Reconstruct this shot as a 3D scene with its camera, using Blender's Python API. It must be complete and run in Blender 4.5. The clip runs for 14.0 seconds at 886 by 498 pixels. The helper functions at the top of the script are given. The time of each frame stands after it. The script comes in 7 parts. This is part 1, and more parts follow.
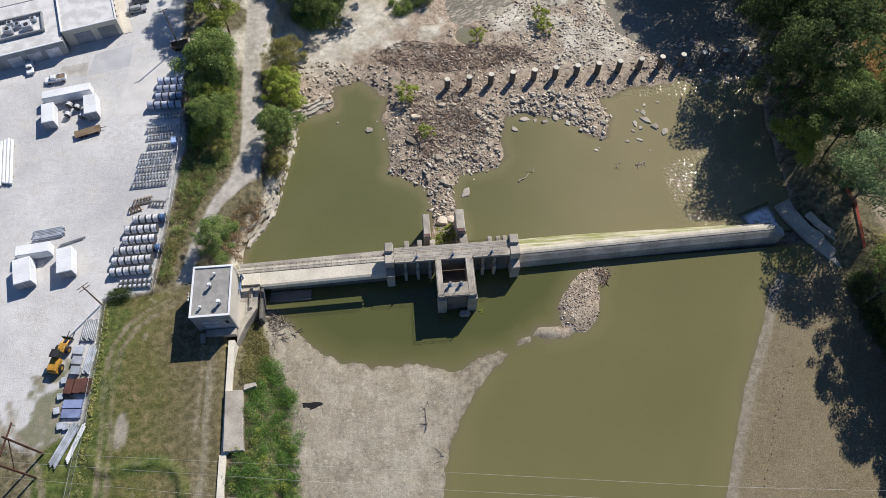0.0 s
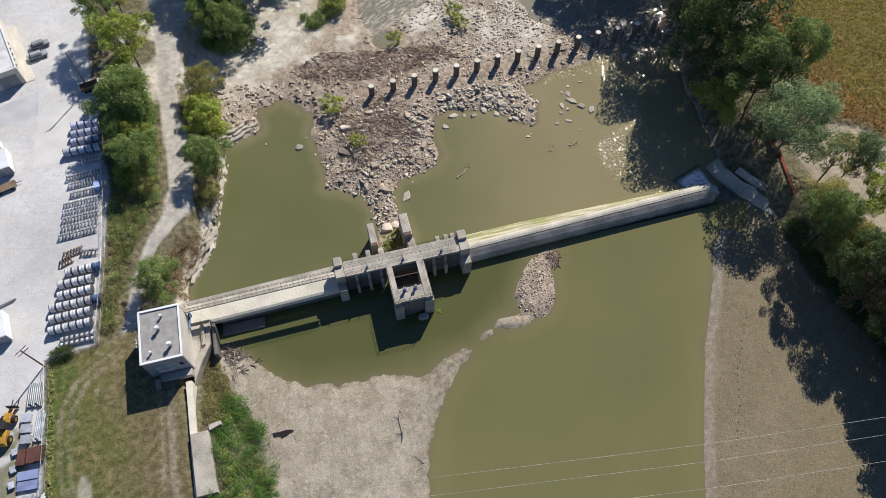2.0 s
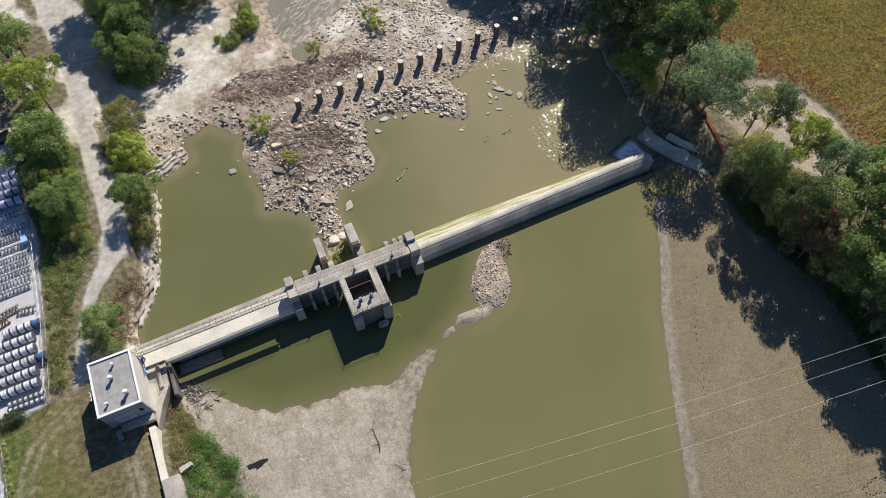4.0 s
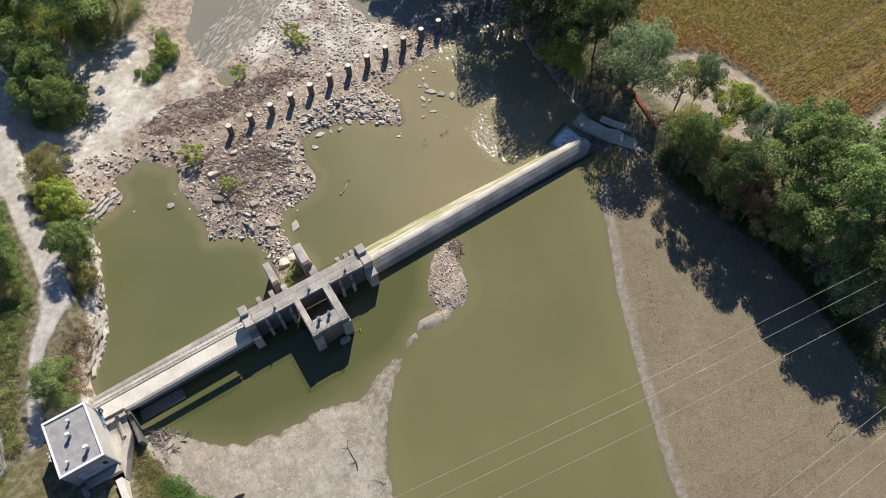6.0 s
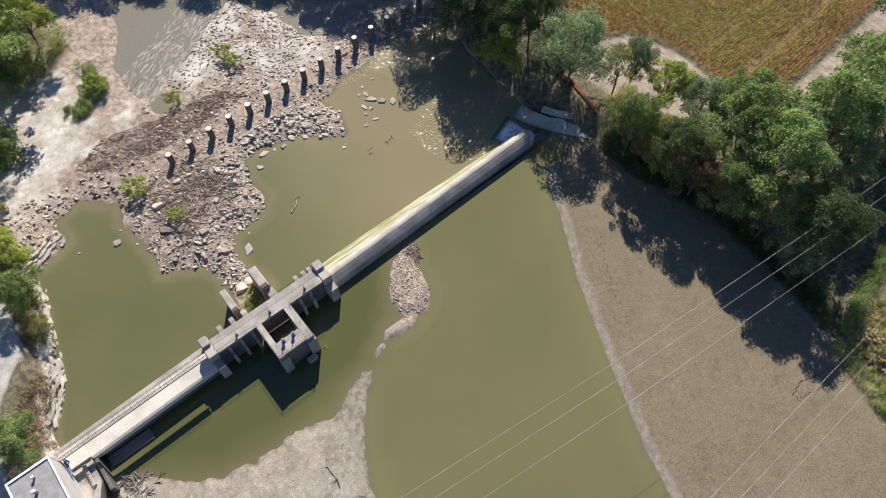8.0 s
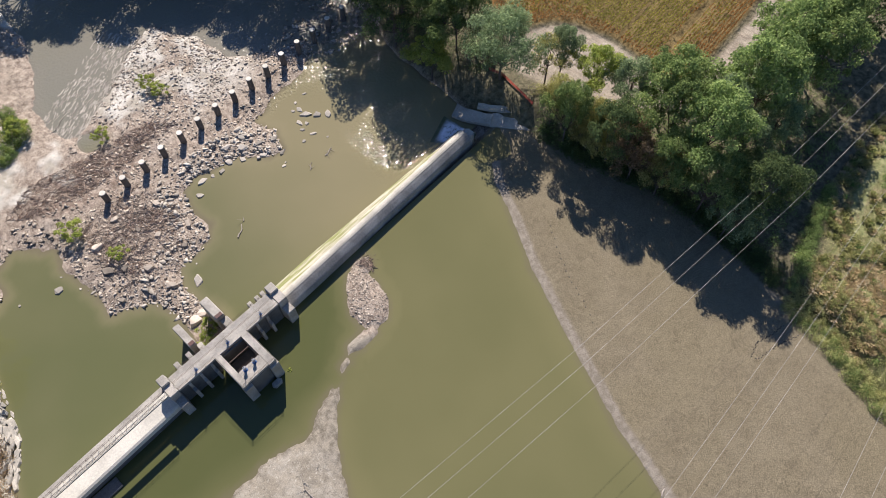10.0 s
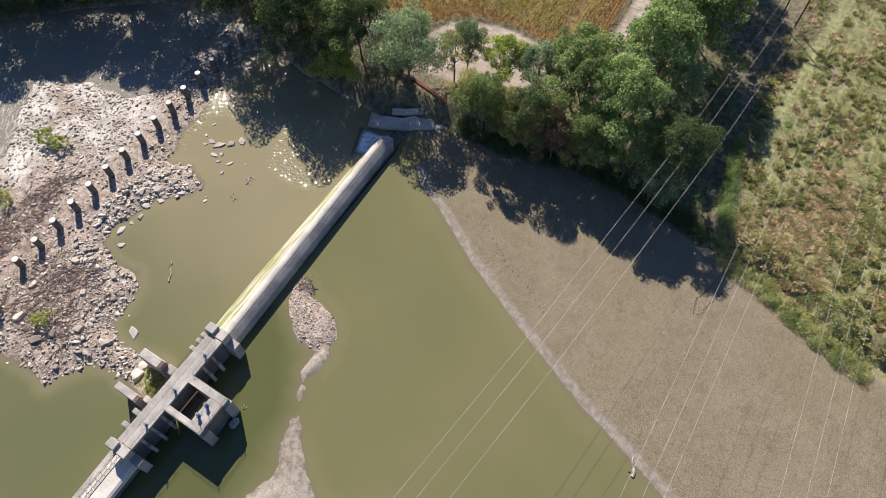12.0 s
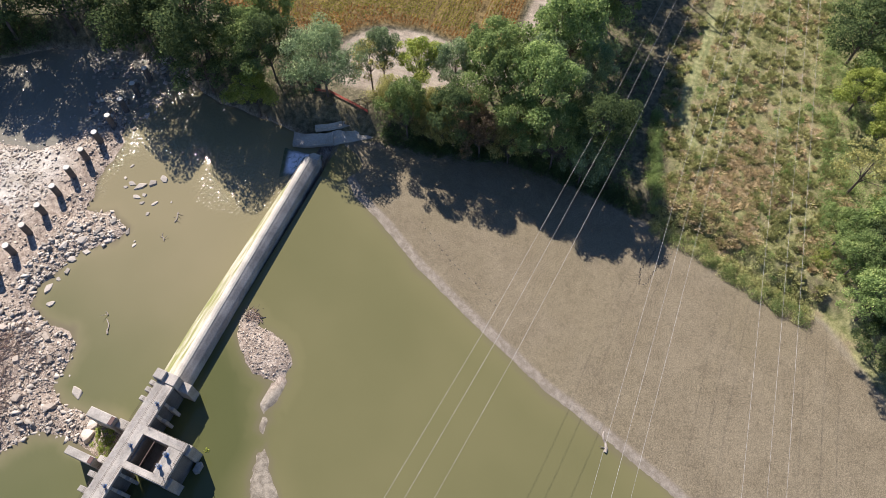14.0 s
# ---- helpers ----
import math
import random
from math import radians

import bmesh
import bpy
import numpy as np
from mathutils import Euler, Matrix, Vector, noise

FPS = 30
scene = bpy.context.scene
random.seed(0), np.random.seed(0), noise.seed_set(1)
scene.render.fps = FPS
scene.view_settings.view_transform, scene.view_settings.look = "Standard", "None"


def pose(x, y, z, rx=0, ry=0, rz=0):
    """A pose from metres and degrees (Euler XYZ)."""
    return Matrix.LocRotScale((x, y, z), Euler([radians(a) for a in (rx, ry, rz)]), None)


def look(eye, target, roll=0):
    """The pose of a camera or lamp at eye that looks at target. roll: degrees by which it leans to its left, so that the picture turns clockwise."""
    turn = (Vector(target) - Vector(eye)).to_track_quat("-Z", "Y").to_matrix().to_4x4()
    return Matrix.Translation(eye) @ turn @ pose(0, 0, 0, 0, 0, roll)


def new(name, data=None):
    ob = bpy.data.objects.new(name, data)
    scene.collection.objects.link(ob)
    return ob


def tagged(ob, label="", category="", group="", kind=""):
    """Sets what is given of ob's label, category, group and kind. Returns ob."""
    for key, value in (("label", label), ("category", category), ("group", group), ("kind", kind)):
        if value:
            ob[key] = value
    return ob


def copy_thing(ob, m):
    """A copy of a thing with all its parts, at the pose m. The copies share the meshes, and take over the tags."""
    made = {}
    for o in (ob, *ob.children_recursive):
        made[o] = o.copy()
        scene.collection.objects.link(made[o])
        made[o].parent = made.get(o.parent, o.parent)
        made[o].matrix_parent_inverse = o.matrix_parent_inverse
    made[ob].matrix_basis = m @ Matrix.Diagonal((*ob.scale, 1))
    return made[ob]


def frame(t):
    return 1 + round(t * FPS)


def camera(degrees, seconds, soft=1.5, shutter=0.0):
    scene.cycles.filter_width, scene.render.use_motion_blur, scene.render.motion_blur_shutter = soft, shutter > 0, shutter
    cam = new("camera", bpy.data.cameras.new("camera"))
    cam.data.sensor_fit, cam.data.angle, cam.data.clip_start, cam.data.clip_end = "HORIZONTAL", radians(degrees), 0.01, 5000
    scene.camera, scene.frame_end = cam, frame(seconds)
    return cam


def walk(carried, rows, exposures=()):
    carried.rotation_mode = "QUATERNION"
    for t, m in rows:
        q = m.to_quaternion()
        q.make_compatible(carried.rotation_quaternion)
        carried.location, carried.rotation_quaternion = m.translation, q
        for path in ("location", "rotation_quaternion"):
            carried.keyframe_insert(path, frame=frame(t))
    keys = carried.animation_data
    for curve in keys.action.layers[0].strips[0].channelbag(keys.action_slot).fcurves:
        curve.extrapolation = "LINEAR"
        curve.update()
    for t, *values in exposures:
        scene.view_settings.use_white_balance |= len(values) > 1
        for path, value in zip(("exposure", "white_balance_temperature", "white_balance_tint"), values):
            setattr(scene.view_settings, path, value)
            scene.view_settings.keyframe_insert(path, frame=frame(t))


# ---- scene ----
cam = camera(65.8, 14.0, soft=0.8)


def drone(x, y, z, yaw, tilt, roll):
    """A camera pose: yaw clockwise from +y, tilt below the horizon, roll, in degrees."""
    a, b = radians(yaw), radians(tilt)
    ahead = Vector((math.sin(a) * math.cos(b), math.cos(a) * math.cos(b), -math.sin(b)))
    return look((x, y, z), Vector((x, y, z)) + ahead * 100, roll)


PATH = [
    (0.0, -14.31, -73.62, 146.00, 5.66, 61.88, 0.88),
    (0.5, -14.59, -73.62, 145.55, 8.37, 61.66, 1.03),
    (1.0, -14.80, -73.60, 145.15, 11.17, 61.51, 0.96),
    (1.5, -14.95, -73.57, 144.82, 13.25, 61.40, 0.91),
    (2.0, -15.05, -73.52, 144.54, 15.16, 61.32, 0.78),
    (2.5, -15.09, -73.47, 144.31, 17.39, 61.23, 0.67),
    (3.0, -15.09, -73.40, 144.13, 19.73, 61.23, 0.45),
    (5.5, -14.53, -72.95, 143.71, 29.66, 60.98, -0.07),
    (6.0, -14.35, -72.84, 143.70, 31.84, 60.92, -0.14),
    (6.5, -14.15, -72.73, 143.70, 33.84, 60.89, -0.27),
    (7.0, -13.95, -72.63, 143.71, 35.53, 60.86, -0.45),
    (7.5, -13.75, -72.52, 143.72, 37.18, 60.85, -0.49),
    (10.0, -12.85, -72.02, 143.69, 46.72, 60.74, -0.45),
    (10.5, -12.73, -71.93, 143.63, 49.35, 60.66, -0.44),
    (11.0, -12.65, -71.86, 143.54, 52.09, 60.59, -0.50),
    (11.5, -12.60, -71.79, 143.42, 54.81, 60.50, -0.50),
    (12.0, -12.59, -71.74, 143.27, 57.39, 60.41, -0.44),
    (12.5, -12.62, -71.69, 143.07, 59.74, 60.24, -0.42),
    (13.0, -12.71, -71.66, 142.83, 61.96, 60.13, -0.39),
    (13.5, -12.86, -71.65, 142.53, 64.45, 59.94, -0.40),
    (14.0, -13.07, -71.65, 142.18, 67.11, 59.73, -0.45),
]
walk(cam, [(t, drone(*p)) for t, *p in PATH],
     [(0.0, 0.22, 5900, 13.6), (3.0, 0.34, 5960, 14), (6.5, 0.51, 5940, 16.2), (10.0, 0.62, 5890, 19), (12.5, 0.74, 5890, 20), (14.0, 0.78, 5890, 20.4)])

# light: a clear autumn day, the sun in front of the camera to the right
SUN_AZ, SUN_EL = 39.0, 40.0
world = bpy.data.worlds.new("sky")
scene.world = world
world.use_nodes = True
wn = world.node_tree
sky = wn.nodes.new("ShaderNodeTexSky")
sky.sky_type = "NISHITA"
sky.sun_disc = False
sky.sun_elevation = radians(SUN_EL)
sky.sun_rotation = radians(SUN_AZ)
sky.dust_density = 0.1
sky.air_density = 0.9
sky.ozone_density = 6.0
wn.links.new(sky.outputs[0], wn.nodes["Background"].inputs[0])
wn.nodes["Background"].inputs[1].default_value = 0.068
sun = new("sun", bpy.data.lights.new("sun", "SUN"))
sun.data.energy = 5.0
sun.data.angle = radians(0.53)
sun.data.color = (1.0, 0.915, 0.76)
sd = Vector((math.sin(radians(SUN_AZ)) * math.cos(radians(SUN_EL)), math.cos(radians(SUN_AZ)) * math.cos(radians(SUN_EL)), math.sin(radians(SUN_EL))))
sun.matrix_world = look(sd * 300, (0, 0, 0))


# ---- materials ----
def mat(name, base, rough=0.85, var=0.25, scale=1.0, dark=0.5, metal=0.0, bump=0.3, bscale=None, stain=0.35, spread=0.0, second=None):
    """A worn surface: grain, larger stains and fine relief at world size. base, second: linear colours; spread: how far whole pieces differ."""
    m = bpy.data.materials.new(name)
    m.use_nodes = True
    nt = m.node_tree
    b = nt.nodes["Principled BSDF"]
    b.inputs["Roughness"].default_value = rough
    b.inputs["Metallic"].default_value = metal
    geo = nt.nodes.new("ShaderNodeNewGeometry")
    fine = nt.nodes.new("ShaderNodeTexNoise")
    fine.inputs["Scale"].default_value = 3.0 * scale
    fine.inputs["Detail"].default_value = 6
    fine.inputs["Roughness"].default_value = 0.7
    big = nt.nodes.new("ShaderNodeTexNoise")
    big.inputs["Scale"].default_value = 0.22 * scale
    big.inputs["Detail"].default_value = 4
    for n in (fine, big):
        nt.links.new(geo.outputs["Position"], n.inputs["Vector"])
    r1 = nt.nodes.new("ShaderNodeMapRange")
    r1.inputs[1].default_value, r1.inputs[2].default_value = 0.3, 0.7
    r1.inputs[3].default_value, r1.inputs[4].default_value = 1 - var, 1 + var
    nt.links.new(fine.outputs[0], r1.inputs[0])
    r2 = nt.nodes.new("ShaderNodeMapRange")
    r2.inputs[1].default_value, r2.inputs[2].default_value = 0.38, 0.62
    r2.inputs[3].default_value, r2.inputs[4].default_value = 0, 1
    nt.links.new(big.outputs[0], r2.inputs[0])
    mx = nt.nodes.new("ShaderNodeMix")
    mx.data_type = "RGBA"
    mx.inputs[6].default_value = (*(second or [c * (1 - stain) for c in base]), 1)
    mx.inputs[7].default_value = (*base, 1)
    nt.links.new(r2.outputs[0], mx.inputs[0])
    v = nt.nodes.new("ShaderNodeVectorMath")
    v.operation = "SCALE"
    nt.links.new(mx.outputs[2], v.inputs[0])
    nt.links.new(r1.outputs[0], v.inputs[3])
    out = v.outputs[0]
    if spread:
        oi = nt.nodes.new("ShaderNodeObjectInfo")
        add = nt.nodes.new("ShaderNodeMath")
        add.operation = "ADD"
        nt.links.new(oi.outputs["Random"], add.inputs[0])
        nt.links.new(geo.outputs["Random Per Island"], add.inputs[1])
        fr = nt.nodes.new("ShaderNodeMath")
        fr.operation = "FRACT"
        nt.links.new(add.outputs[0], fr.inputs[0])
        r3 = nt.nodes.new("ShaderNodeMapRange")
        r3.inputs[3].default_value, r3.inputs[4].default_value = 1 - spread, 1 + spread
        nt.links.new(fr.outputs[0], r3.inputs[0])
        v2 = nt.nodes.new("ShaderNodeVectorMath")
        v2.operation = "SCALE"
        nt.links.new(out, v2.inputs[0])
        nt.links.new(r3.outputs[0], v2.inputs[3])
        out = v2.outputs[0]
    nt.links.new(out, b.inputs["Base Color"])
    if bump:
        bp = nt.nodes.new("ShaderNodeBump")
        bp.inputs["Strength"].default_value = bump
        bp.inputs["Distance"].default_value = 0.1
        src = fine.outputs[0]
        if bscale:
            bn = nt.nodes.new("ShaderNodeTexNoise")
            bn.inputs["Scale"].default_value = bscale
            bn.inputs["Detail"].default_value = 5
            nt.links.new(geo.outputs["Position"], bn.inputs["Vector"])
            src = bn.outputs[0]
        nt.links.new(src, bp.inputs["Height"])
        nt.links.new(bp.outputs[0], b.inputs["Normal"])
    return m


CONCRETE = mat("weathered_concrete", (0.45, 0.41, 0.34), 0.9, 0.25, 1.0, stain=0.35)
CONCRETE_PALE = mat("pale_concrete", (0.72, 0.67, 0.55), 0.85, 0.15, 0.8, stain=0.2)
# dark concrete, with the shade of sunless faces put into its colour
CONCRETE_DARK = mat("dark_and_shaded_concrete", (0.17, 0.16, 0.14), 0.8, 0.25, 1.0)
STEEL = mat("galvanised_steel", (0.45, 0.46, 0.47), 0.45, 0.12, 2.0, metal=0.7, bump=0)
RUST = mat("rusty_steel", (0.10, 0.065, 0.045), 0.8, 0.3, 2.0, bump=0.1)
BLUE = mat("blue_paint", (0.07, 0.16, 0.34), 0.45, 0.15, 2.0, bump=0)
WHITE = mat("white_paint", (0.78, 0.79, 0.80), 0.5, 0.06, 1.0, stain=0.12, bump=0.05)
CREAM = mat("cream_paint", (0.60, 0.56, 0.48), 0.7, 0.08, 1.0, stain=0.15, bump=0.05)
GREY = mat("grey_siding", (0.32, 0.33, 0.35), 0.7, 0.12, 1.0, bump=0.05)
ROOFGRAVEL = mat("gravel_roof", (0.33, 0.32, 0.30), 0.95, 0.35, 4.0, stain=0.2, bump=0.6)
GLASS = mat("dark_glass", (0.02, 0.025, 0.03), 0.08, 0.05, 1.0, bump=0)
YELLOW = mat("yellow_paint", (0.52, 0.28, 0.03), 0.5, 0.12, 2.0, bump=0)
BLACK = mat("black_rubber", (0.02, 0.02, 0.02), 0.8, 0.2, 3.0, bump=0.1)
TIMBER = mat("weathered_timber", (0.22, 0.16, 0.10), 0.85, 0.3, 3.0, stain=0.3)
BROWN = mat("brown_steel", (0.12, 0.05, 0.035), 0.6, 0.2, 2.0, bump=0.05)
DRUM = mat("reel_wrap", (0.74, 0.74, 0.76), 0.55, 0.12, 2.0, spread=0.12, bump=0.1)
DRUMBLUE = mat("blue_reel_wrap", (0.52, 0.57, 0.72), 0.55, 0.15, 2.0, spread=0.15, bump=0.1)
ALU = mat("pale_aluminium", (0.60, 0.63, 0.68), 0.4, 0.12, 2.0, metal=0.3, spread=0.2, bump=0.05)
ROCK = mat("broken_limestone", (0.44, 0.37, 0.285), 0.9, 0.25, 1.2, stain=0.35, spread=0.6, bump=0.4)
ROCKPALE = mat("pale_limestone", (0.49, 0.435, 0.35), 0.9, 0.2, 1.0, stain=0.3, spread=0.3, bump=0.4)
DRIFT = mat("bleached_driftwood", (0.36, 0.31, 0.25), 0.9, 0.3, 4.0, spread=0.3)
DEBRIS = mat("brown_brush_debris", (0.47, 0.36, 0.27), 0.95, 0.3, 3.0, spread=0.4)
BARK = mat("grey_bark", (0.13, 0.10, 0.08), 0.95, 0.3, 4.0, spread=0.2)
ORANGE = mat("orange_fence_mesh", (0.55, 0.09, 0.05), 0.7, 0.2, 2.0, bump=0)


# ---- mesh helpers ----
def mesh_of(bm, name, material, smooth=False):
    me = bpy.data.meshes.new(name)
    bm.to_mesh(me)
    bm.free()
    for mm in (material if isinstance(material, (list, tuple)) else [material]):
        me.materials.append(mm)
    if smooth:
        me.shade_smooth()
    return me


def thing(name, label, category, at=(0, 0, 0), rz=0.0, group="", kind=""):
    """An Empty at a thing's base, to carry its parts."""
    e = new(name)
    e.matrix_world = pose(*at, 0, 0, rz)
    return tagged(e, label, category, group, kind)


def part(name, bm, material, parent, label="", smooth=False):
    ob = new(name, mesh_of(bm, name, material, smooth))
    ob.parent = parent
    if label:
        tagged(ob, label)
    return ob


def solo(name, bm, material, label, category, at=(0, 0, 0), rz=0.0, group="", kind="", smooth=False):
    ob = new(name, mesh_of(bm, name, material, smooth))
    ob.matrix_world = pose(*at, 0, 0, rz)
    return tagged(ob, label, category, group, kind)


def add_box(bm, x0, x1, y0, y1, z0, z1, bev=0.04, m=None):
    """A bevelled block into bm."""
    r = bmesh.ops.create_cube(bm, size=1.0)
    vs = r["verts"]
    bmesh.ops.scale(bm, vec=(x1 - x0, y1 - y0, z1 - z0), verts=vs)
    bmesh.ops.translate(bm, vec=((x0 + x1) / 2, (y0 + y1) / 2, (z0 + z1) / 2), verts=vs)
    es = list({e for v in vs for e in v.link_edges})
    if bev:
        r = bmesh.ops.bevel(bm, geom=es, offset=bev, segments=1, affect="EDGES", profile=0.5)
        vs = list({v for f in r["faces"] for v in f.verts} | {v for v in vs if v.is_valid})
    if m is not None:
        bmesh.ops.transform(bm, matrix=m, verts=vs)
    return vs


def boxm(*a, **k):
    bm = bmesh.new()
    add_box(bm, *a, **k)
    return bm


def boxes(rows, bev=0.04):
    bm = bmesh.new()
    for r in rows:
        add_box(bm, *r, bev=bev)
    return bm


def add_rod(bm, a, b, r0, r1=None, n=8):
    """A rod from a to b, tapering from r0 to r1."""
    a, b = Vector(a), Vector(b)
    d = b - a
    m = Matrix.Translation((a + b) / 2) @ d.to_track_quat("Z", "Y").to_matrix().to_4x4()
    bmesh.ops.create_cone(bm, cap_ends=True, segments=n, radius1=r0, radius2=r0 if r1 is None else r1, depth=d.length, matrix=m)


def rods(rows, n=6):
    bm = bmesh.new()
    for r in rows:
        add_rod(bm, *r, n=n)
    return bm


def prism(profile, x0, x1, skew=0.0, steps=1):
    """A profile of (y, z) swept along x, from x0 to x1; skew: how far y shifts over the length."""
    bm = bmesh.new()
    rings = []
    for i in range(steps + 1):
        k = i / steps
        rings.append([bm.verts.new((x0 + (x1 - x0) * k, y + skew * k, z)) for y, z in profile])
    n = len(profile)
    for a, b in zip(rings, rings[1:]):
        for i in range(n):
            bm.faces.new((a[i], a[(i + 1) % n], b[(i + 1) % n], b[i]))
    bm.faces.new(rings[0][::-1])
    bm.faces.new(rings[-1])
    bmesh.ops.recalc_face_normals(bm, faces=bm.faces)
    return bm


def poly_prism(pts, z0, z1, bev=0.0):
    """A flat outline raised from z0 to z1."""
    bm = bmesh.new()
    lo = [bm.verts.new((x, y, z0)) for x, y in pts]
    hi = [bm.verts.new((x, y, z1)) for x, y in pts]
    n = len(pts)
    for i in range(n):
        bm.faces.new((lo[i], lo[(i + 1) % n], hi[(i + 1) % n], hi[i]))
    bm.faces.new(lo[::-1])
    top = bm.faces.new(hi)
    bmesh.ops.recalc_face_normals(bm, faces=bm.faces)
    if bev:
        bmesh.ops.bevel(bm, geom=list(top.edges), offset=bev, segments=1, affect="EDGES")
    return bm


# ---- ground ----
def sdf(px, py, poly):
    """Signed distance from the points to a closed outline, positive inside."""
    d = np.full(px.shape, 1e9)
    inside = np.zeros(px.shape, bool)
    n = len(poly)
    for i in range(n):
        ax, ay = poly[i]
        bx, by = poly[(i + 1) % n]
        ex, ey = bx - ax, by - ay
        wx, wy = px - ax, py - ay
        k = np.clip((wx * ex + wy * ey) / (ex * ex + ey * ey + 1e-9), 0, 1)
        d = np.minimum(d, np.hypot(wx - k * ex, wy - k * ey))
        if ay != by:
            hit = ((ay > py) != (by > py)) & (px < (bx - ax) * (py - ay) / (by - ay) + ax)
            inside ^= hit
    return np.where(inside, d, -d)


def waves(x, y, size, seed, octaves=4):
    """Smooth noise on a lattice, about -1 to 1."""
    out, amp, tot = np.zeros(x.shape), 1.0, 0.0
    rng = np.random.RandomState(seed)
    for o in range(octaves):
        tab = rng.uniform(-1, 1, (64, 64))
        u, v = x / size + 17.3 * o, y / size + 9.1 * o
        iu, iv = np.floor(u).astype(int), np.floor(v).astype(int)
        fu, fv = u - iu, v - iv
        fu, fv = fu * fu * (3 - 2 * fu), fv * fv * (3 - 2 * fv)
        g = lambda a, b: tab[a % 64, b % 64]
        out += amp * ((g(iu, iv) * (1 - fu) + g(iu + 1, iv) * fu) * (1 - fv) + (g(iu, iv + 1) * (1 - fu) + g(iu + 1, iv + 1) * fu) * fv)
        tot += amp
        amp *= 0.5
        size *= 0.5
    return out / tot


def ramp(v, a, b):
    k = np.clip((v - a) / (b - a), 0, 1)
    return k * k * (3 - 2 * k)


WATER_UP, WATER_DOWN = 1.0, 0.0
RIVER = [(-48, -400), (-42, -140), (-39.5, -50), (-41, -32), (-45, -21), (-51.5, -14), (-52.5, -6), (-53, 6), (-51, 11), (-46.5, 18), (-44.5, 28),
         (-42, 36), (-42, 44), (-45, 52), (-46, 62), (-45, 75), (-36, 92), (-16, 104), (-6, 118), (0, 150), (-10, 400), (-30, 400), (40, 400),
         (40, 150), (52, 122), (68, 106), (82, 88), (87, 70), (87, 62), (81, 36), (80, 14), (79, 4), (82.5, -10), (85, -25), (90, -46), (89, -62),
         (85, -81), (83, -97), (77, -110), (75, -124), (60, -140), (20, -200), (0, -400)]
MUD_LEFT = [(-60, -8), (-50, -9), (-45.5, -11), (-41.5, -14.5), (-36, -20.5), (-31, -23), (-22, -24), (-11, -26), (-6, -27.2), (-1, -24.6), (4, -23.4),
            (6.5, -23.8), (3.5, -26.2), (-0.6, -28.6), (-2.2, -31.5), (-5.6, -35), (-7.8, -40), (-10.2, -46), (-11.8, -54), (-16, -90), (-30, -400), (-90, -400)]
MUD_RIGHT = [(80, -4), (74, -9), (69, -15), (64.6, -23.7), (56.6, -37), (49.1, -52.7), (40, -73.1), (35.3, -86.9), (29, -103.6), (5, -150), (-8, -400), (150, -400), (150, -3)]
ISLAND = [(32, -5.5), (29, -4.4), (26, -5), (23, -7.5), (20.5, -10), (18.3, -14), (18.4, -18), (20.5, -20), (23.7, -20.3), (27.3, -17), (28.6, -13), (28.6, -9), (30.5, -8)]
SPIT = [(21, -19.2), (17, -18.2), (13, -18.6), (11.6, -20.0), (15, -21.4), (19.5, -21.6)]
SPIT_2 = [(11.4, -20.0), (8.0, -20.8), (7.6, -22.4), (11.0, -21.8)]
RUBBLE = [(-17, 51), (-19, 46), (-18.6, 40), (-17.6, 33), (-18.5, 27.5), (-14, 25.5), (-10, 22.5), (-7.4, 17), (-8.5, 11), (-9, 3), (-1.5, 3), (-1.5, 10),
          (-3, 19), (-1, 25), (9.5, 26.5), (11.5, 30), (11, 36), (13, 42.5), (18, 44), (24, 42), (30, 41), (35, 35.5), (38.5, 34.5), (42, 40.5), (40, 47),
          (50, 50.5), (60, 51), (66, 54), (70, 60), (58, 64), (50, 72), (49, 84), (42, 97), (33, 94), (22, 86), (12, 80.5), (5, 77.5), (2, 79), (1, 85), (2.5, 95), (9, 106), (14, 120), (16, 150), (-60, 150), (-60, 50), (-40, 47), (-33, 50), (-33, 57), (-25, 59)]
LOT = [(-400, 400), (-84, 400), (-74, 90), (-72.4, 60), (-69, 36), (-71.2, 17), (-73.2, -4.5), (-83.2, -6), (-83.2, -33), (-92, -39), (-102, -34), (-135, -60), (-400, -60)]
LAWN = [(-83, -6.4), (-73, -5), (-66, -5.2), (-61, -3), (-56, -4), (-55.2, -60), (-58, -120), (-100, -120), (-92, -40), (-83, -33)]
TRACK = [(-44, 100), (-48, 84), (-51.2, 66), (-51.6, 56.5), (-50.0, 48), (-49.6, 34), (-50.2, 26), (-55.1, 21.3), (-59.1, 17.0), (-62.4, 8.6), (-64.3, -1.1), (-64.5, -3),
         (-67.8, -3), (-67.3, -0.9), (-65.1, 8.8), (-62, 17.4), (-57.4, 25.6), (-55.4, 32.8), (-55.6, 44.9), (-56, 57.7), (-56, 70), (-56, 84), (-60, 120), (-52, 125)]
TURN = [(97, 3), (101, 9), (106, 11), (112, 11), (117.4, 7.9), (121.5, 2), (123.8, -7), (122.8, -16), (120, -24.5), (119.4, -31), (123.8, -34), (135, -33.6),
        (150, -33), (320, -20), (320, -28), (150, -38.4), (117, -36.6), (108, -28), (100, -14)]
MEADOW = [(300, -84), (169, -83), (140, -78), (121, -80), (100, -84), (91, -88), (84, -100), (78, -111), (76, -124), (60, -142), (90, -160), (200, -128), (300, -110)]
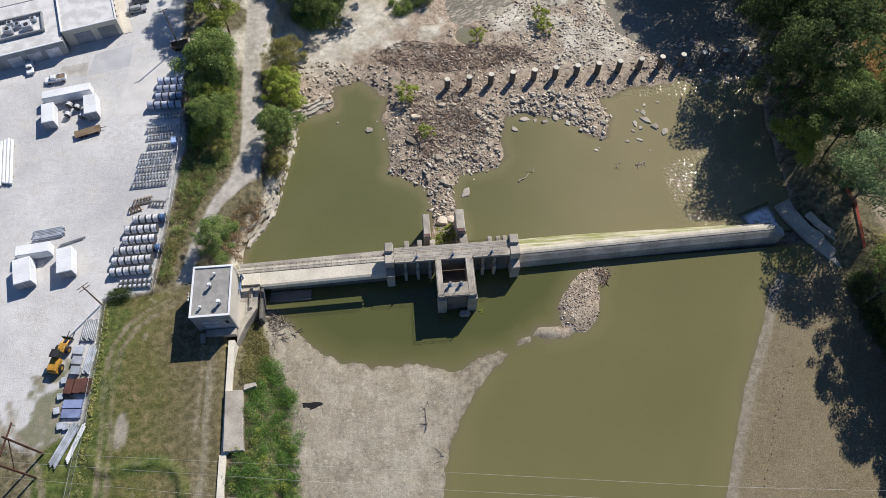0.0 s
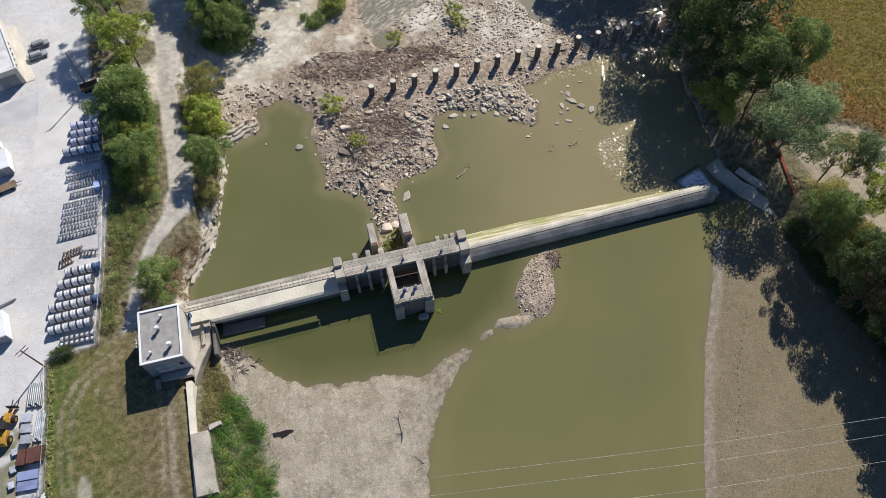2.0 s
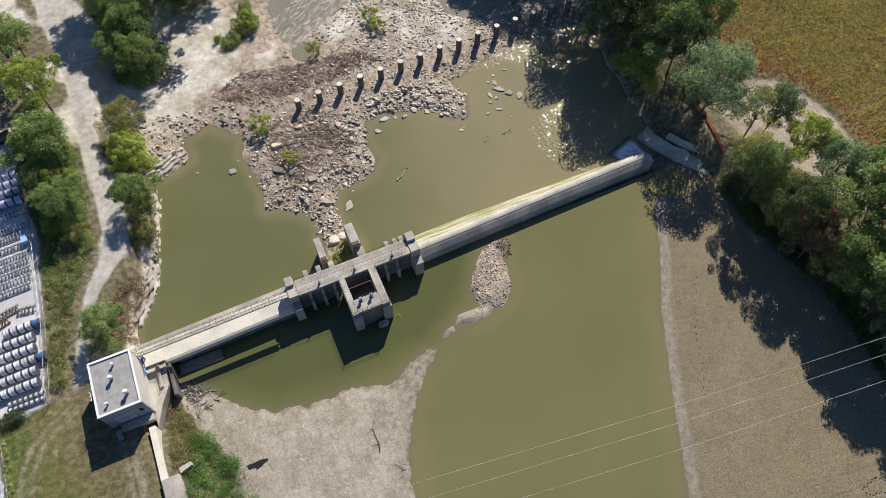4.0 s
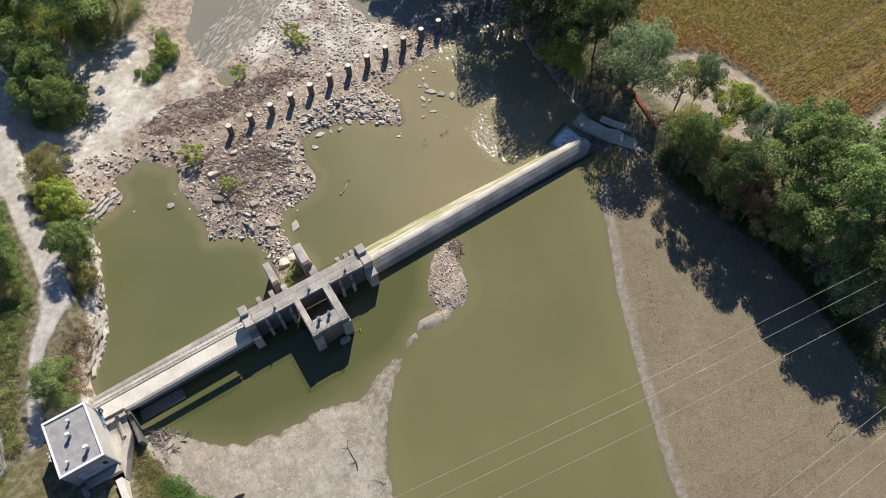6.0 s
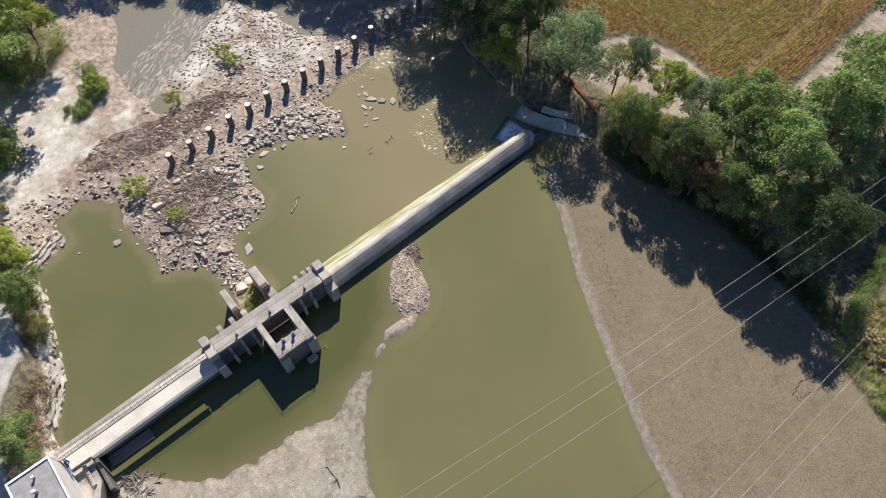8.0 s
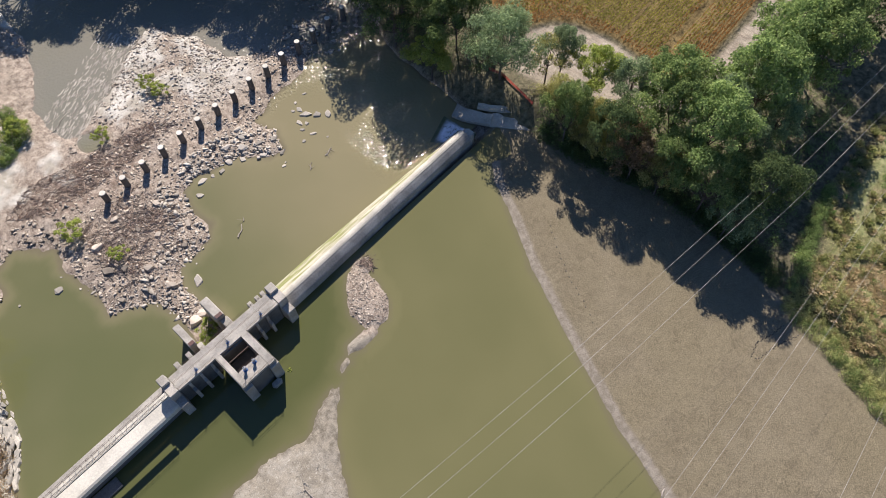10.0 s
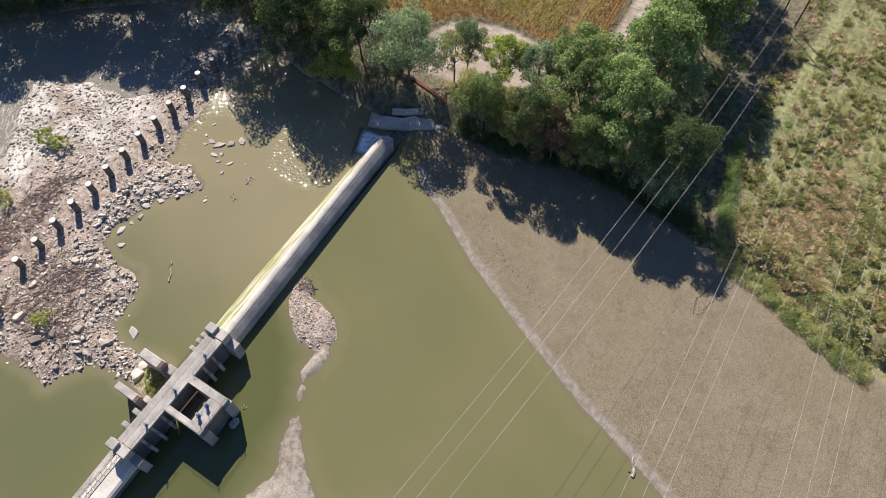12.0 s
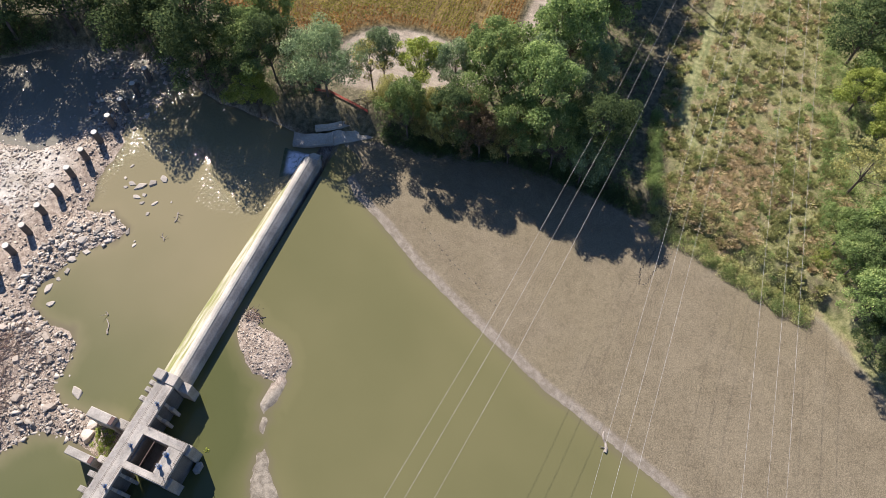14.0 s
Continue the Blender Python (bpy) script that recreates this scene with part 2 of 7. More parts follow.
CORN = [(113, 60), (111, 36), (112, 22), (112.6, 12.5), (119, 9), (123, 3), (125.4, -7), (124.3, -16), (121.8, -24), (122, -31), (126, -32.2), (150, -31), (320, -18), (320, 140), (150, 140)]


RIDGE = [(-81.5, -39), (-79.6, -42.4), (-77, -43.6), (-72.5, -42.4), (-66.4, -42.6), (-62.8, -45), (-62, -49)]
MOWN = [[(190, -84.5), (173.7, -83.8), (160.5, -81.9), (149.6, -82.7), (138.2, -82.0), (128.7, -81.6), (121.2, -82.3), (116.7, -84), (112, -87)],
        [(190, -86.2), (174.5, -85.4), (161.3, -83.4), (150.2, -84.2), (138.9, -83.5), (129.4, -83.1), (121.9, -83.8), (117.3, -85.4), (113, -88.2)]]
RUTS = [[(-69, -7), (-74, -9.6), (-77.3, -12.8), (-79.6, -17), (-80.4, -24), (-79.6, -34), (-78.4, -50)], [(-67.6, -8), (-72.6, -11), (-75.6, -14), (-77.8, -18), (-78.6, -25), (-77.8, -34), (-76.6, -50)],
        [(-60.3, -18), (-60.3, -24.7), (-60.6, -35.6), (-60, -46), (-58.6, -60)], [(-57.9, -18), (-58.2, -30), (-58.2, -40), (-57, -60)]]
YARD_RUTS = [[(-99, -28), (-97, -34), (-93.4, -38), (-90.6, -42), (-88.6, -48), (-88, -60)], [(-101, -30), (-98.6, -35.4), (-95, -39.6), (-92.6, -43.4), (-91, -49), (-90.4, -60)]]


def near(x, y, line):
    """Distance from the points to an open line."""
    d = np.full(np.shape(x), 1e9)
    for (ax, ay), (bx, by) in zip(line, line[1:]):
        ex, ey = bx - ax, by - ay
        k = np.clip(((x - ax) * ex + (y - ay) * ey) / (ex * ex + ey * ey), 0, 1)
        d = np.minimum(d, np.hypot(x - ax - k * ex, y - ay - k * ey))
    return d


def lift(x, y):
    """Height of the ground, and the weights of what covers it."""
    n1, n2, n3 = waves(x, y, 22, 1), waves(x, y, 5, 2), waves(x, y, 1.9, 3, 2)
    river = sdf(x, y, RIVER) + 0.7 * n2
    left = x < 20
    # banks: steep near the dam, the right one under trees
    top = np.where(left, 5.6 + 0.3 * n1, 5.6 + 0.7 * n1)
    width = np.where(left, 9.0, 11.0)
    z = -1.3 + 0.2 * n1 + (top + 1.3) * ramp(-river, -1.0, width)
    mud_l = sdf(x, y, MUD_LEFT) + 0.8 * n2 + 0.4 * n3
    mud_r = sdf(x, y, MUD_RIGHT) + 1.3 + 0.2 * n2
    isl = np.maximum(sdf(x, y, ISLAND) + 0.35 * n3, np.maximum(sdf(x, y, SPIT), sdf(x, y, SPIT_2)) + 0.2 * n3 - 0.1)
    rub = sdf(x, y, RUBBLE) + 1.1 * n2 + 0.6 * n3
    up = y < -0.5
    shelf = lambda d, rise, most: np.where(d > 0, most * (1 - np.exp(-d * rise / most)), d * 0.35)
    zm = WATER_UP + shelf(mud_l, 0.16, 1.5) + 0.12 * n2 + 0.05 * n3
    z = np.where(up & (mud_l > -6), np.maximum(z, zm), z)
    zr = WATER_UP + shelf(mud_r, 0.10, 1.3) + 0.03 * n3
    z = np.where(up & (mud_r > -6), np.maximum(z, zr), z)
    zi = WATER_UP + shelf(isl, 0.45, 1.3) + 0.12 * n3
    z = np.where(up & (isl > -3), np.maximum(z, zi), z)
    zu = WATER_DOWN + shelf(rub, 0.28, 1.1) + 0.30 * n2 * ramp(rub, 0, 5) + 0.18 * n3 * ramp(rub, 0, 2)
    pond = ramp(np.hypot(x - 6, y - 73), 4.5, 2.0)
    zu -= 1.5 * np.clip(pond, 0, 1)
    z = np.where(~up & (rub > -6), np.maximum(z, zu), z)
    lot = sdf(x, y, LOT)
    z = z + (6.0 - z) * ramp(lot, -3, 0.5)
    lawn = sdf(x, y, LAWN)
    z = z + (5.8 + 0.12 * n1 - z) * ramp(lawn, -0.6, 0.3)
    ridge = near(x, y, RIDGE)
    z = z + (0.75 + 0.3 * n2) * np.exp(-(ridge / 0.8) ** 2)
    track = sdf(x, y, TRACK)
    z = z + (5.2 - z) * ramp(track, -1.5, 0.5) * 0.85
    # gully where the right abutment has washed out
    gully = ramp(np.hypot((x - 77) / 1.0, (y + 2) / 1.9), 6.5, 3.0)
    z = z + (0.3 - z) * gully * ramp(z, 0.3, 2.0)
    w = {}
    soft = lambda d, r=0.6: ramp(d + 0.35 * n3, -r, r)
    w["lot"] = soft(lot, 0.5)
    w["weedy"] = ramp(-np.hypot((x + 91) / 1.0, (y + 30) / 1.5) + 5 * n2 + 3.5 * n3, -6.0, -4.2) * 0.8
    w["lawn"] = soft(lawn, 0.5)
    w["dry"] = soft(lawn) * ramp(x + 3.5 * n2 + 0.12 * (y + 30), -74, -62) * 0.85
    w["lush"] = soft(lawn) * np.maximum(ramp(-x + 2.0 * n2 + 1.2 * n3, 75.5, 78.5), ramp(-ridge + 0.6 * n3, -2.4, -0.8)) * (0.55 + 0.4 * ramp(n3, -0.3, 0.4))
    w["rut"] = soft(lawn) * ramp(-np.minimum.reduce([near(x, y, r) for r in RUTS]) + 0.3 * n3, -0.75, -0.3) * (0.35 + 0.5 * ramp(n2, -0.4, 0.4)) + 0.7 * ramp(-np.minimum.reduce([near(x, y, r) for r in YARD_RUTS]) + 0.25 * n3, -0.8, -0.35)
    w["mown"] = ramp(-np.minimum.reduce([near(x, y, r) for r in MOWN]) + 0.25 * n3, -0.8, -0.4) * 0.7
    w["scuff"] = ramp(-np.hypot((x + 75.7) / 1.0, (y + 36) / 2.6) + 0.9 * n2, -2.0, -1.2) + 0.6 * ramp(-np.abs(x + 58.5 + 0.5 * n2), -0.8, -0.3) * soft(lawn) * ramp(-y, 18, 24)
    w["path"] = ramp(track + 0.3 * n2 + 0.15 * n3, -0.3, 0.3)
    w["turn"] = soft(sdf(x, y, TURN) + 0.5 * n2, 0.8)
    w["corn"] = soft(sdf(x, y, CORN))
    w["ledge"] = np.where(~up & left & (y < 52), ramp(-np.abs(river + 1.6 + 0.4 * n3), -2.9, -2.0), 0)
    w["meadow"] = soft(sdf(x, y, MEADOW) + 2 * n2, 2.0)
    inr = ramp(river, -3.5, -0.5)
    w["mudr"] = np.where(up, inr * ramp(mud_r, -6, -5), 0)
    w["mudl"] = np.where(up, inr, 0)
    w["wet"] = np.where(up & (x < 30), ramp(z, 1.14, 1.04), 0) + np.where(up & (x < 12), 0.8 * ramp(-mud_l + 1.3 * n2 + 0.8 * n3, -4.2, -3.0) * ramp(x + 0.3 * y, -20, -12), 0)
    w["wet"] = np.clip(w["wet"], 0, 1)
    w["rim"] = np.where(up, inr * ramp(mud_r, -0.6, 0.2) * ramp(-mud_r, -2.8, -1.8), 0)
    w["stone"] = np.maximum(np.where(~up, ramp(river, -4.0, -1.0), 0), np.where(up & (isl > -4), ramp(isl, -1, 0.6) * ramp(-np.hypot(x - 24, y + 13), -11, -8), 0))
    w["sand"] = np.clip(np.where(~up, ramp(n1 + 0.5 * n2 + 0.6 * ramp(-np.hypot((x + 26) / 1.2, (y - 84) / 1.4), -26, -8), 0.0, 0.3) * ramp(y, 54, 68) * ramp(-x, -58, -48), 0), 0, 1)
    w["dark"] = np.where(~up, ramp(-np.hypot((x - 0) / 2.6, (y - 62 + 0.1 * x) / 1.0), -9, -4), 0) * ramp(n2, -0.35, 0.25)
    return z, w


def axis_steps(lo, hi, step, far):
    """Even steps between lo and hi, growing steps out to far."""
    mid = list(np.arange(lo, hi + step / 2, step))
    s, a, b = step, lo, hi
    while s < far:
        s *= 1.6
        a, b = a - s, b + s
        mid = [a] + mid + [b]
    return np.array(mid)


def build_ground():
    xs, ys = axis_steps(-135, 190, 0.65, 900), axis_steps(-150, 130, 0.65, 900)
    gx, gy = np.meshgrid(xs, ys)
    z, w = lift(gx, gy)
    nx, ny = len(xs), len(ys)
    co = np.stack([gx, gy, z], -1).reshape(-1, 3)
    idx = np.arange(nx * ny).reshape(ny, nx)
    quads = np.stack([idx[:-1, :-1], idx[:-1, 1:], idx[1:, 1:], idx[1:, :-1]], -1).reshape(-1, 4)
    me = bpy.data.meshes.new("ground")
    me.vertices.add(len(co))
    me.vertices.foreach_set("co", co.ravel())
    me.loops.add(quads.size)
    me.loops.foreach_set("vertex_index", quads.ravel())
    me.polygons.add(len(quads))
    me.polygons.foreach_set("loop_start", np.arange(0, quads.size, 4))
    me.update()
    for k in w:
        at = me.attributes.new(k, "FLOAT", "POINT")
        at.data.foreach_set("value", w[k].ravel().astype(np.float32))
    me.shade_smooth()
    return me


def ground_material():
    m = bpy.data.materials.new("ground_cover")
    m.use_nodes = True
    nt = m.node_tree
    b = nt.nodes["Principled BSDF"]
    b.inputs["Roughness"].default_value = 0.92
    b.inputs["Specular IOR Level"].default_value = 0.25
    geo = nt.nodes.new("ShaderNodeNewGeometry")

    def tex(scale, detail=5, rough=0.6):
        n = nt.nodes.new("ShaderNodeTexNoise")
        n.inputs["Scale"].default_value, n.inputs["Detail"].default_value, n.inputs["Roughness"].default_value = scale, detail, rough
        nt.links.new(geo.outputs["Position"], n.inputs["Vector"])
        return n.outputs[0]

    def rng(v, a, b2, c=0.0, d=1.0):
        n = nt.nodes.new("ShaderNodeMapRange")
        n.inputs[1].default_value, n.inputs[2].default_value, n.inputs[3].default_value, n.inputs[4].default_value = a, b2, c, d
        nt.links.new(v, n.inputs[0])
        return n.outputs[0]

    def mix(k, a, c):
        n = nt.nodes.new("ShaderNodeMix")
        n.data_type = "RGBA"
        for v, i in ((k, 0), (a, 6), (c, 7)):
            if isinstance(v, tuple):
                n.inputs[i].default_value = (*v, 1)
            elif isinstance(v, float):
                n.inputs[i].default_value = v
            else:
                nt.links.new(v, n.inputs[i])
        return n.outputs[2]

    def scale(c, k):
        n = nt.nodes.new("ShaderNodeVectorMath")
        n.operation = "SCALE"
        nt.links.new(c, n.inputs[0])
        nt.links.new(k, n.inputs[3])
        return n.outputs[0]

    def attr(name):
        n = nt.nodes.new("ShaderNodeAttribute")
        n.attribute_name = name
        return n.outputs["Fac"]

    huge, big, mid, fine = tex(0.035), tex(0.16), tex(0.7, 6, 0.65), tex(4.0, 6, 0.7)
    grain = rng(fine, 0.3, 0.7, 0.6, 1.4)
    clod = rng(mid, 0.35, 0.65, 0.8, 1.2)
    bh, bb, bm2 = rng(huge, 0.4, 0.6), rng(big, 0.4, 0.6), rng(mid, 0.4, 0.6)
    col = mix(bm2, (0.10, 0.09, 0.05), (0.17, 0.145, 0.085))
    lotc = mix(bh, (0.46, 0.455, 0.45), (0.60, 0.59, 0.575))
    lotc = mix(rng(big, 0.52, 0.62), lotc, (0.53, 0.51, 0.48))
    lotc = mix(rng(tex(0.5, 6, 0.75), 0.56, 0.72, 0.0, 0.6), lotc, (0.38, 0.37, 0.36))
    lawn = mix(bm2, mix(bh, (0.085, 0.095, 0.025), (0.12, 0.12, 0.035)), mix(bb, (0.19, 0.155, 0.075), (0.105, 0.11, 0.03)))
    lawn = mix(rng(big, 0.60, 0.68), lawn, (0.27, 0.235, 0.17))
    mudl = mix(bb, (0.27, 0.235, 0.175), (0.37, 0.33, 0.26))
    mudl = mix(rng(mid, 0.55, 0.68), mudl, (0.22, 0.19, 0.14))
    mudl = mix(rng(tex(1.6, 4, 0.7), 0.56, 0.66), mudl, (0.42, 0.385, 0.31))
    mp = nt.nodes.new("ShaderNodeMapping")
    mp.inputs["Scale"].default_value = (0.9, 0.14, 1.0)
    mp.inputs["Rotation"].default_value = (0, 0, radians(-14))
    nt.links.new(geo.outputs["Position"], mp.inputs["Vector"])
    drag = nt.nodes.new("ShaderNodeTexNoise")
    drag.inputs["Scale"].default_value, drag.inputs["Detail"].default_value, drag.inputs["Roughness"].default_value = 1.0, 5, 0.65
    nt.links.new(mp.outputs[0], drag.inputs["Vector"])
    mudl = mix(rng(drag.outputs[0], 0.52, 0.64, 0.0, 0.3), mudl, (0.225, 0.192, 0.145))
    mudl = mix(rng(drag.outputs[0], 0.46, 0.36, 0.0, 0.3), mudl, (0.40, 0.365, 0.295))
    pit = nt.nodes.new("ShaderNodeTexVoronoi")
    pit.inputs["Scale"].default_value = 1.1
    nt.links.new(geo.outputs["Position"], pit.inputs["Vector"])
    mudl = mix(rng(pit.outputs["Distance"], 0.22, 0.10, 0.0, 0.7), mudl, (0.17, 0.143, 0.105))
    mudr = mix(bb, (0.208, 0.171, 0.106), (0.235, 0.195, 0.123))
    mudr = mix(rng(huge, 0.48, 0.6, 0.0, 0.5), mudr, (0.215, 0.178, 0.104))
    cr = nt.nodes.new("ShaderNodeTexVoronoi")
    cr.feature = "DISTANCE_TO_EDGE"
    cr.inputs["Scale"].default_value = 2.3
    wob = nt.nodes.new("ShaderNodeVectorMath")
    wob.operation = "MULTIPLY_ADD"
    nz = nt.nodes.new("ShaderNodeTexNoise")
    nz.inputs["Scale"].default_value = 0.6
    nt.links.new(geo.outputs["Position"], nz.inputs["Vector"])
    nt.links.new(nz.outputs["Color"], wob.inputs[0])
    wob.inputs[1].default_value = (2.5, 2.5, 2.5)
    nt.links.new(geo.outputs["Position"], wob.inputs[2])
    nt.links.new(wob.outputs[0], cr.inputs["Vector"])
    crack = rng(cr.outputs["Distance"], 0.0, 0.2, 0.62, 1.1)
    mudr = scale(mudr, crack)
    stone = mix(bm2, (0.24, 0.18, 0.13), (0.37, 0.30, 0.225))
    stone = mix(rng(fine, 0.52, 0.58), stone, (0.43, 0.37, 0.295))
    stone = mix(rng(fine, 0.44, 0.36), stone, (0.13, 0.10, 0.078))
    sand = mix(bb, (0.42, 0.375, 0.295), (0.60, 0.56, 0.475))
    sand = mix(rng(mid, 0.55, 0.66, 0.0, 0.6), sand, (0.29, 0.24, 0.185))
    sand = mix(rng(tex(0.4, 5, 0.7), 0.58, 0.66), sand, (0.66, 0.62, 0.54))
    dirt = mix(bb, (0.25, 0.205, 0.15), (0.33, 0.275, 0.205))
    mead = mix(bm2, (0.16, 0.17, 0.062), (0.26, 0.245, 0.11))
    mead = mix(rng(big, 0.52, 0.64, 0.0, 0.7), mead, (0.25, 0.19, 0.12))
    for k, c in (("meadow", mead), ("corn", mix(bm2, (0.15, 0.105, 0.035), (0.21, 0.15, 0.06))), ("mudl", mudl), ("mudr", mudr), ("wet", mix(bm2, (0.185, 0.158, 0.112), (0.27, 0.235, 0.175))), ("rim", mix(bm2, (0.215, 0.183, 0.135), (0.28, 0.243, 0.187))), ("stone", stone), ("dark", mix(bm2, (0.20, 0.142, 0.103), (0.30, 0.23, 0.17))), ("sand", sand), ("turn", mix(rng(drag.outputs[0], 0.45, 0.58, 0.0, 0.7), dirt, (0.40, 0.345, 0.26))),
                 ("ledge", mix(bm2, (0.38, 0.34, 0.265), (0.54, 0.50, 0.40))), ("lawn", lawn), ("dry", mix(bm2, (0.115, 0.095, 0.05), (0.17, 0.14, 0.08))), ("scuff", mix(bb, (0.27, 0.24, 0.18), (0.36, 0.33, 0.27))), ("path", mix(bb, (0.37, 0.34, 0.29), (0.45, 0.42, 0.37))), ("lot", lotc), ("weedy", lawn), ("lush", mix(bm2, (0.055, 0.085, 0.018), (0.10, 0.125, 0.03))), ("rut", mix(bm2, (0.19, 0.155, 0.10), (0.28, 0.24, 0.17))), ("mown", mix(bm2, (0.20, 0.22, 0.085), (0.27, 0.27, 0.125)))):
        col = mix(attr(k), col, c)
    # wet margin just above the two waterlines
    sep = nt.nodes.new("ShaderNodeSeparateXYZ")
    nt.links.new(geo.outputs["Position"], sep.inputs[0])
    even = mix(rng(attr("lot"), 0.0, 1.0, 0.0, 0.8), mix(rng(attr("mudr"), 0.0, 1.0, 0.0, 0.75), clod, (1.0, 1.0, 1.0)), (1.0, 1.0, 1.0))
    tone = nt.nodes.new("ShaderNodeVectorMath")
    tone.operation = "MULTIPLY"
    quiet = mix(rng(attr("lot"), 0.0, 1.0, 0.0, 0.8), mix(rng(attr("sand"), 0.0, 1.0, 0.0, 0.65), mix(rng(attr("mudl"), 0.0, 1.0, 0.0, 0.5), grain, (1.0, 1.0, 1.0)), (1.0, 1.0, 1.0)), (1.0, 1.0, 1.0))
    speck = nt.nodes.new("ShaderNodeVectorMath")
    speck.operation = "MULTIPLY"
    nt.links.new(col, speck.inputs[0])
    nt.links.new(quiet, speck.inputs[1])
    nt.links.new(speck.outputs[0], tone.inputs[0])
    nt.links.new(even, tone.inputs[1])
    col = tone.outputs[0]
    nt.links.new(col, b.inputs["Base Color"])
    bp = nt.nodes.new("ShaderNodeBump")
    bp.inputs["Strength"].default_value, bp.inputs["Distance"].default_value = 0.5, 0.25
    add = nt.nodes.new("ShaderNodeMath")
    add.operation = "ADD"
    nt.links.new(mid, add.inputs[0])
    nt.links.new(fine, add.inputs[1])
    nt.links.new(add.outputs[0], bp.inputs["Height"])
    nt.links.new(bp.outputs[0], b.inputs["Normal"])
    return m


ground = new("ground", build_ground())
ground.data.materials.append(ground_material())
tagged(ground, "mud flats, gravel bar, lawn and pale yard", "ground", kind="structure")


def level(x, y):
    """Ground height at one or many points."""
    return lift(np.atleast_1d(np.asarray(x, float)), np.atleast_1d(np.asarray(y, float)))[0]


def water_material(name, shallow, deep, rip):
    m = bpy.data.materials.new(name)
    m.use_nodes = True
    nt = m.node_tree
    b = nt.nodes["Principled BSDF"]
    b.inputs["Roughness"].default_value = 0.03
    b.inputs["IOR"].default_value = 1.34
    geo = nt.nodes.new("ShaderNodeNewGeometry")
    n1 = nt.nodes.new("ShaderNodeTexNoise")
    n1.inputs["Scale"].default_value, n1.inputs["Detail"].default_value = 0.03, 3
    n2 = nt.nodes.new("ShaderNodeTexNoise")
    n2.inputs["Scale"].default_value, n2.inputs["Detail"].default_value = 1.2, 2
    n2.inputs["Roughness"].default_value = 0.5
    at = nt.nodes.new("ShaderNodeAttribute")
    at.attribute_name = "depth"
    rp = nt.nodes.new("ShaderNodeAttribute")
    rp.attribute_name = "ripple"
    for n in (n1, n2):
        nt.links.new(geo.outputs["Position"], n.inputs["Vector"])
    add = nt.nodes.new("ShaderNodeMath")
    add.operation = "MULTIPLY_ADD"
    nt.links.new(n1.outputs[0], add.inputs[0])
    add.inputs[1].default_value = 0.5
    nt.links.new(at.outputs["Fac"], add.inputs[2])
    mr = nt.nodes.new("ShaderNodeMapRange")
    mr.inputs[1].default_value, mr.inputs[2].default_value = 0.2, 1.25
    nt.links.new(add.outputs[0], mr.inputs[0])
    mx = nt.nodes.new("ShaderNodeMix")
    mx.data_type = "RGBA"
    mx.inputs[6].default_value, mx.inputs[7].default_value = (*shallow, 1), (*deep, 1)
    nt.links.new(mr.outputs[0], mx.inputs[0])
    # the silty bed shows through in the shallows
    sh = nt.nodes.new("ShaderNodeAttribute")
    sh.attribute_name = "shoal"
    bed = nt.nodes.new("ShaderNodeMix")
    bed.data_type = "RGBA"
    bed.inputs[7].default_value = (0.15, 0.127, 0.078, 1)
    nt.links.new(sh.outputs["Fac"], bed.inputs[0])
    nt.links.new(mx.outputs[2], bed.inputs[6])
    mk = nt.nodes.new("ShaderNodeAttribute")
    mk.attribute_name = "murk"
    grey = nt.nodes.new("ShaderNodeMix")
    grey.data_type = "RGBA"
    grey.inputs[7].default_value = (0.225, 0.21, 0.17, 1)
    nt.links.new(mk.outputs["Fac"], grey.inputs[0])
    nt.links.new(bed.outputs[2], grey.inputs[6])
    nt.links.new(grey.outputs[2], b.inputs["Base Color"])
    bp = nt.nodes.new("ShaderNodeBump")
    bp.inputs["Distance"].default_value = 0.3
    st = nt.nodes.new("ShaderNodeMath")
    st.operation = "MULTIPLY_ADD"
    nt.links.new(rp.outputs["Fac"], st.inputs[0])
    st.inputs[1].default_value, st.inputs[2].default_value = 1.0, rip
    nt.links.new(st.outputs[0], bp.inputs["Strength"])
    nt.links.new(n2.outputs[0], bp.inputs["Height"])
    nt.links.new(bp.outputs[0], b.inputs["Normal"])
    return m


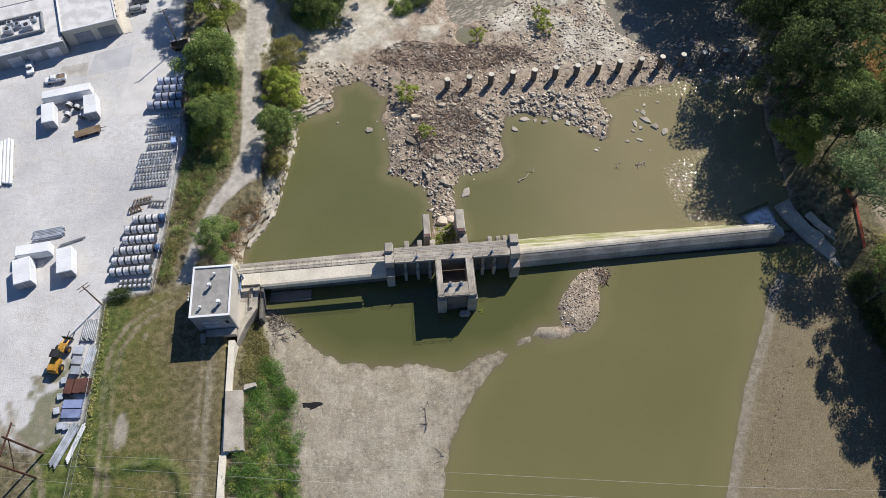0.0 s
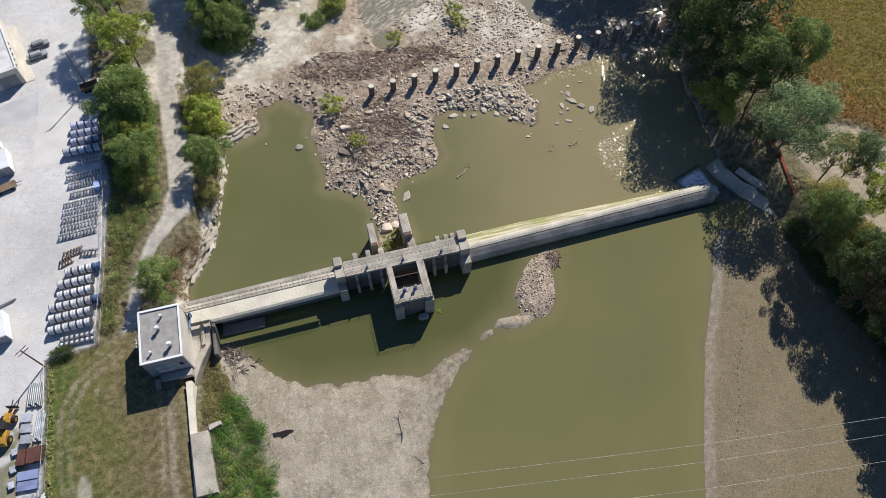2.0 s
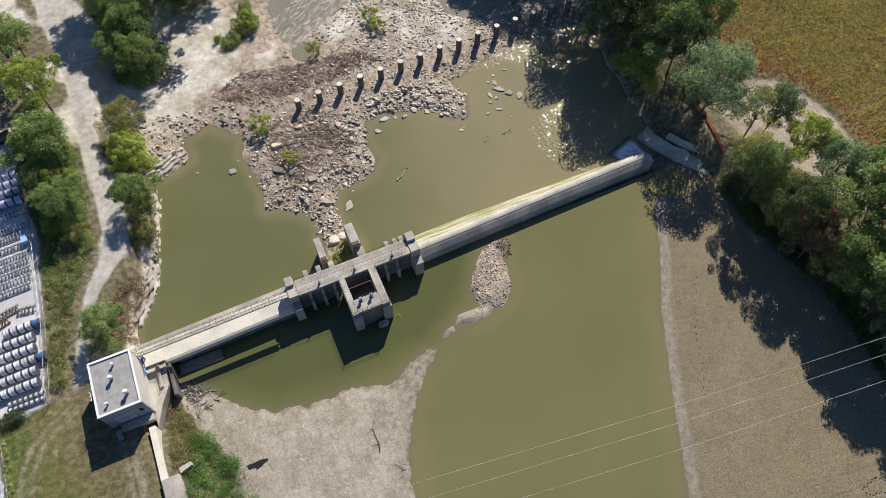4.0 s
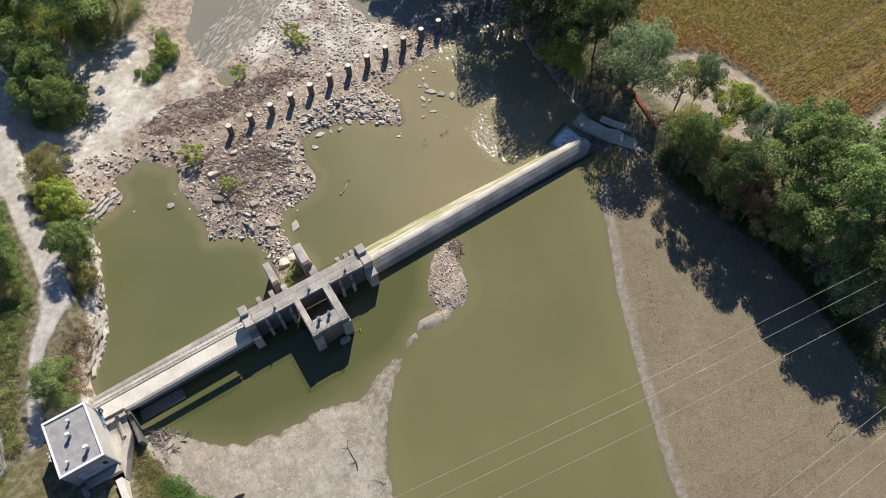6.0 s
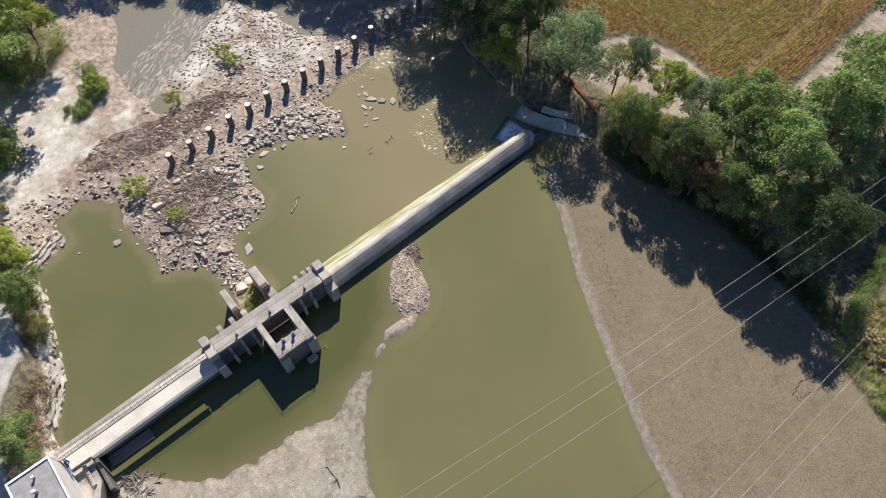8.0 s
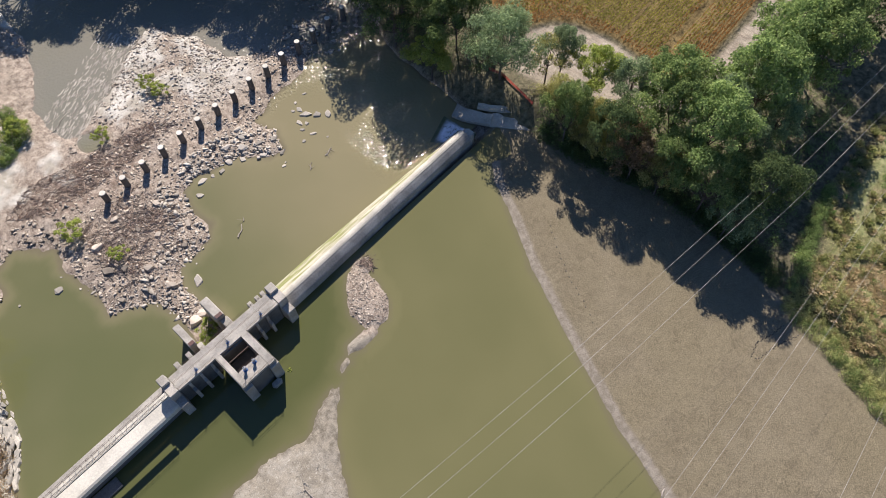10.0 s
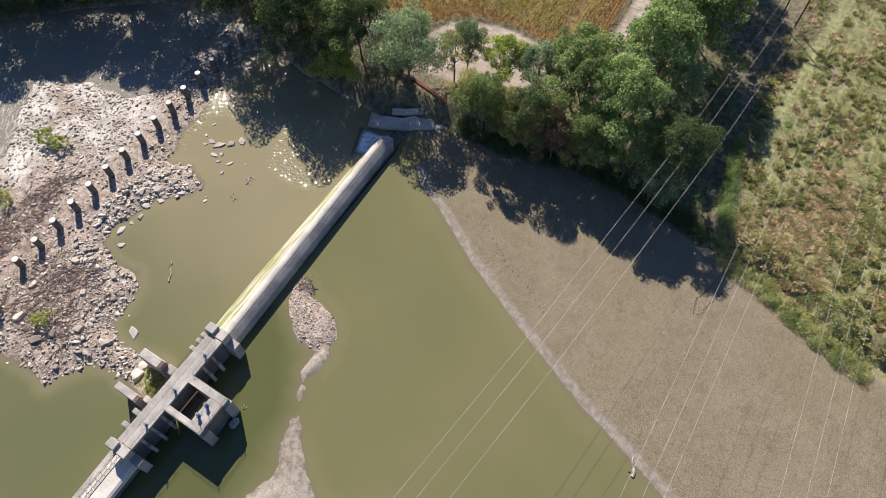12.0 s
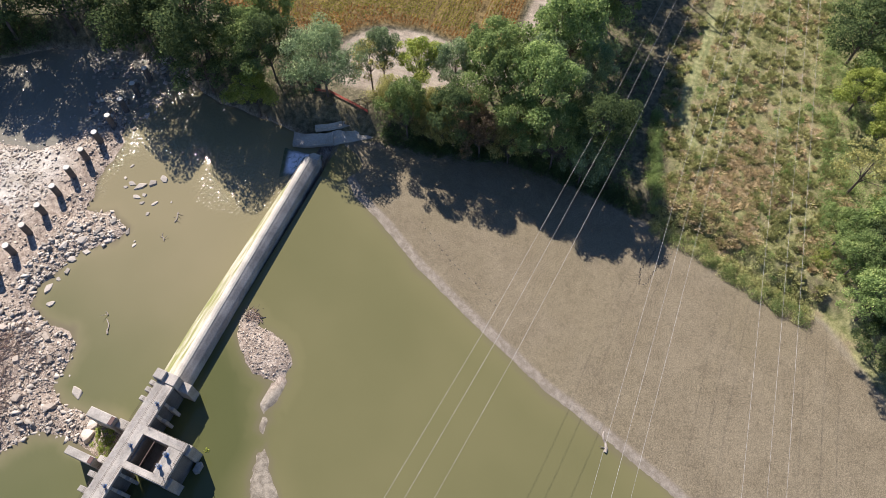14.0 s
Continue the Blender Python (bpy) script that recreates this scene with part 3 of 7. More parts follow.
def water(name, x0, x1, y0, y1, z, material, label, ripple):
    """A sheet of water with its depth and its ripples."""
    xs, ys = np.arange(x0, x1 + 1, 1.0), np.concatenate([np.arange(y0, max(y0, -145), 5.0), np.arange(max(y0, -145), min(y1, 145), 1.0), np.arange(min(y1, 145), y1 + 0.6, 5.0)])
    ys[-1], xs[-1] = y1, x1
    gx, gy = np.meshgrid(xs, ys)
    g, _ = lift(gx, gy)
    dep = np.clip((z - g) / 2.2, 0, 1)
    shoal = 0.8 * ramp(-(z - g) + 0.3 * waves(gx, gy, 6, 76, 3), -0.5, 0.0)
    murk = 0.8 * ramp(gy + 0.25 * gx + 5 * waves(gx, gy, 12, 74, 3), 62, 80) if y0 > 0 else 0 * gx
    if y0 > 0:
        # silt pales the right-hand pool; bright sky reflection is put into that colour too
        dep = np.clip(0.35 + dep, 0, 1) * (1 - 0.85 * ramp(gx + 4 * waves(gx, gy, 14, 78), -6, 46))
    else:
        # darker by position behind the sluices, between the dam and the mud
        dep = 0.25 * dep + 0.15 * waves(gx, gy, 18, 79) + 0.75 * ramp(sdf(gx, gy, [(-60, 4), (24, 4), (20, -12), (8, -21), (-6, -25), (-30, -24), (-60, -10)]) + 2 * waves(gx, gy, 9, 75), -7, 7)
        shoal = shoal * 0.75
    co = np.stack([gx, gy, np.full(gx.shape, z)], -1).reshape(-1, 3)
    idx = np.arange(gx.size).reshape(gx.shape)
    quads = np.stack([idx[:-1, :-1], idx[:-1, 1:], idx[1:, 1:], idx[1:, :-1]], -1).reshape(-1, 4)
    me = bpy.data.meshes.new(name)
    me.from_pydata(co.tolist(), [], quads.tolist())
    for k, v in (("depth", dep), ("shoal", shoal), ("murk", murk), ("ripple", ripple(gx, gy))):
        me.attributes.new(k, "FLOAT", "POINT").data.foreach_set("value", v.ravel().astype(np.float32))
    me.materials.append(material)
    return tagged(new(name, me), label, "water", kind="structure")


water("water_upstream", -60, 100, -405, -2.4, WATER_UP, water_material("silty_water_upstream", (0.172, 0.158, 0.07), (0.088, 0.094, 0.033), 0.015),
      "still olive green silty water behind the dam", lambda x, y: np.zeros(x.shape))
water("water_downstream", -60, 100, 2.4, 400, WATER_DOWN, water_material("silty_water_downstream", (0.25, 0.213, 0.118), (0.115, 0.12, 0.05), 0.02),
      "olive green shallow water below the dam, rippled", lambda x, y: 0.9 * ramp(-np.hypot((x - 63) / 1.15, (y - 14) / 1.5) + 4 * waves(x, y, 7, 77, 2), -14, -4) + 0.9 * ramp(-np.hypot((x - 50) / 1.5, y - 53) + 3 * waves(x, y, 5, 73, 2), -8, -4) + 0.45 * np.maximum(ramp(y, 55, 75), ramp(x + 0.5 * y, 72, 92)))


# ---- the dam ----
def rail(parent, a, b, gap=2.2, high=1.05, mid=True):
    """A pipe railing from a to b: posts and rails as parts."""
    a, b = Vector(a), Vector(b)
    n = max(1, round((b - a).length / gap))
    for i in range(n + 1):
        p = a.lerp(b, i / n)
        part("post", rods([(p, p + Vector((0, 0, high)), 0.032)]), RUST, parent)
    for k in ((1.0, 0.55) if mid else (1.0,)):
        up = Vector((0, 0, high * k))
        part("rail", rods([(a + up, b + up, 0.026)]), RUST, parent)


def dam_right():
    """The long spillway: an ogee crest with a worn algae-stained downstream slope."""
    d = thing("dam_spillway", "long weathered concrete spillway crest with algae stains", "dam", kind="structure")
    s = 0.028 * 63.2
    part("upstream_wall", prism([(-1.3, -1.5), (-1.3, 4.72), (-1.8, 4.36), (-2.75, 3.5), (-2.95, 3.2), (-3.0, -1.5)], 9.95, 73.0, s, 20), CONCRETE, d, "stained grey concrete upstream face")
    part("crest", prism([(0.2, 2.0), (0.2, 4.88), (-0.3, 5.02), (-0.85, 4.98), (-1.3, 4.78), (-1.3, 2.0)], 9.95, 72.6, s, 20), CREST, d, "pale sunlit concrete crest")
    for x0, x1, m, lb in ((9.95, 65.0, SPILL, "pale concrete slope streaked with green algae"), (65.02, 72.4, CONCRETE_DARK, "broken dark end of the slope")):
        sl = prism([(6.0, -1.5), (6.0, 0.05), (5.2, 0.5), (4.2, 1.15), (3.2, 2.15), (2.2, 3.5), (1.2, 4.4), (0.2, 4.84), (0.2, -1.5)], x0, x1, 0.0, 20)
        for v in sl.verts:
            f = (v.co.x - 9.95) / 62.5
            v.co.y = 0.2 + (v.co.y - 0.2) * 0.84 * (1 - 0.5 * max(0, f - 0.2)) + 0.028 * (v.co.x - 9.95)
        part("spillway_slope", sl, m, d, lb)
    end = poly_prism([(72.9, 1.6), (74.0, 1.9), (74.9, 1.0), (74.8, -0.9), (73.6, -1.4), (72.9, -1.0)], -1.5, 4.2, 0.15)
    part("end_pier", end, CONCRETE, d, "rounded concrete end of the spillway")
    return d


def spill_material():
    """Pale concrete with green and dark streaks along the crest."""
    m = mat("algae_streaked_concrete", (0.52, 0.47, 0.34), 0.8, 0.2, 1.0, stain=0.2)
    nt = m.node_tree
    b = nt.nodes["Principled BSDF"]
    src = b.inputs["Base Color"].links[0].from_socket
    geo = nt.nodes.new("ShaderNodeNewGeometry")
    mp = nt.nodes.new("ShaderNodeMapping")
    mp.inputs["Scale"].default_value = (0.07, 0.6, 0.25)
    nt.links.new(geo.outputs["Position"], mp.inputs["Vector"])
    n = nt.nodes.new("ShaderNodeTexNoise")
    n.inputs["Scale"].default_value, n.inputs["Detail"].default_value, n.inputs["Roughness"].default_value = 1.6, 5, 0.6
    nt.links.new(mp.outputs[0], n.inputs["Vector"])
    r = nt.nodes.new("ShaderNodeMapRange")
    r.inputs[1].default_value, r.inputs[2].default_value = 0.42, 0.56
    nt.links.new(n.outputs[0], r.inputs[0])
    mx = nt.nodes.new("ShaderNodeMix")
    mx.data_type = "RGBA"
    nt.links.new(r.outputs[0], mx.inputs[0])
    nt.links.new(src, mx.inputs[6])
    mx.inputs[7].default_value = (0.23, 0.235, 0.075, 1)
    nt.links.new(mx.outputs[2], b.inputs["Base Color"])
    return m


SPILL = spill_material()
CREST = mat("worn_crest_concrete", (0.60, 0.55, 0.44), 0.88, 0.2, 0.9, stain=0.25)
dam_right()


def dam_left():
    d = thing("dam_wall", "pale concrete dam wall with a railed walkway", "dam", kind="structure")
    part("wall", prism([(0.9, -1.5), (0.9, 5.55), (-0.5, 5.5), (-0.5, -1.5)], -53.6, -20.4, 0.9, 8), CONCRETE, d)
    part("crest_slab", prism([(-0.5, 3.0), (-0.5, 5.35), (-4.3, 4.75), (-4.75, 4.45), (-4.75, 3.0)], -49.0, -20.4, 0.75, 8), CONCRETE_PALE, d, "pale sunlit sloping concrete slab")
    # face and ledge below are coloured dark for the shade they stand in
    part("upstream_face", prism([(-0.5, -1.5), (-0.5, 3.0), (-4.5, 3.0), (-4.5, -1.5)], -47.2, -20.4, 0.75, 1), CONCRETE_DARK, d, "concrete upstream face, its shade put into a dark colour")
    part("abutment", boxm(-53.1, -49.05, -4.4, -0.55, 1.5, 5.3), CONCRETE_PALE, d)
    part("apron", boxm(-47.4, -38.0, -7.3, -4.78, 0.3, 1.5, bev=0.1), CONCRETE_DARK, d, "low concrete ledge at the water, coloured dark for its shade")
    return d


dam_left()


def footbridge():
    """A narrow concrete footbridge from the powerhouse to the gate house, high over the dam wall."""
    d = thing("footbridge", "narrow concrete footbridge with rusty pipe railings over the dam", "footbridge", kind="structure")
    x0, x1, ya, yb = -53.1, -20.45, -3.27, -2.75
    for y in (0.0, 0.9):
        part("girder", prism([(ya + y, 8.55), (ya + y, 8.95), (ya + y + 0.2, 8.95), (ya + y + 0.2, 8.55)], x0, x1, yb - ya, 1), CONCRETE, d)
    n = 21
    for k in range(n):
        a, b = x0 + (x1 - x0) * k / n, x0 + (x1 - x0) * (k + 1) / n - 0.03
        sk = (yb - ya) / (x1 - x0)
        part("deck_slab", prism([(ya - 0.05 + sk * (a - x0), 8.953), (ya - 0.05 + sk * (a - x0), 9.1), (ya + 1.15 + sk * (a - x0), 9.1), (ya + 1.15 + sk * (a - x0), 8.953)], a, b, sk * (b - a), 1), CREST, d)
    rail(d, (x0 + 0.1, ya + 0.05, 9.1), (x1 - 0.1, yb + 0.05, 9.1), 1.3)
    rail(d, (x0 + 0.1, ya + 1.05, 9.1), (x1 - 0.1, yb + 1.05, 9.1), 1.3)


footbridge()


def gate_house():
    g = thing("sluice_gate_house", "weathered concrete sluice gate house on the dam", "dam", kind="structure")
    part("deck", boxes([(-18.3, 8.1, -3.1, 0.7, 7.75, 8.45)]), CONCRETE, g, "stained concrete deck with railings")
    for x in (-15.9, -13.1, -10.3, 1.9, 4.6):
        part("pier", boxes([(x - 0.35, x + 0.35, -4.2, 0.6, -1.5, 5.2), (x - 0.3, x + 0.3, -3.3, 0.5, 5.2, 7.72)]), CONCRETE, g)
    # shade under the deck is put into the bulkheads' dark colour
    for x0, x1 in ((-18.25, -9.2), (-0.45, 7.95)):
        part("bulkhead", boxm(x0, x1, -2.85, -2.2, -1.5, 7.72), CONCRETE_DARK, g, "concrete bulkhead coloured dark for its shade")
        part("bulkhead", boxm(x0, x1, -0.2, 0.3, -1.5, 7.72), CONCRETE_DARK, g)
    for x0, x1 in ((-20.4, -18.35), (8.15, 10.4)):
        part("end_tower", boxes([(x0, x1, -3.2, 1.6, -1.5, 8.7), (x0 + 0.1, x1 - 0.1, -5.4, -3.2, -1.5, 6.1)], bev=0.1), CONCRETE, g)
        part("tower_cap", boxm(x0 + 0.1, x1 - 0.1, -0.6, 1.7, 8.72, 9.4, bev=0.12), CONCRETE, g)
    # the open shaft upstream of the deck
    part("shaft_wall", boxm(-9.1, -7.75, -12.4, -3.12, 3.2, 8.5), CONCRETE, g)
    part("shaft_wall", boxm(-2.25, -0.5, -12.4, -3.12, 3.2, 8.5), CONCRETE, g)
    part("shaft_floor", boxm(-7.75, -2.25, -12.2, -9.0, 7.6, 8.42), CONCRETE, g, "worn concrete floor of the hoist platform")
    for x0, x1 in ((-9.2, -7.2), (-2.5, -0.4)):
        part("corner_pier", boxm(x0, x1, -13.0, -10.6, -1.5, 7.55, bev=0.08), CONCRETE, g)
    part("front_wall", boxm(-7.2, -2.5, -12.3, -11.6, -1.5, 7.55), CONCRETE_DARK, g)
    part("side_wall", boxm(-9.05, -8.2, -10.6, -3.1, -1.5, 3.2), CONCRETE_DARK, g)
    part("side_wall", boxm(-1.5, -0.55, -10.6, -3.1, -1.5, 3.2), CONCRETE_DARK, g)
    part("footing", poly_prism([(-4.0, -14.4), (-2.4, -14.4), (-1.9, -13.8), (-2.4, -13.1), (-4.0, -13.1), (-4.4, -13.8)], -1.5, 2.1, 0.1), CONCRETE, g)
    part("shaft_floor", boxm(-8.15, -1.55, -11.55, -3.15, 1.0, 2.2), CONCRETE_DARK, g, "dark concrete shaft bottom")
    part("back_wall", boxm(-7.7, -2.3, -3.6, -3.2, 2.2, 7.7), CONCRETE_DARK, g, "dark concrete shaft wall")
    part("gate_leaf", boxm(-7.7, -2.3, -9.2, -9.0, -1.0, 6.0, bev=0.02), RUST, g, "rusty steel gate leaf")
    part("lintel", boxm(-7.7, -2.3, -5.9, -5.7, 7.9, 8.1, bev=0.02), RUST, g)
    for x in (-15.3, -12.3):
        part("buttress", boxm(x - 0.55, x + 0.55, 0.75, 2.6, -1.5, 8.0, bev=0.1), CONCRETE, g)
    for x in (3.9, 5.9, 7.4):
        part("buttress", boxm(x - 0.5, x + 0.5, 0.75, 2.3, -1.5, 7.9, bev=0.1), CONCRETE, g)
    # training walls downstream
    part("training_wall", boxes([(-11.1, -9.5, 3.6, 10.0, -1.5, 7.0), (-9.9, -8.6, 0.75, 3.6, -1.5, 6.0)], bev=0.1), CONCRETE, g)
    part("training_wall", boxes([(-3.4, -1.3, 4.4, 10.6, -1.5, 7.2), (-2.9, -1.0, 0.75, 4.4, -1.5, 6.0)], bev=0.15), CONCRETE, g)
    part("cap_plate", boxm(-10.9, -9.6, 3.7, 4.6, 7.02, 7.12, bev=0.02), BROWN, g, "rust brown steel plate")
    part("cap_plate", boxm(-3.2, -1.5, 4.5, 5.4, 7.22, 7.32, bev=0.02), BROWN, g)
    for a, b in (((-18.2, 0.62, 8.45), (8.0, 0.62, 8.45)), ((-18.2, -1.3, 8.45), (8.0, -1.3, 8.45)), ((-18.2, -3.0, 8.45), (-9.2, -3.0, 8.45)), ((-0.4, -3.0, 8.45), (8.0, -3.0, 8.45)),
                 ((-8.95, -12.2, 8.5), (-8.95, -3.2, 8.5)), ((-0.65, -12.2, 8.5), (-0.65, -3.2, 8.5)), ((-8.8, -12.25, 8.5), (-0.8, -12.25, 8.5)), ((-7.6, -9.1, 8.42), (-2.4, -9.1, 8.42))):
        rail(g, a, b)
    return g


gate_house()


def gate_hoist():
    """A screw hoist: pedestal, gear box, tall stem and hand wheel."""
    h = thing("gate_hoist", "blue steel gate hoist with a rusty screw stem", "hoist", group="gate hoists")
    part("pedestal", boxes([(-0.45, 0.45, -0.35, 0.35, 0, 0.12), (-0.22, 0.22, -0.2, 0.2, 0.12, 0.95)], bev=0.03), BLUE, h)
    part("gear_box", boxm(-0.3, 0.3, -0.28, 0.28, 0.97, 1.5, bev=0.06), GREY, h)
    part("stem", rods([((0, 0, 1.5), (0, 0, 2.9), 0.06)], 8), RUST, h)
    w = bmesh.new()
    for i in range(12):
        a, b = 2 * math.pi * i / 12, 2 * math.pi * (i + 1) / 12
        add_rod(w, (0.35, 0.3 * math.cos(a), 1.25 + 0.3 * math.sin(a)), (0.35, 0.3 * math.cos(b), 1.25 + 0.3 * math.sin(b)), 0.025, n=5)
    part("hand_wheel", w, STEEL, h)
    return h


hoist = gate_hoist()
hoist.matrix_world = pose(-6.3, -9.7, 8.42)
copy_thing(hoist, pose(-3.9, -9.7, 8.42))
for x, y in ((-13.2, -2.2), (3.9, -2.2), (-5.0, -2.2)):
    copy_thing(hoist, pose(x, y, 8.45, 0, 0, 20) @ Matrix.Scale(0.75, 4))


# bridge piers left standing in a row across the river
def bridge_post():
    p = thing("bridge_pier_stump", "round concrete pier stump, dark sides and pale top", "pier", group="row of round pier stumps")
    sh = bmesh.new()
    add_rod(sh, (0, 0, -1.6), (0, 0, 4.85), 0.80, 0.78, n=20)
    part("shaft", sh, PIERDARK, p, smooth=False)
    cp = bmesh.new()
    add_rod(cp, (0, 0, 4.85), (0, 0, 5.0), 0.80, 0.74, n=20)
    part("cap", cp, CONCRETE_PALE, p, "pale concrete top")
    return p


# one dark colour for the shafts; the thin caps are pale
PIERDARK = mat("dark_pier_concrete", (0.14, 0.12, 0.10), 0.9, 0.25, 2.0)
stump = bridge_post()
stump.matrix_world = pose(-1.25, 53.2, -0.25)
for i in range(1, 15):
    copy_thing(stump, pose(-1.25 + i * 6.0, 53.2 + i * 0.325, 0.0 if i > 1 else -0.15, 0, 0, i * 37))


# ---- the powerhouse on the left bank ----
def vent(h=0.9, r=0.32):
    v = thing("roof_vent", "small white metal roof vent", "vent", group="roof vents")
    part("pipe", rods([((0, 0, 0), (0, 0, h), r * 0.65)], 10), STEEL, v)
    part("cowl", rods([((0, 0, h), (0, 0, h + 0.25), r, r * 0.7)], 10), WHITE, v)
    return v


def powerhouse():
    b = thing("powerhouse", "flat-roofed grey powerhouse beside the dam", "building")
    x0, x1, y0, y1, zt = -61.45, -53.2, -14.84, -3.03, 13.0
    part("wall", boxm(x0, x1, y0, y0 + 0.35, 5.0, zt), GREY, b)
    part("wall", boxm(x0, x1, y1 - 0.35, y1, 5.0, zt), GREY, b)
    part("wall", boxm(x0, x0 + 0.35, y0 + 0.36, y1 - 0.36, 5.0, zt), GREY, b)
    part("wall", boxm(x1 - 0.35, x1, y0 + 0.36, y1 - 0.36, 3.0, zt), CREAM, b, "pale concrete wall beside the water")
    part("roof", boxm(x0 + 0.36, x1 - 0.36, y0 + 0.36, y1 - 0.36, zt - 0.5, zt - 0.1, bev=0), ROOFGRAVEL, b, "grey gravel roof")
    for r in ((x0 - 0.1, x1 + 0.1, y0 - 0.1, y0 + 0.4), (x0 - 0.1, x1 + 0.1, y1 - 0.4, y1 + 0.1), (x0 - 0.1, x0 + 0.3, y0 + 0.41, y1 - 0.41), (x1 - 0.3, x1 + 0.1, y0 + 0.41, y1 - 0.41)):
        part("coping", boxm(*r, zt + 0.003, zt + 0.18), WHITE, b, "white metal coping")
    d = part("roller_door", boxm(-59.6, -56.0, y0 - 0.12, y0 - 0.003, 7.2, 10.6), ALU, b, "pale blue roller door")
    for k in range(6):
        part("slat", boxm(-59.5, -56.1, y0 - 0.16, y0 - 0.123, 7.3 + k * 0.54, 7.75 + k * 0.54, bev=0.01), ALU, d)
    part("window", boxm(-54.8, -54.1, y0 - 0.06, y0 - 0.003, 8.8, 10.2), GLASS, b)
    part("loading_dock", boxm(-59.8, -53.4, y0 - 1.7, y0 - 0.17, 5.0, 6.4), CONCRETE, b, "concrete loading dock")
    st = bmesh.new()
    for k in range(6):
        add_box(st, -61.0, -59.9, y0 - 1.0, y0 - 0.3, 5.0, 5.9 + k * 0.1, bev=0, m=Matrix.Translation((0, -2.0 + 0.25 * k, 0)))
    part("stair", st, CONCRETE, b)
    rail(b, (-61.0, y0 - 2.8, 5.9), (-61.0, y0 - 0.6, 6.4), 0.8)
    pipe = rods([((x1 + 0.4, -6.6, 7.4), (x1 + 0.4, -2.6, 7.4), 0.2), ((x1 + 0.4, -2.6, 7.4), (x1 + 0.4, -2.6, 4.5), 0.2)], 10)
    part("blue_pipe", pipe, BLUE, b, "blue painted pipe on the wall")
    for k in range(3):
        part("pipe_bracket", boxm(x1 + 0.003, x1 + 0.5, -6.2 + k * 1.0, -6.05 + k * 1.0, 7.12, 7.2, bev=0.01), STEEL, b)
    part("electric_bracket", rods([((x0 - 0.7, -9.8, 12.4), (x0 - 0.003, -9.8, 12.4), 0.06), ((x0 - 0.7, -10.7, 12.4), (x0 - 0.7, -8.9, 12.4), 0.06)] +
                                  [((x0 - 0.7, -10.6 + 0.8 * k, 12.4), (x0 - 0.7, -10.6 + 0.8 * k, 12.9), 0.12) for k in range(3)]), WHITE, b, "bracket with white insulators")


powerhouse()
v0 = vent()
v0.matrix_world = pose(-56.8, -5.2, 12.9)
for x, y, s in ((-57.5, -8.0, 1.5), (-55.3, -12.1, 1.6), (-59.2, -12.8, 1.0)):
    copy_thing(v0, pose(x, y, 12.9) @ Matrix.Scale(s, 4))

rw = thing("retaining_wall", "pale concrete retaining wall along the mown lawn", "wall", kind="structure")
part("wall", boxm(-54.9, -53.6, -42.0, -17.8, 0.5, 6.3), CONCRETE_PALE, rw)
part("wall", boxm(-55.3, -53.9, -120.0, -42.02, 0.5, 6.3), CONCRETE_PALE, rw)
part("bastion", poly_prism([(-54.7, -29.2), (-51.2, -29.2), (-50.4, -41.6), (-54.4, -41.6)], 0.5, 7.0, 0.08), CONCRETE, rw, "broad grey concrete bastion")
part("wing", poly_prism([(-51.15, -28.0), (-48.8, -27.6), (-48.6, -28.4), (-51.1, -29.15)], 0.5, 6.4, 0.05), CONCRETE, rw)
part("pad", poly_prism([(-53.5, -4.45), (-49.2, -4.5), (-49.6, -10.0), (-51.9, -14.0), (-53.5, -17.9)], 0.5, 4.7, 0.05), CONCRETE, rw, "worn pale concrete pad")
part("intake_wall", boxm(-49.1, -48.3, -12.5, -5.0, -1.0, 4.4, bev=0.1), CONCRETE_DARK, rw, "dark stained intake wall")
part("intake_wall", boxm(-51.2, -50.5, -10.0, -5.0, 4.72, 5.3, bev=0.05), CONCRETE, rw)
rail(rw, (-50.8, -5.0, 5.3), (-50.8, -9.9, 5.3), 1.2)
rail(rw, (-48.7, -5.0, 4.4), (-48.7, -12.4, 4.4), 1.2)

# washed-out right abutment with its broken apron slabs
ab = thing("right_abutment", "broken concrete apron in the shade of the bank", "abutment", kind="structure")
def apron_strip(line, width, z0, z1, seed, label):
    """A cracked concrete strip that follows a line of points, falling towards the river."""
    rs = np.random.RandomState(seed)
    P = [Vector((x, y, 0)) for x, y in line]
    for i, (a, b) in enumerate(zip(P, P[1:])):
        d = (b - a).normalized()
        n = Vector((-d.y, d.x, 0))
        bm = bmesh.new()
        ring = []
        for q in (a + d * 0.02, a.lerp(b, 0.5), b - d * rs.uniform(0.0, 0.05)):
            j = rs.uniform(-0.5, 0.5)
            k = rs.uniform(-0.2, 0.2)
            ring.append([bm.verts.new(q + n * (w * width + (j if w else 0)) + Vector((0, 0, z + k))) for w, z in ((0, z0), (0.5, (z0 + z1) / 2 - 0.15), (1, z1), (1, z1 - 0.7), (0, z0 - 0.9))])
        for r0, r1 in zip(ring, ring[1:]):
            for k in range(5):
                bm.faces.new((r0[k], r1[k], r1[(k + 1) % 5], r0[(k + 1) % 5]))
        bm.faces.new(ring[0])
        bm.faces.new(ring[-1][::-1])
        bmesh.ops.recalc_face_normals(bm, faces=bm.faces)
        part("slab", bm, CONCRETE, ab, label if i == 0 else "")


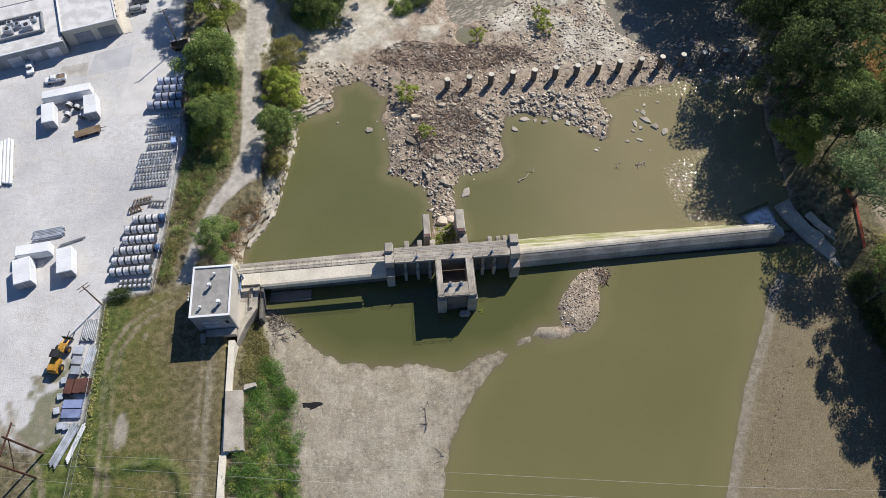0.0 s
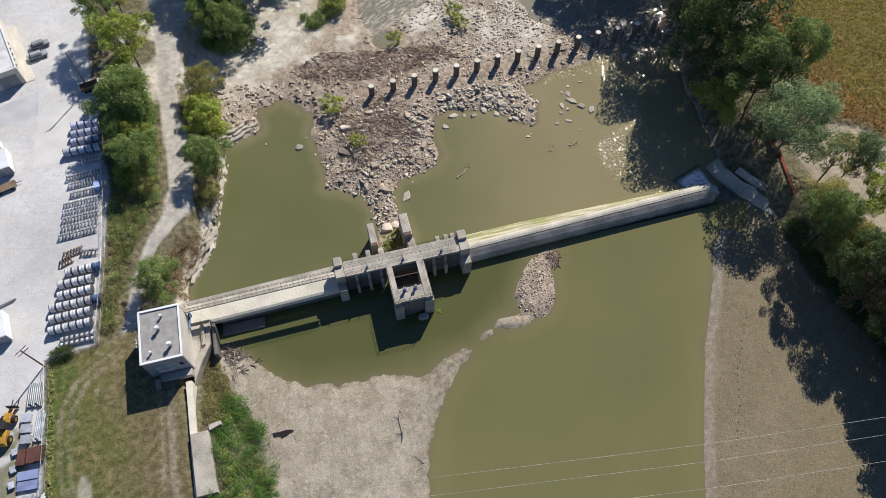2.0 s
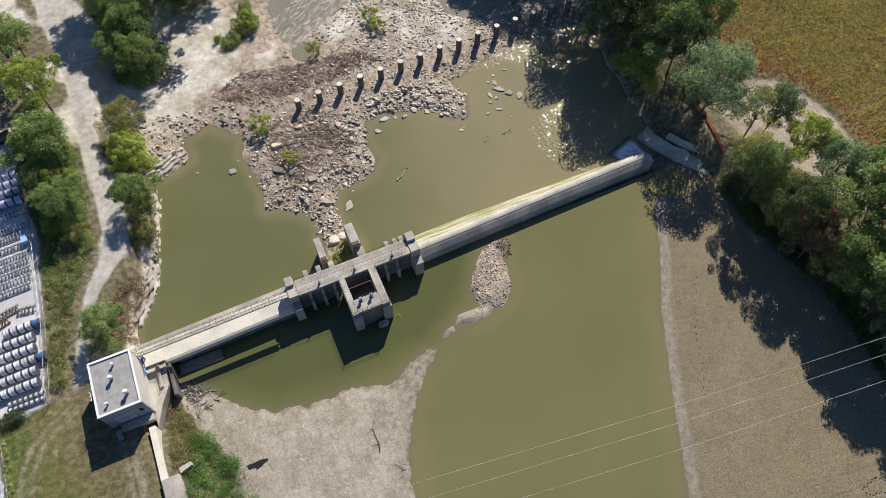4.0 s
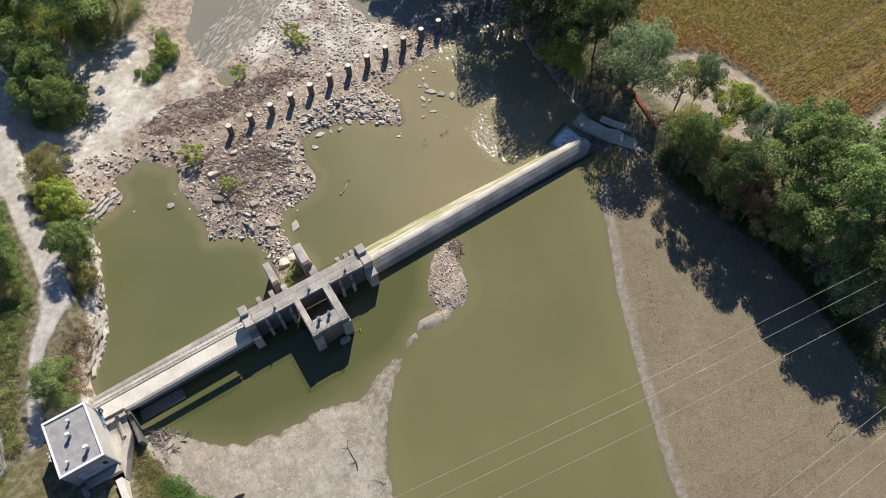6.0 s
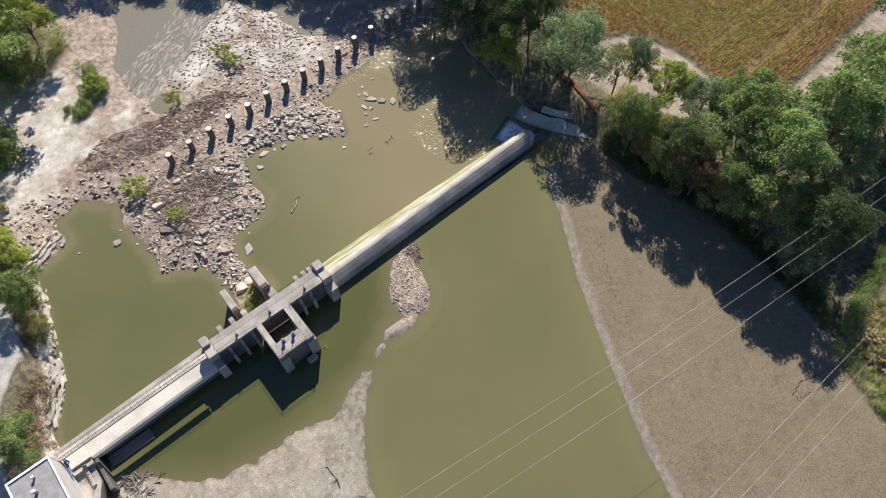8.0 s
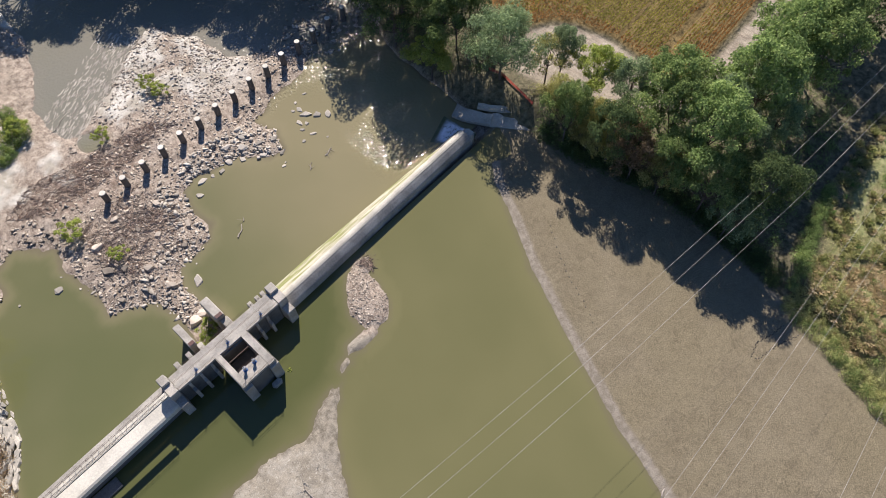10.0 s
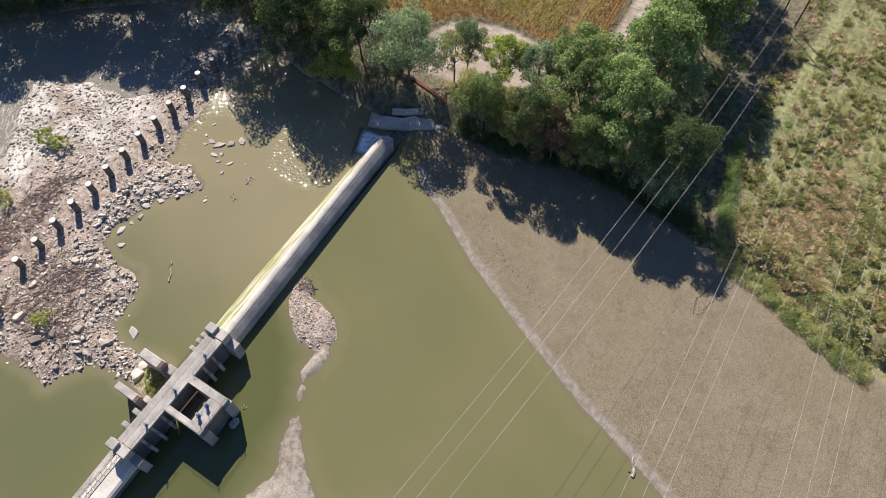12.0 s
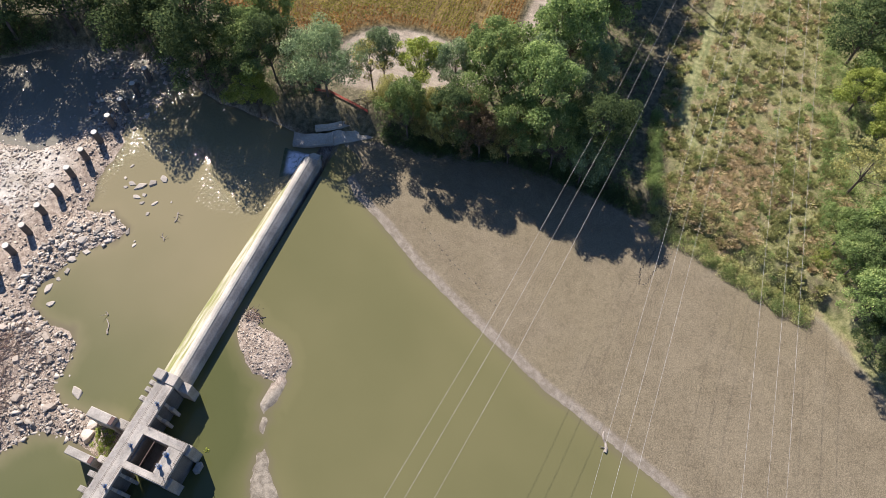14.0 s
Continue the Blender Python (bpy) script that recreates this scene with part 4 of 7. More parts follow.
apron_strip([(86.8, -10.0), (84.8, -7.0), (83.0, -4.0), (81.2, -1.0), (79.4, 2.2), (77.8, 5.6), (76.8, 8.8)], -3.0, 1.5, 2.6, 40, "pale cracked concrete apron slab")
apron_strip([(89.6, -7.4), (87.8, -4.6), (86.0, -1.6), (84.0, 1.4), (82.2, 4.6)], -1.0, 3.4, 3.9, 41, "low broken concrete wall")


def cascade():
    """White water falling through the washed-out gap."""
    rng = np.random.RandomState(5)
    xs, ys = np.linspace(-3.6, 3.6, 30), np.linspace(0, 11, 44)
    bm = bmesh.new()
    vs = []
    for y in ys:
        row = []
        for x in xs:
            drop = 1.15 * (1 - 1 / (1 + math.exp(-(y - 3.2) * 1.7))) + 0.02
            row.append(bm.verts.new((x * (0.5 + 0.085 * y), y, drop + rng.uniform(-1, 1) * 0.10 * math.exp(-((y - 5) / 3.4) ** 2) - (0.12 if y < 0.3 or y > 10.6 or abs(x) > 3.5 else 0))))
        vs.append(row)
    for a, b in zip(vs, vs[1:]):
        for i in range(len(xs) - 1):
            bm.faces.new((a[i], a[i + 1], b[i + 1], b[i]))
    return bm


def foam_material():
    m = water_material("broken_white_water", (0.10, 0.11, 0.06), (0.09, 0.10, 0.05), 0.5)
    nt = m.node_tree
    b = nt.nodes["Principled BSDF"]
    src = b.inputs["Base Color"].links[0].from_socket
    geo = nt.nodes.new("ShaderNodeNewGeometry")
    n = nt.nodes.new("ShaderNodeTexNoise")
    n.inputs["Scale"].default_value, n.inputs["Detail"].default_value, n.inputs["Roughness"].default_value = 0.9, 8, 0.75
    nt.links.new(geo.outputs["Position"], n.inputs["Vector"])
    r = nt.nodes.new("ShaderNodeMapRange")
    r.inputs[1].default_value, r.inputs[2].default_value = 0.3, 0.5
    nt.links.new(n.outputs[0], r.inputs[0])
    fo = nt.nodes.new("ShaderNodeAttribute")
    fo.attribute_name = "foam"
    mu = nt.nodes.new("ShaderNodeMath")
    mu.operation = "MULTIPLY"
    nt.links.new(r.outputs[0], mu.inputs[0])
    nt.links.new(fo.outputs["Fac"], mu.inputs[1])
    mx = nt.nodes.new("ShaderNodeMix")
    mx.data_type = "RGBA"
    nt.links.new(mu.outputs[0], mx.inputs[0])
    nt.links.new(src, mx.inputs[6])
    mx.inputs[7].default_value = (0.9, 0.86, 0.9, 1)
    nt.links.new(mx.outputs[2], b.inputs["Base Color"])
    ro = nt.nodes.new("ShaderNodeMapRange")
    ro.inputs[1].default_value, ro.inputs[2].default_value, ro.inputs[3].default_value, ro.inputs[4].default_value = 0.5, 0.62, 0.1, 0.6
    nt.links.new(n.outputs[0], ro.inputs[0])
    nt.links.new(ro.outputs[0], b.inputs["Roughness"])
    return m


FOAM = foam_material()
casc = solo("water_cascade", cascade(), FOAM, "white water falling through the gap beside the dam", "water", at=(75.2, -0.6, 0.02), rz=20, kind="structure", smooth=True)
foam_at = casc.data.attributes.new("foam", "FLOAT", "POINT")
for i, v in enumerate(casc.data.vertices):
    k = (1 - ((v.co.y - 5.0) / 4.8) ** 2) * (1 - (v.co.x / (1.8 + 0.3 * v.co.y)) ** 2)
    foam_at.data[i].value = max(0.0, min(1.0, 2.6 * k)) if abs(v.co.y - 5.0) < 4.8 else 0.0


# ---- plants ----
def leaf_material(name, a, b, c=None):
    """Leaves: two or three tones, one to each leaf, with light coming through."""
    m = bpy.data.materials.new(name)
    m.use_nodes = True
    nt = m.node_tree
    nt.nodes.remove(nt.nodes["Principled BSDF"])
    out = nt.nodes["Material Output"]
    geo = nt.nodes.new("ShaderNodeNewGeometry")
    n = nt.nodes.new("ShaderNodeTexNoise")
    n.inputs["Scale"].default_value, n.inputs["Detail"].default_value = 0.28, 3
    nt.links.new(geo.outputs["Position"], n.inputs["Vector"])
    add = nt.nodes.new("ShaderNodeMath")
    add.operation = "MULTIPLY_ADD"
    nt.links.new(geo.outputs["Random Per Island"], add.inputs[0])
    add.inputs[1].default_value = 0.75
    sub = nt.nodes.new("ShaderNodeMapRange")
    sub.inputs[1].default_value, sub.inputs[2].default_value, sub.inputs[3].default_value, sub.inputs[4].default_value = 0.35, 0.65, -0.1, 0.35
    nt.links.new(n.outputs[0], sub.inputs[0])
    nt.links.new(sub.outputs[0], add.inputs[2])
    cr = nt.nodes.new("ShaderNodeValToRGB")
    cr.color_ramp.elements[0].color = (*a, 1)
    cr.color_ramp.elements[1].color = (*b, 1)
    if c:
        cr.color_ramp.elements[1].position = 0.75
        e = cr.color_ramp.elements.new(1.0)
        e.color = (*c, 1)
    nt.links.new(add.outputs[0], cr.inputs[0])
    oi = nt.nodes.new("ShaderNodeObjectInfo")
    vr = nt.nodes.new("ShaderNodeMapRange")
    vr.inputs[3].default_value, vr.inputs[4].default_value = 0.8, 1.2
    nt.links.new(oi.outputs["Random"], vr.inputs[0])
    sc = nt.nodes.new("ShaderNodeVectorMath")
    sc.operation = "SCALE"
    nt.links.new(cr.outputs[0], sc.inputs[0])
    nt.links.new(vr.outputs[0], sc.inputs[3])
    d, t, mx = nt.nodes.new("ShaderNodeBsdfDiffuse"), nt.nodes.new("ShaderNodeBsdfTranslucent"), nt.nodes.new("ShaderNodeMixShader")
    nt.links.new(sc.outputs[0], d.inputs[0])
    nt.links.new(sc.outputs[0], t.inputs[0])
    mx.inputs[0].default_value = 0.5
    nt.links.new(d.outputs[0], mx.inputs[1])
    nt.links.new(t.outputs[0], mx.inputs[2])
    nt.links.new(mx.outputs[0], out.inputs[0])
    return m


LEAF = {
    "green": leaf_material("mid_green_leaves", (0.13, 0.19, 0.066), (0.32, 0.41, 0.14), (0.50, 0.56, 0.20)),
    "bright": leaf_material("yellow_green_leaves", (0.204, 0.264, 0.060), (0.459, 0.510, 0.119), (0.550, 0.550, 0.170)),
    # dark green, lowered further so the bank's shade is in the leaf colour
    "dark": leaf_material("dark_green_and_shaded_leaves", (0.06, 0.09, 0.042), (0.15, 0.20, 0.078), (0.25, 0.30, 0.108)),
    "olive": leaf_material("olive_leaves", (0.222, 0.224, 0.082), (0.480, 0.446, 0.158), (0.550, 0.550, 0.226)),
    "rust": leaf_material("rusty_brown_leaves", (0.187, 0.145, 0.085), (0.374, 0.272, 0.162), (0.550, 0.425, 0.255)),
    "silver": leaf_material("grey_green_leaves", (0.14, 0.195, 0.102), (0.325, 0.41, 0.20), (0.51, 0.585, 0.295)),
    "brush": leaf_material("brown_green_brush", (0.20, 0.19, 0.085), (0.42, 0.39, 0.17), (0.56, 0.49, 0.26)),
    "vine": leaf_material("fresh_green_vines", (0.101, 0.194, 0.043), (0.231, 0.386, 0.104), (0.375, 0.516, 0.158)),
    "straw": leaf_material("dry_meadow_grass", (0.44, 0.36, 0.19), (0.72, 0.57, 0.34), (0.78, 0.70, 0.49)),
    "meadow": leaf_material("green_meadow_grass", (0.25, 0.28, 0.10), (0.50, 0.49, 0.20), (0.66, 0.60, 0.30)),
    "corn": leaf_material("ripening_corn", (0.155, 0.17, 0.032), (0.30, 0.275, 0.052), (0.45, 0.365, 0.085)),
    "cornrust": leaf_material("rust_coloured_corn", (0.200, 0.096, 0.035), (0.333, 0.166, 0.052), (0.451, 0.244, 0.086)),
}


def quads(name, c, size, rng, lean=None, long=1.0, up=0.5):
    """Many small leaves: centres c, sizes; lean: the way each mostly faces."""
    n = len(c)
    nrm = rng.normal(size=(n, 3))
    nrm /= np.linalg.norm(nrm, axis=1)[:, None]
    if lean is not None:
        nrm = nrm * 0.75 + lean
    nrm[:, 2] += up
    nrm /= np.linalg.norm(nrm, axis=1)[:, None] + 1e-9
    u = np.cross(nrm, rng.normal(size=(n, 3)))
    u /= np.linalg.norm(u, axis=1)[:, None] + 1e-9
    v = np.cross(nrm, u)
    s = (np.broadcast_to(size, (n,)) * rng.uniform(0.6, 1.3, n))[:, None] * 0.5
    w = s * long
    p = np.stack([c - u * s, c - v * w * 0.6 + nrm * s * 0.2, c + u * s, c + v * w * 0.6 + nrm * s * 0.2], 1).reshape(-1, 3)
    me = bpy.data.meshes.new(name)
    me.vertices.add(4 * n)
    me.vertices.foreach_set("co", p.ravel())
    me.loops.add(4 * n)
    me.loops.foreach_set("vertex_index", np.arange(4 * n))
    me.polygons.add(n)
    me.polygons.foreach_set("loop_start", np.arange(0, 4 * n, 4))
    me.update()
    return me


def tree(name, kind, label, seed, r=7.0, h=15.0, clumps=46, leaves=95, size=0.55, open_=0.0, flat=0.8):
    """A tree of crown radius r and height h: tapered trunk, limbs, and a crown of leaf clumps on them."""
    rng = np.random.RandomState(seed)
    t = thing(name, label, "tree")
    base = h - 2 * r * flat * 0.92
    base = max(base, h * 0.22)
    mid = np.array([0, 0, (h + base) / 2])
    tr = bmesh.new()
    add_rod(tr, (0, 0, -0.8), (0.15, 0.1, base), 0.045 * r, 0.032 * r, n=8)
    add_rod(tr, (0.15, 0.1, base), (0.3, 0, h * 0.8), 0.032 * r, 0.01 * r, n=6)
    cs, leans = [], []
    for i in range(clumps):
        # clumps on the crown's shell, more above than below, pushed in and out
        a = i * 2.39996 + rng.uniform(-0.4, 0.4)
        k = 1 - (i + 0.5) / clumps * 1.45
        rad = math.sqrt(max(0.05, 1 - k * k))
        out = rng.uniform(0.5, 1.06) * (1 + 0.17 * math.sin(3 * a + seed) + 0.1 * math.sin(7 * a + 2 * seed))
        p = mid + np.array([math.cos(a) * rad * r * out, math.sin(a) * rad * r * out, k * (h - base) / 2 * rng.uniform(0.75, 1.0)])
        cs.append(p)
        if i % 3 == 0:
            q = Vector((0.15, 0.1, base * rng.uniform(0.75, 1.15)))
            add_rod(tr, q, q.lerp(Vector(p), 0.55) + Vector((0, 0, 0.5)), 0.014 * r, 0.008 * r, n=5)
            add_rod(tr, q.lerp(Vector(p), 0.55) + Vector((0, 0, 0.5)), Vector(p), 0.008 * r, 0.003 * r, n=5)
    part("trunk", tr, BARK, t)
    cen, lean = [], []
    for p in cs:
        if rng.uniform() < open_:
            continue
        cr = r * (0.11 + 0.25 * rng.uniform() ** 1.3)
        m = int(leaves * 1.25 * (cr / r / 0.25) ** 1.5)
        d = rng.normal(size=(m, 3))
        d /= np.linalg.norm(d, axis=1)[:, None]
        d[:, 2] = np.where(d[:, 2] < -0.3, -d[:, 2], d[:, 2])
        cen.append(p + d * cr * (rng.uniform(0.3, 1.15, (m, 1)) ** 0.6) * np.array([1, 1, 0.75]))
        lean.append(d * 0.6)
    me = quads("crown", np.concatenate(cen), size, rng, np.concatenate(lean))
    me.materials.append(LEAF[kind])
    c = new("crown", me)
    c.parent = t
    return t


PROTO = {
    "round": tree("broad_round_tree", "silver", "broad round tree with grey-green leaves", 11, 9.5, 17, 80, 170, 0.5, flat=0.72),
    "green": tree("deciduous_tree", "green", "leafy mid-green deciduous tree on the river bank", 12, 7.5, 16, 56, 160, 0.52, 0.04),
    "silver": tree("deciduous_tree", "silver", "grey-green leafy tree at the bank's edge", 13, 7.0, 15, 50, 150, 0.5, 0.06),
    "bright": tree("deciduous_tree", "bright", "yellow-green sunlit deciduous tree", 14, 6.5, 14, 50, 160, 0.5, 0.05),
    "dark": tree("deciduous_tree", "dark", "tall dark green tree, deep shade put into its leaf colour", 15, 8.0, 17, 58, 160, 0.52, 0.04),
    "olive": tree("deciduous_tree", "olive", "olive green tree with thinning leaves", 16, 7.0, 13, 50, 130, 0.46, 0.12),
    "rust": tree("deciduous_tree", "rust", "reddish brown tree with withered autumn leaves", 17, 6.5, 13, 46, 130, 0.46, 0.08),
    "pale": tree("thin_tree", "olive", "slender thin-leaved tree with bare limbs showing", 18, 5.5, 13, 34, 90, 0.42, 0.2),
}
RADIUS = {"round": 9.5, "green": 7.5, "silver": 7.0, "bright": 6.5, "dark": 8.0, "olive": 7.0, "rust": 6.5, "pale": 5.5}
TREES = [  # kind, x, y, crown radius, share of height
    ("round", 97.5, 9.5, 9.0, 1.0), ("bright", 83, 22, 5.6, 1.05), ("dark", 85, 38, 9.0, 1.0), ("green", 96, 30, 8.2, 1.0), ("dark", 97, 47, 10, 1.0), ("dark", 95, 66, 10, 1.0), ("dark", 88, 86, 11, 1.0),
    # the far-bank trees around y 128 to 150 are guessed, added for their shadows
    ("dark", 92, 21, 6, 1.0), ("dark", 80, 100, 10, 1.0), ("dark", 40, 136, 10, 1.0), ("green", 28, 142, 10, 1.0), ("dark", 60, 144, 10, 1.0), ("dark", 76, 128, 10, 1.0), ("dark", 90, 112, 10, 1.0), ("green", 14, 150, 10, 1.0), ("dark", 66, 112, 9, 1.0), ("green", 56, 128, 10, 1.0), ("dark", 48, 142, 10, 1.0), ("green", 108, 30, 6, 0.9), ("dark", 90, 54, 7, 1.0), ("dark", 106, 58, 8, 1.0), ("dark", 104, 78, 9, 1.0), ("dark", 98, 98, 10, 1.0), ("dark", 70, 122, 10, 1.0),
    # trees at (88.8, -19) and (90.5, -31) are added to throw shadow on the mud
    ("olive", 93, -33, 5.2, 1.0), ("green", 94, -46, 5.6, 1.0), ("silver", 92, -64, 5.6, 1.0), ("green", 88.8, -19, 4.8, 1.1), ("dark", 90.5, -31, 5.4, 1.15), ("olive", 90, -28, 5.0, 1.05),
    ("pale", 104.2, -1.2, 5.6, 0.9), ("silver", 108.3, -2.9, 6.6, 0.85), ("bright", 108.7, -13.6, 6.8, 0.75), ("silver", 109.9, -23.5, 7.8, 0.8), ("green", 112.7, -33.2, 7.8, 0.8), ("rust", 94.3, -34.3, 5.8, 1.05), ("olive", 92.5, -25.0, 5.6, 1.15), ("olive", 92.0, -13.9, 5.2, 1.15), ("green", 108, -38, 6.6, 0.95), ("rust", 91, -38, 6.8, 0.95), ("olive", 90, -25, 5.2, 0.9), ("olive", 97, -44, 6.6, 0.95),
    ("green", 128, -48, 8.6, 0.95), ("silver", 118, -51, 9.0, 0.95), ("green", 107, -53, 8.6, 0.95), ("green", 142, -53, 9.4, 1.0), ("silver", 131, -55, 10, 1.0), ("silver", 114, -60, 7.2, 0.9), ("green", 94, -56, 6.4, 0.9),
    ("olive", 91, -18, 4.6, 0.9), ("silver", 125, -63, 7.2, 0.9), ("dark", 104, -65, 6.0, 0.85), ("green", 157, -55, 9.4, 1.0), ("dark", 168, -50, 9, 1.0), ("green", 148, -60, 9, 0.95), ("green", 180, -52, 10, 1.0), ("dark", 164, -62, 9, 0.95),
    ("dark", 156, -120, 8.5, 0.8), ("bright", 138, -122, 7.6, 0.7), ("green", 168, -124, 9, 0.85), ("bright", 131, -130, 7.4, 0.7), ("green", 88, -126.5, 5.6, 0.6), ("dark", 91.5, -131.5, 6.0, 0.65), ("green", 79, -131, 6.2, 0.7), ("dark", 71.5, -134.5, 5.0, 0.6), ("pale", 112, -125, 7.0, 0.7), ("green", 95.5, -123.5, 4.6, 0.55), ("green", 101, -133, 6.6, 0.7),
    ("silver", 122, -134, 7, 0.7), ("green", 148, -130, 8, 0.8), ("dark", 180, -122, 9, 0.85), ("green", 90, -141, 7, 0.8),
    ("bright", -62, 74, 9.6, 0.95), ("green", -63, 56, 7.6, 0.65), ("bright", -62.6, 47, 5.8, 0.5), ("green", -61.6, 39, 5.6, 0.45), ("green", -66, 49, 4.4, 0.45), ("bright", -64.5, 64.5, 5.6, 0.7), ("green", -60.5, 51.5, 4.6, 0.55), ("green", -65, 42, 4.2, 0.4), ("olive", -62, 33, 3.6, 0.35), ("olive", -44.2, 61, 6.8, 0.85), ("bright", -43.6, 48.5, 5.6, 0.75), ("green", -45.4, 37, 4.6, 0.6), ("olive", -46.2, 29, 3.8, 0.5), ("bright", -45, 54, 4.6, 0.7),
    ("green", -58.2, 6.0, 4.6, 0.35), ("green", -36, 80, 5.6, 0.6), ("green", -38, 97, 5.6, 0.6), ("green", -41, 86, 4.8, 0.5), ("green", -22, 107, 10.5, 0.9), ("green", -35, 91, 6.4, 0.7), ("bright", -11, 114, 9, 0.9), 
    ("bright", -36, 112, 9, 0.9), ("green", -38, 110, 8, 0.9), ("olive", -64.5, 97, 6, 0.8), ("green", -66, 90, 7, 0.8),
]
rt = np.random.RandomState(3)
used = set()
for kind, x, y, r, hs in TREES:
    tall = 1.0
    if -68 < x < -58 and 30 < y < 80:
        x, r = x + 1.6, r * 0.84
    if 104 < x < 200 and -70 < y < -49:
        y, r = y + 5.5, r * 0.92
    if x < 95 and 70 < x and y > -76:
        tall = 1.15
    elif 95 <= x < 160 and -76 < y < 75:
        tall, x, y = 1.25, x - 6.5 * (x + 13) / 132, y - 6.5 * (y + 72) / 132
    k = r / RADIUS[kind]
    m = Matrix.Translation((x, y, float(level(x, y)[0]))) @ Matrix.Rotation(rt.uniform(0, 6.28), 4, "Z") @ Matrix.Diagonal((k, k, (0.5 * k + 0.5 * hs) * tall, 1))
    if kind in used:
        copy_thing(PROTO[kind], m)
    else:
        PROTO[kind].matrix_world = m
        used.add(kind)


def scatter(poly, n, rng, edge=0.0):
    """n points inside an outline."""
    P = np.array(poly)
    lo, hi = P.min(0), P.max(0)
    pts = np.zeros((0, 2))
    while len(pts) < n:
        q = rng.uniform(lo, hi, (n * 3, 2))
        pts = np.concatenate([pts, q[sdf(q[:, 0], q[:, 1], poly) > edge]])
    return pts[:n]


def brush(name, poly, n, kind, label, seed, r=(0.7, 1.8), h=(0.6, 2.0), leaves=45, size=0.32, category="shrubs", edge=0.9, patch=0.0):
    """Low growth over an outline: domed clumps of leaves that stand on the ground."""
    rng = np.random.RandomState(seed)
    p = scatter(poly, n, rng, edge)
    z = level(p[:, 0], p[:, 1])
    keep = (z > 0.3) & (np.minimum.reduce([near(p[:, 0], p[:, 1], r) for r in MOWN]) > 1.0) & ((patch == 0) | (waves(p[:, 0], p[:, 1], patch or 1, seed, 3) > rng.uniform(-0.5, 0.5, len(p))))
    p, z = p[keep], z[keep]
    cen, lean = [], []
    for (x, y), g in zip(p, z):
        rr, hh = rng.uniform(*r), rng.uniform(*h)
        d = rng.normal(size=(leaves, 3))
        d /= np.linalg.norm(d, axis=1)[:, None]
        d[:, 2] = abs(d[:, 2])
        cen.append(np.array([x, y, g]) + d * np.array([rr, rr, hh]) * rng.uniform(0.55, 1.0, (leaves, 1)))
        lean.append(d * 0.6)
    me = quads(name, np.concatenate(cen), size, rng, np.concatenate(lean))
    me.materials.append(LEAF[kind])
    return tagged(new(name, me), label, category, kind="stuff")


STRIP = [(-69.5, 34), (-66, 40), (-57.2, 44), (-56.8, 30), (-62.6, 20), (-67, 6), (-68.6, -2), (-72.4, -4), (-70.6, 17)]
brush("roadside_brush", STRIP, 330, "brush", "dry brown-green brush between the fence and the track", 31)
brush("roadside_brush", STRIP, 420, "green", "green weeds and saplings between the fence and the track", 30, r=(0.5, 1.5), h=(0.6, 2.2), patch=9)
brush("roadside_brush", [(-70, 66), (-57, 64), (-57.2, 34), (-69, 34)], 380, "vine", "green undergrowth beneath the trees by the fence", 32, h=(0.8, 2.6))
brush("bank_brush", [(-56.5, 16), (-49.5, 22), (-49, 14), (-54, 4), (-62, 2), (-62, 6)], 170, "rust", "brown withered brush on the river bank", 33)
brush("bank_brush", [(-49.2, 58), (-44, 56), (-43.6, 36), (-46, 24), (-49, 27)], 190, "brush", "tangled brush beneath the bank trees", 34, h=(0.8, 2.4))
brush("bank_vines", [(-50.2, -22), (-45.5, -21), (-41.5, -30), (-40, -44), (-39, -58), (-40, -90), (-53, -90), (-53, -43), (-50, -41), (-50.6, -29)], 380, "vine", "bright green vines and weeds on the bank", 35, r=(1.0, 2.7), h=(0.8, 3.0), leaves=170, size=0.3, edge=0.4)
brush("bank_vines", [(-51, -23), (-46, -22), (-42, -30), (-40, -44), (-40, -90), (-53, -90), (-53, -43), (-50.6, -29)], 260, "bright", "yellow-green tall weeds among the vines", 46, r=(0.6, 1.7), h=(1.2, 2.9), leaves=60, edge=0.4, patch=8)
brush("bank_weeds", [(-53, -13), (-50, -10), (-48, -14), (-46, -21), (-47.5, -33), (-50.5, -29), (-53, -27)], 260, "brush", "dry brown weeds beside the retaining wall", 36, h=(0.3, 1.2))
brush("sandbank_bushes", [(-17, 84), (-12, 80.5), (-8, 83), (-10, 88), (-15, 88)], 16, "green", "green bushes on the pale sandbank", 55, r=(0.8, 2.0), h=(1.2, 3.4), leaves=190, size=0.34, edge=0.1)
brush("sandbank_bushes", [(-9, 84), (-3, 86), (-2, 97), (-6, 100), (-8, 92)], 22, "green", "green bushes on the pale sandbank", 68, r=(0.8, 2.3), h=(1.4, 4.4), leaves=190, size=0.36, edge=0.1)
brush("sandbank_bushes", [(-13, 83), (-6, 84), (-4, 92), (-6, 97)], 10, "bright", "yellow-green bushes on the sandbank", 56, r=(0.7, 1.6), h=(1.4, 3.6), leaves=150, size=0.32, edge=0.1)
brush("sandbank_thicket", [(-46, 101), (-30, 98), (-18, 99), (-9, 104), (-1, 110), (-4, 128), (-46, 128)], 110, "green", "dense green thicket behind the sandbank", 69, r=(1.6, 3.2), h=(2.4, 6.5), leaves=150, size=0.42, edge=0.6)
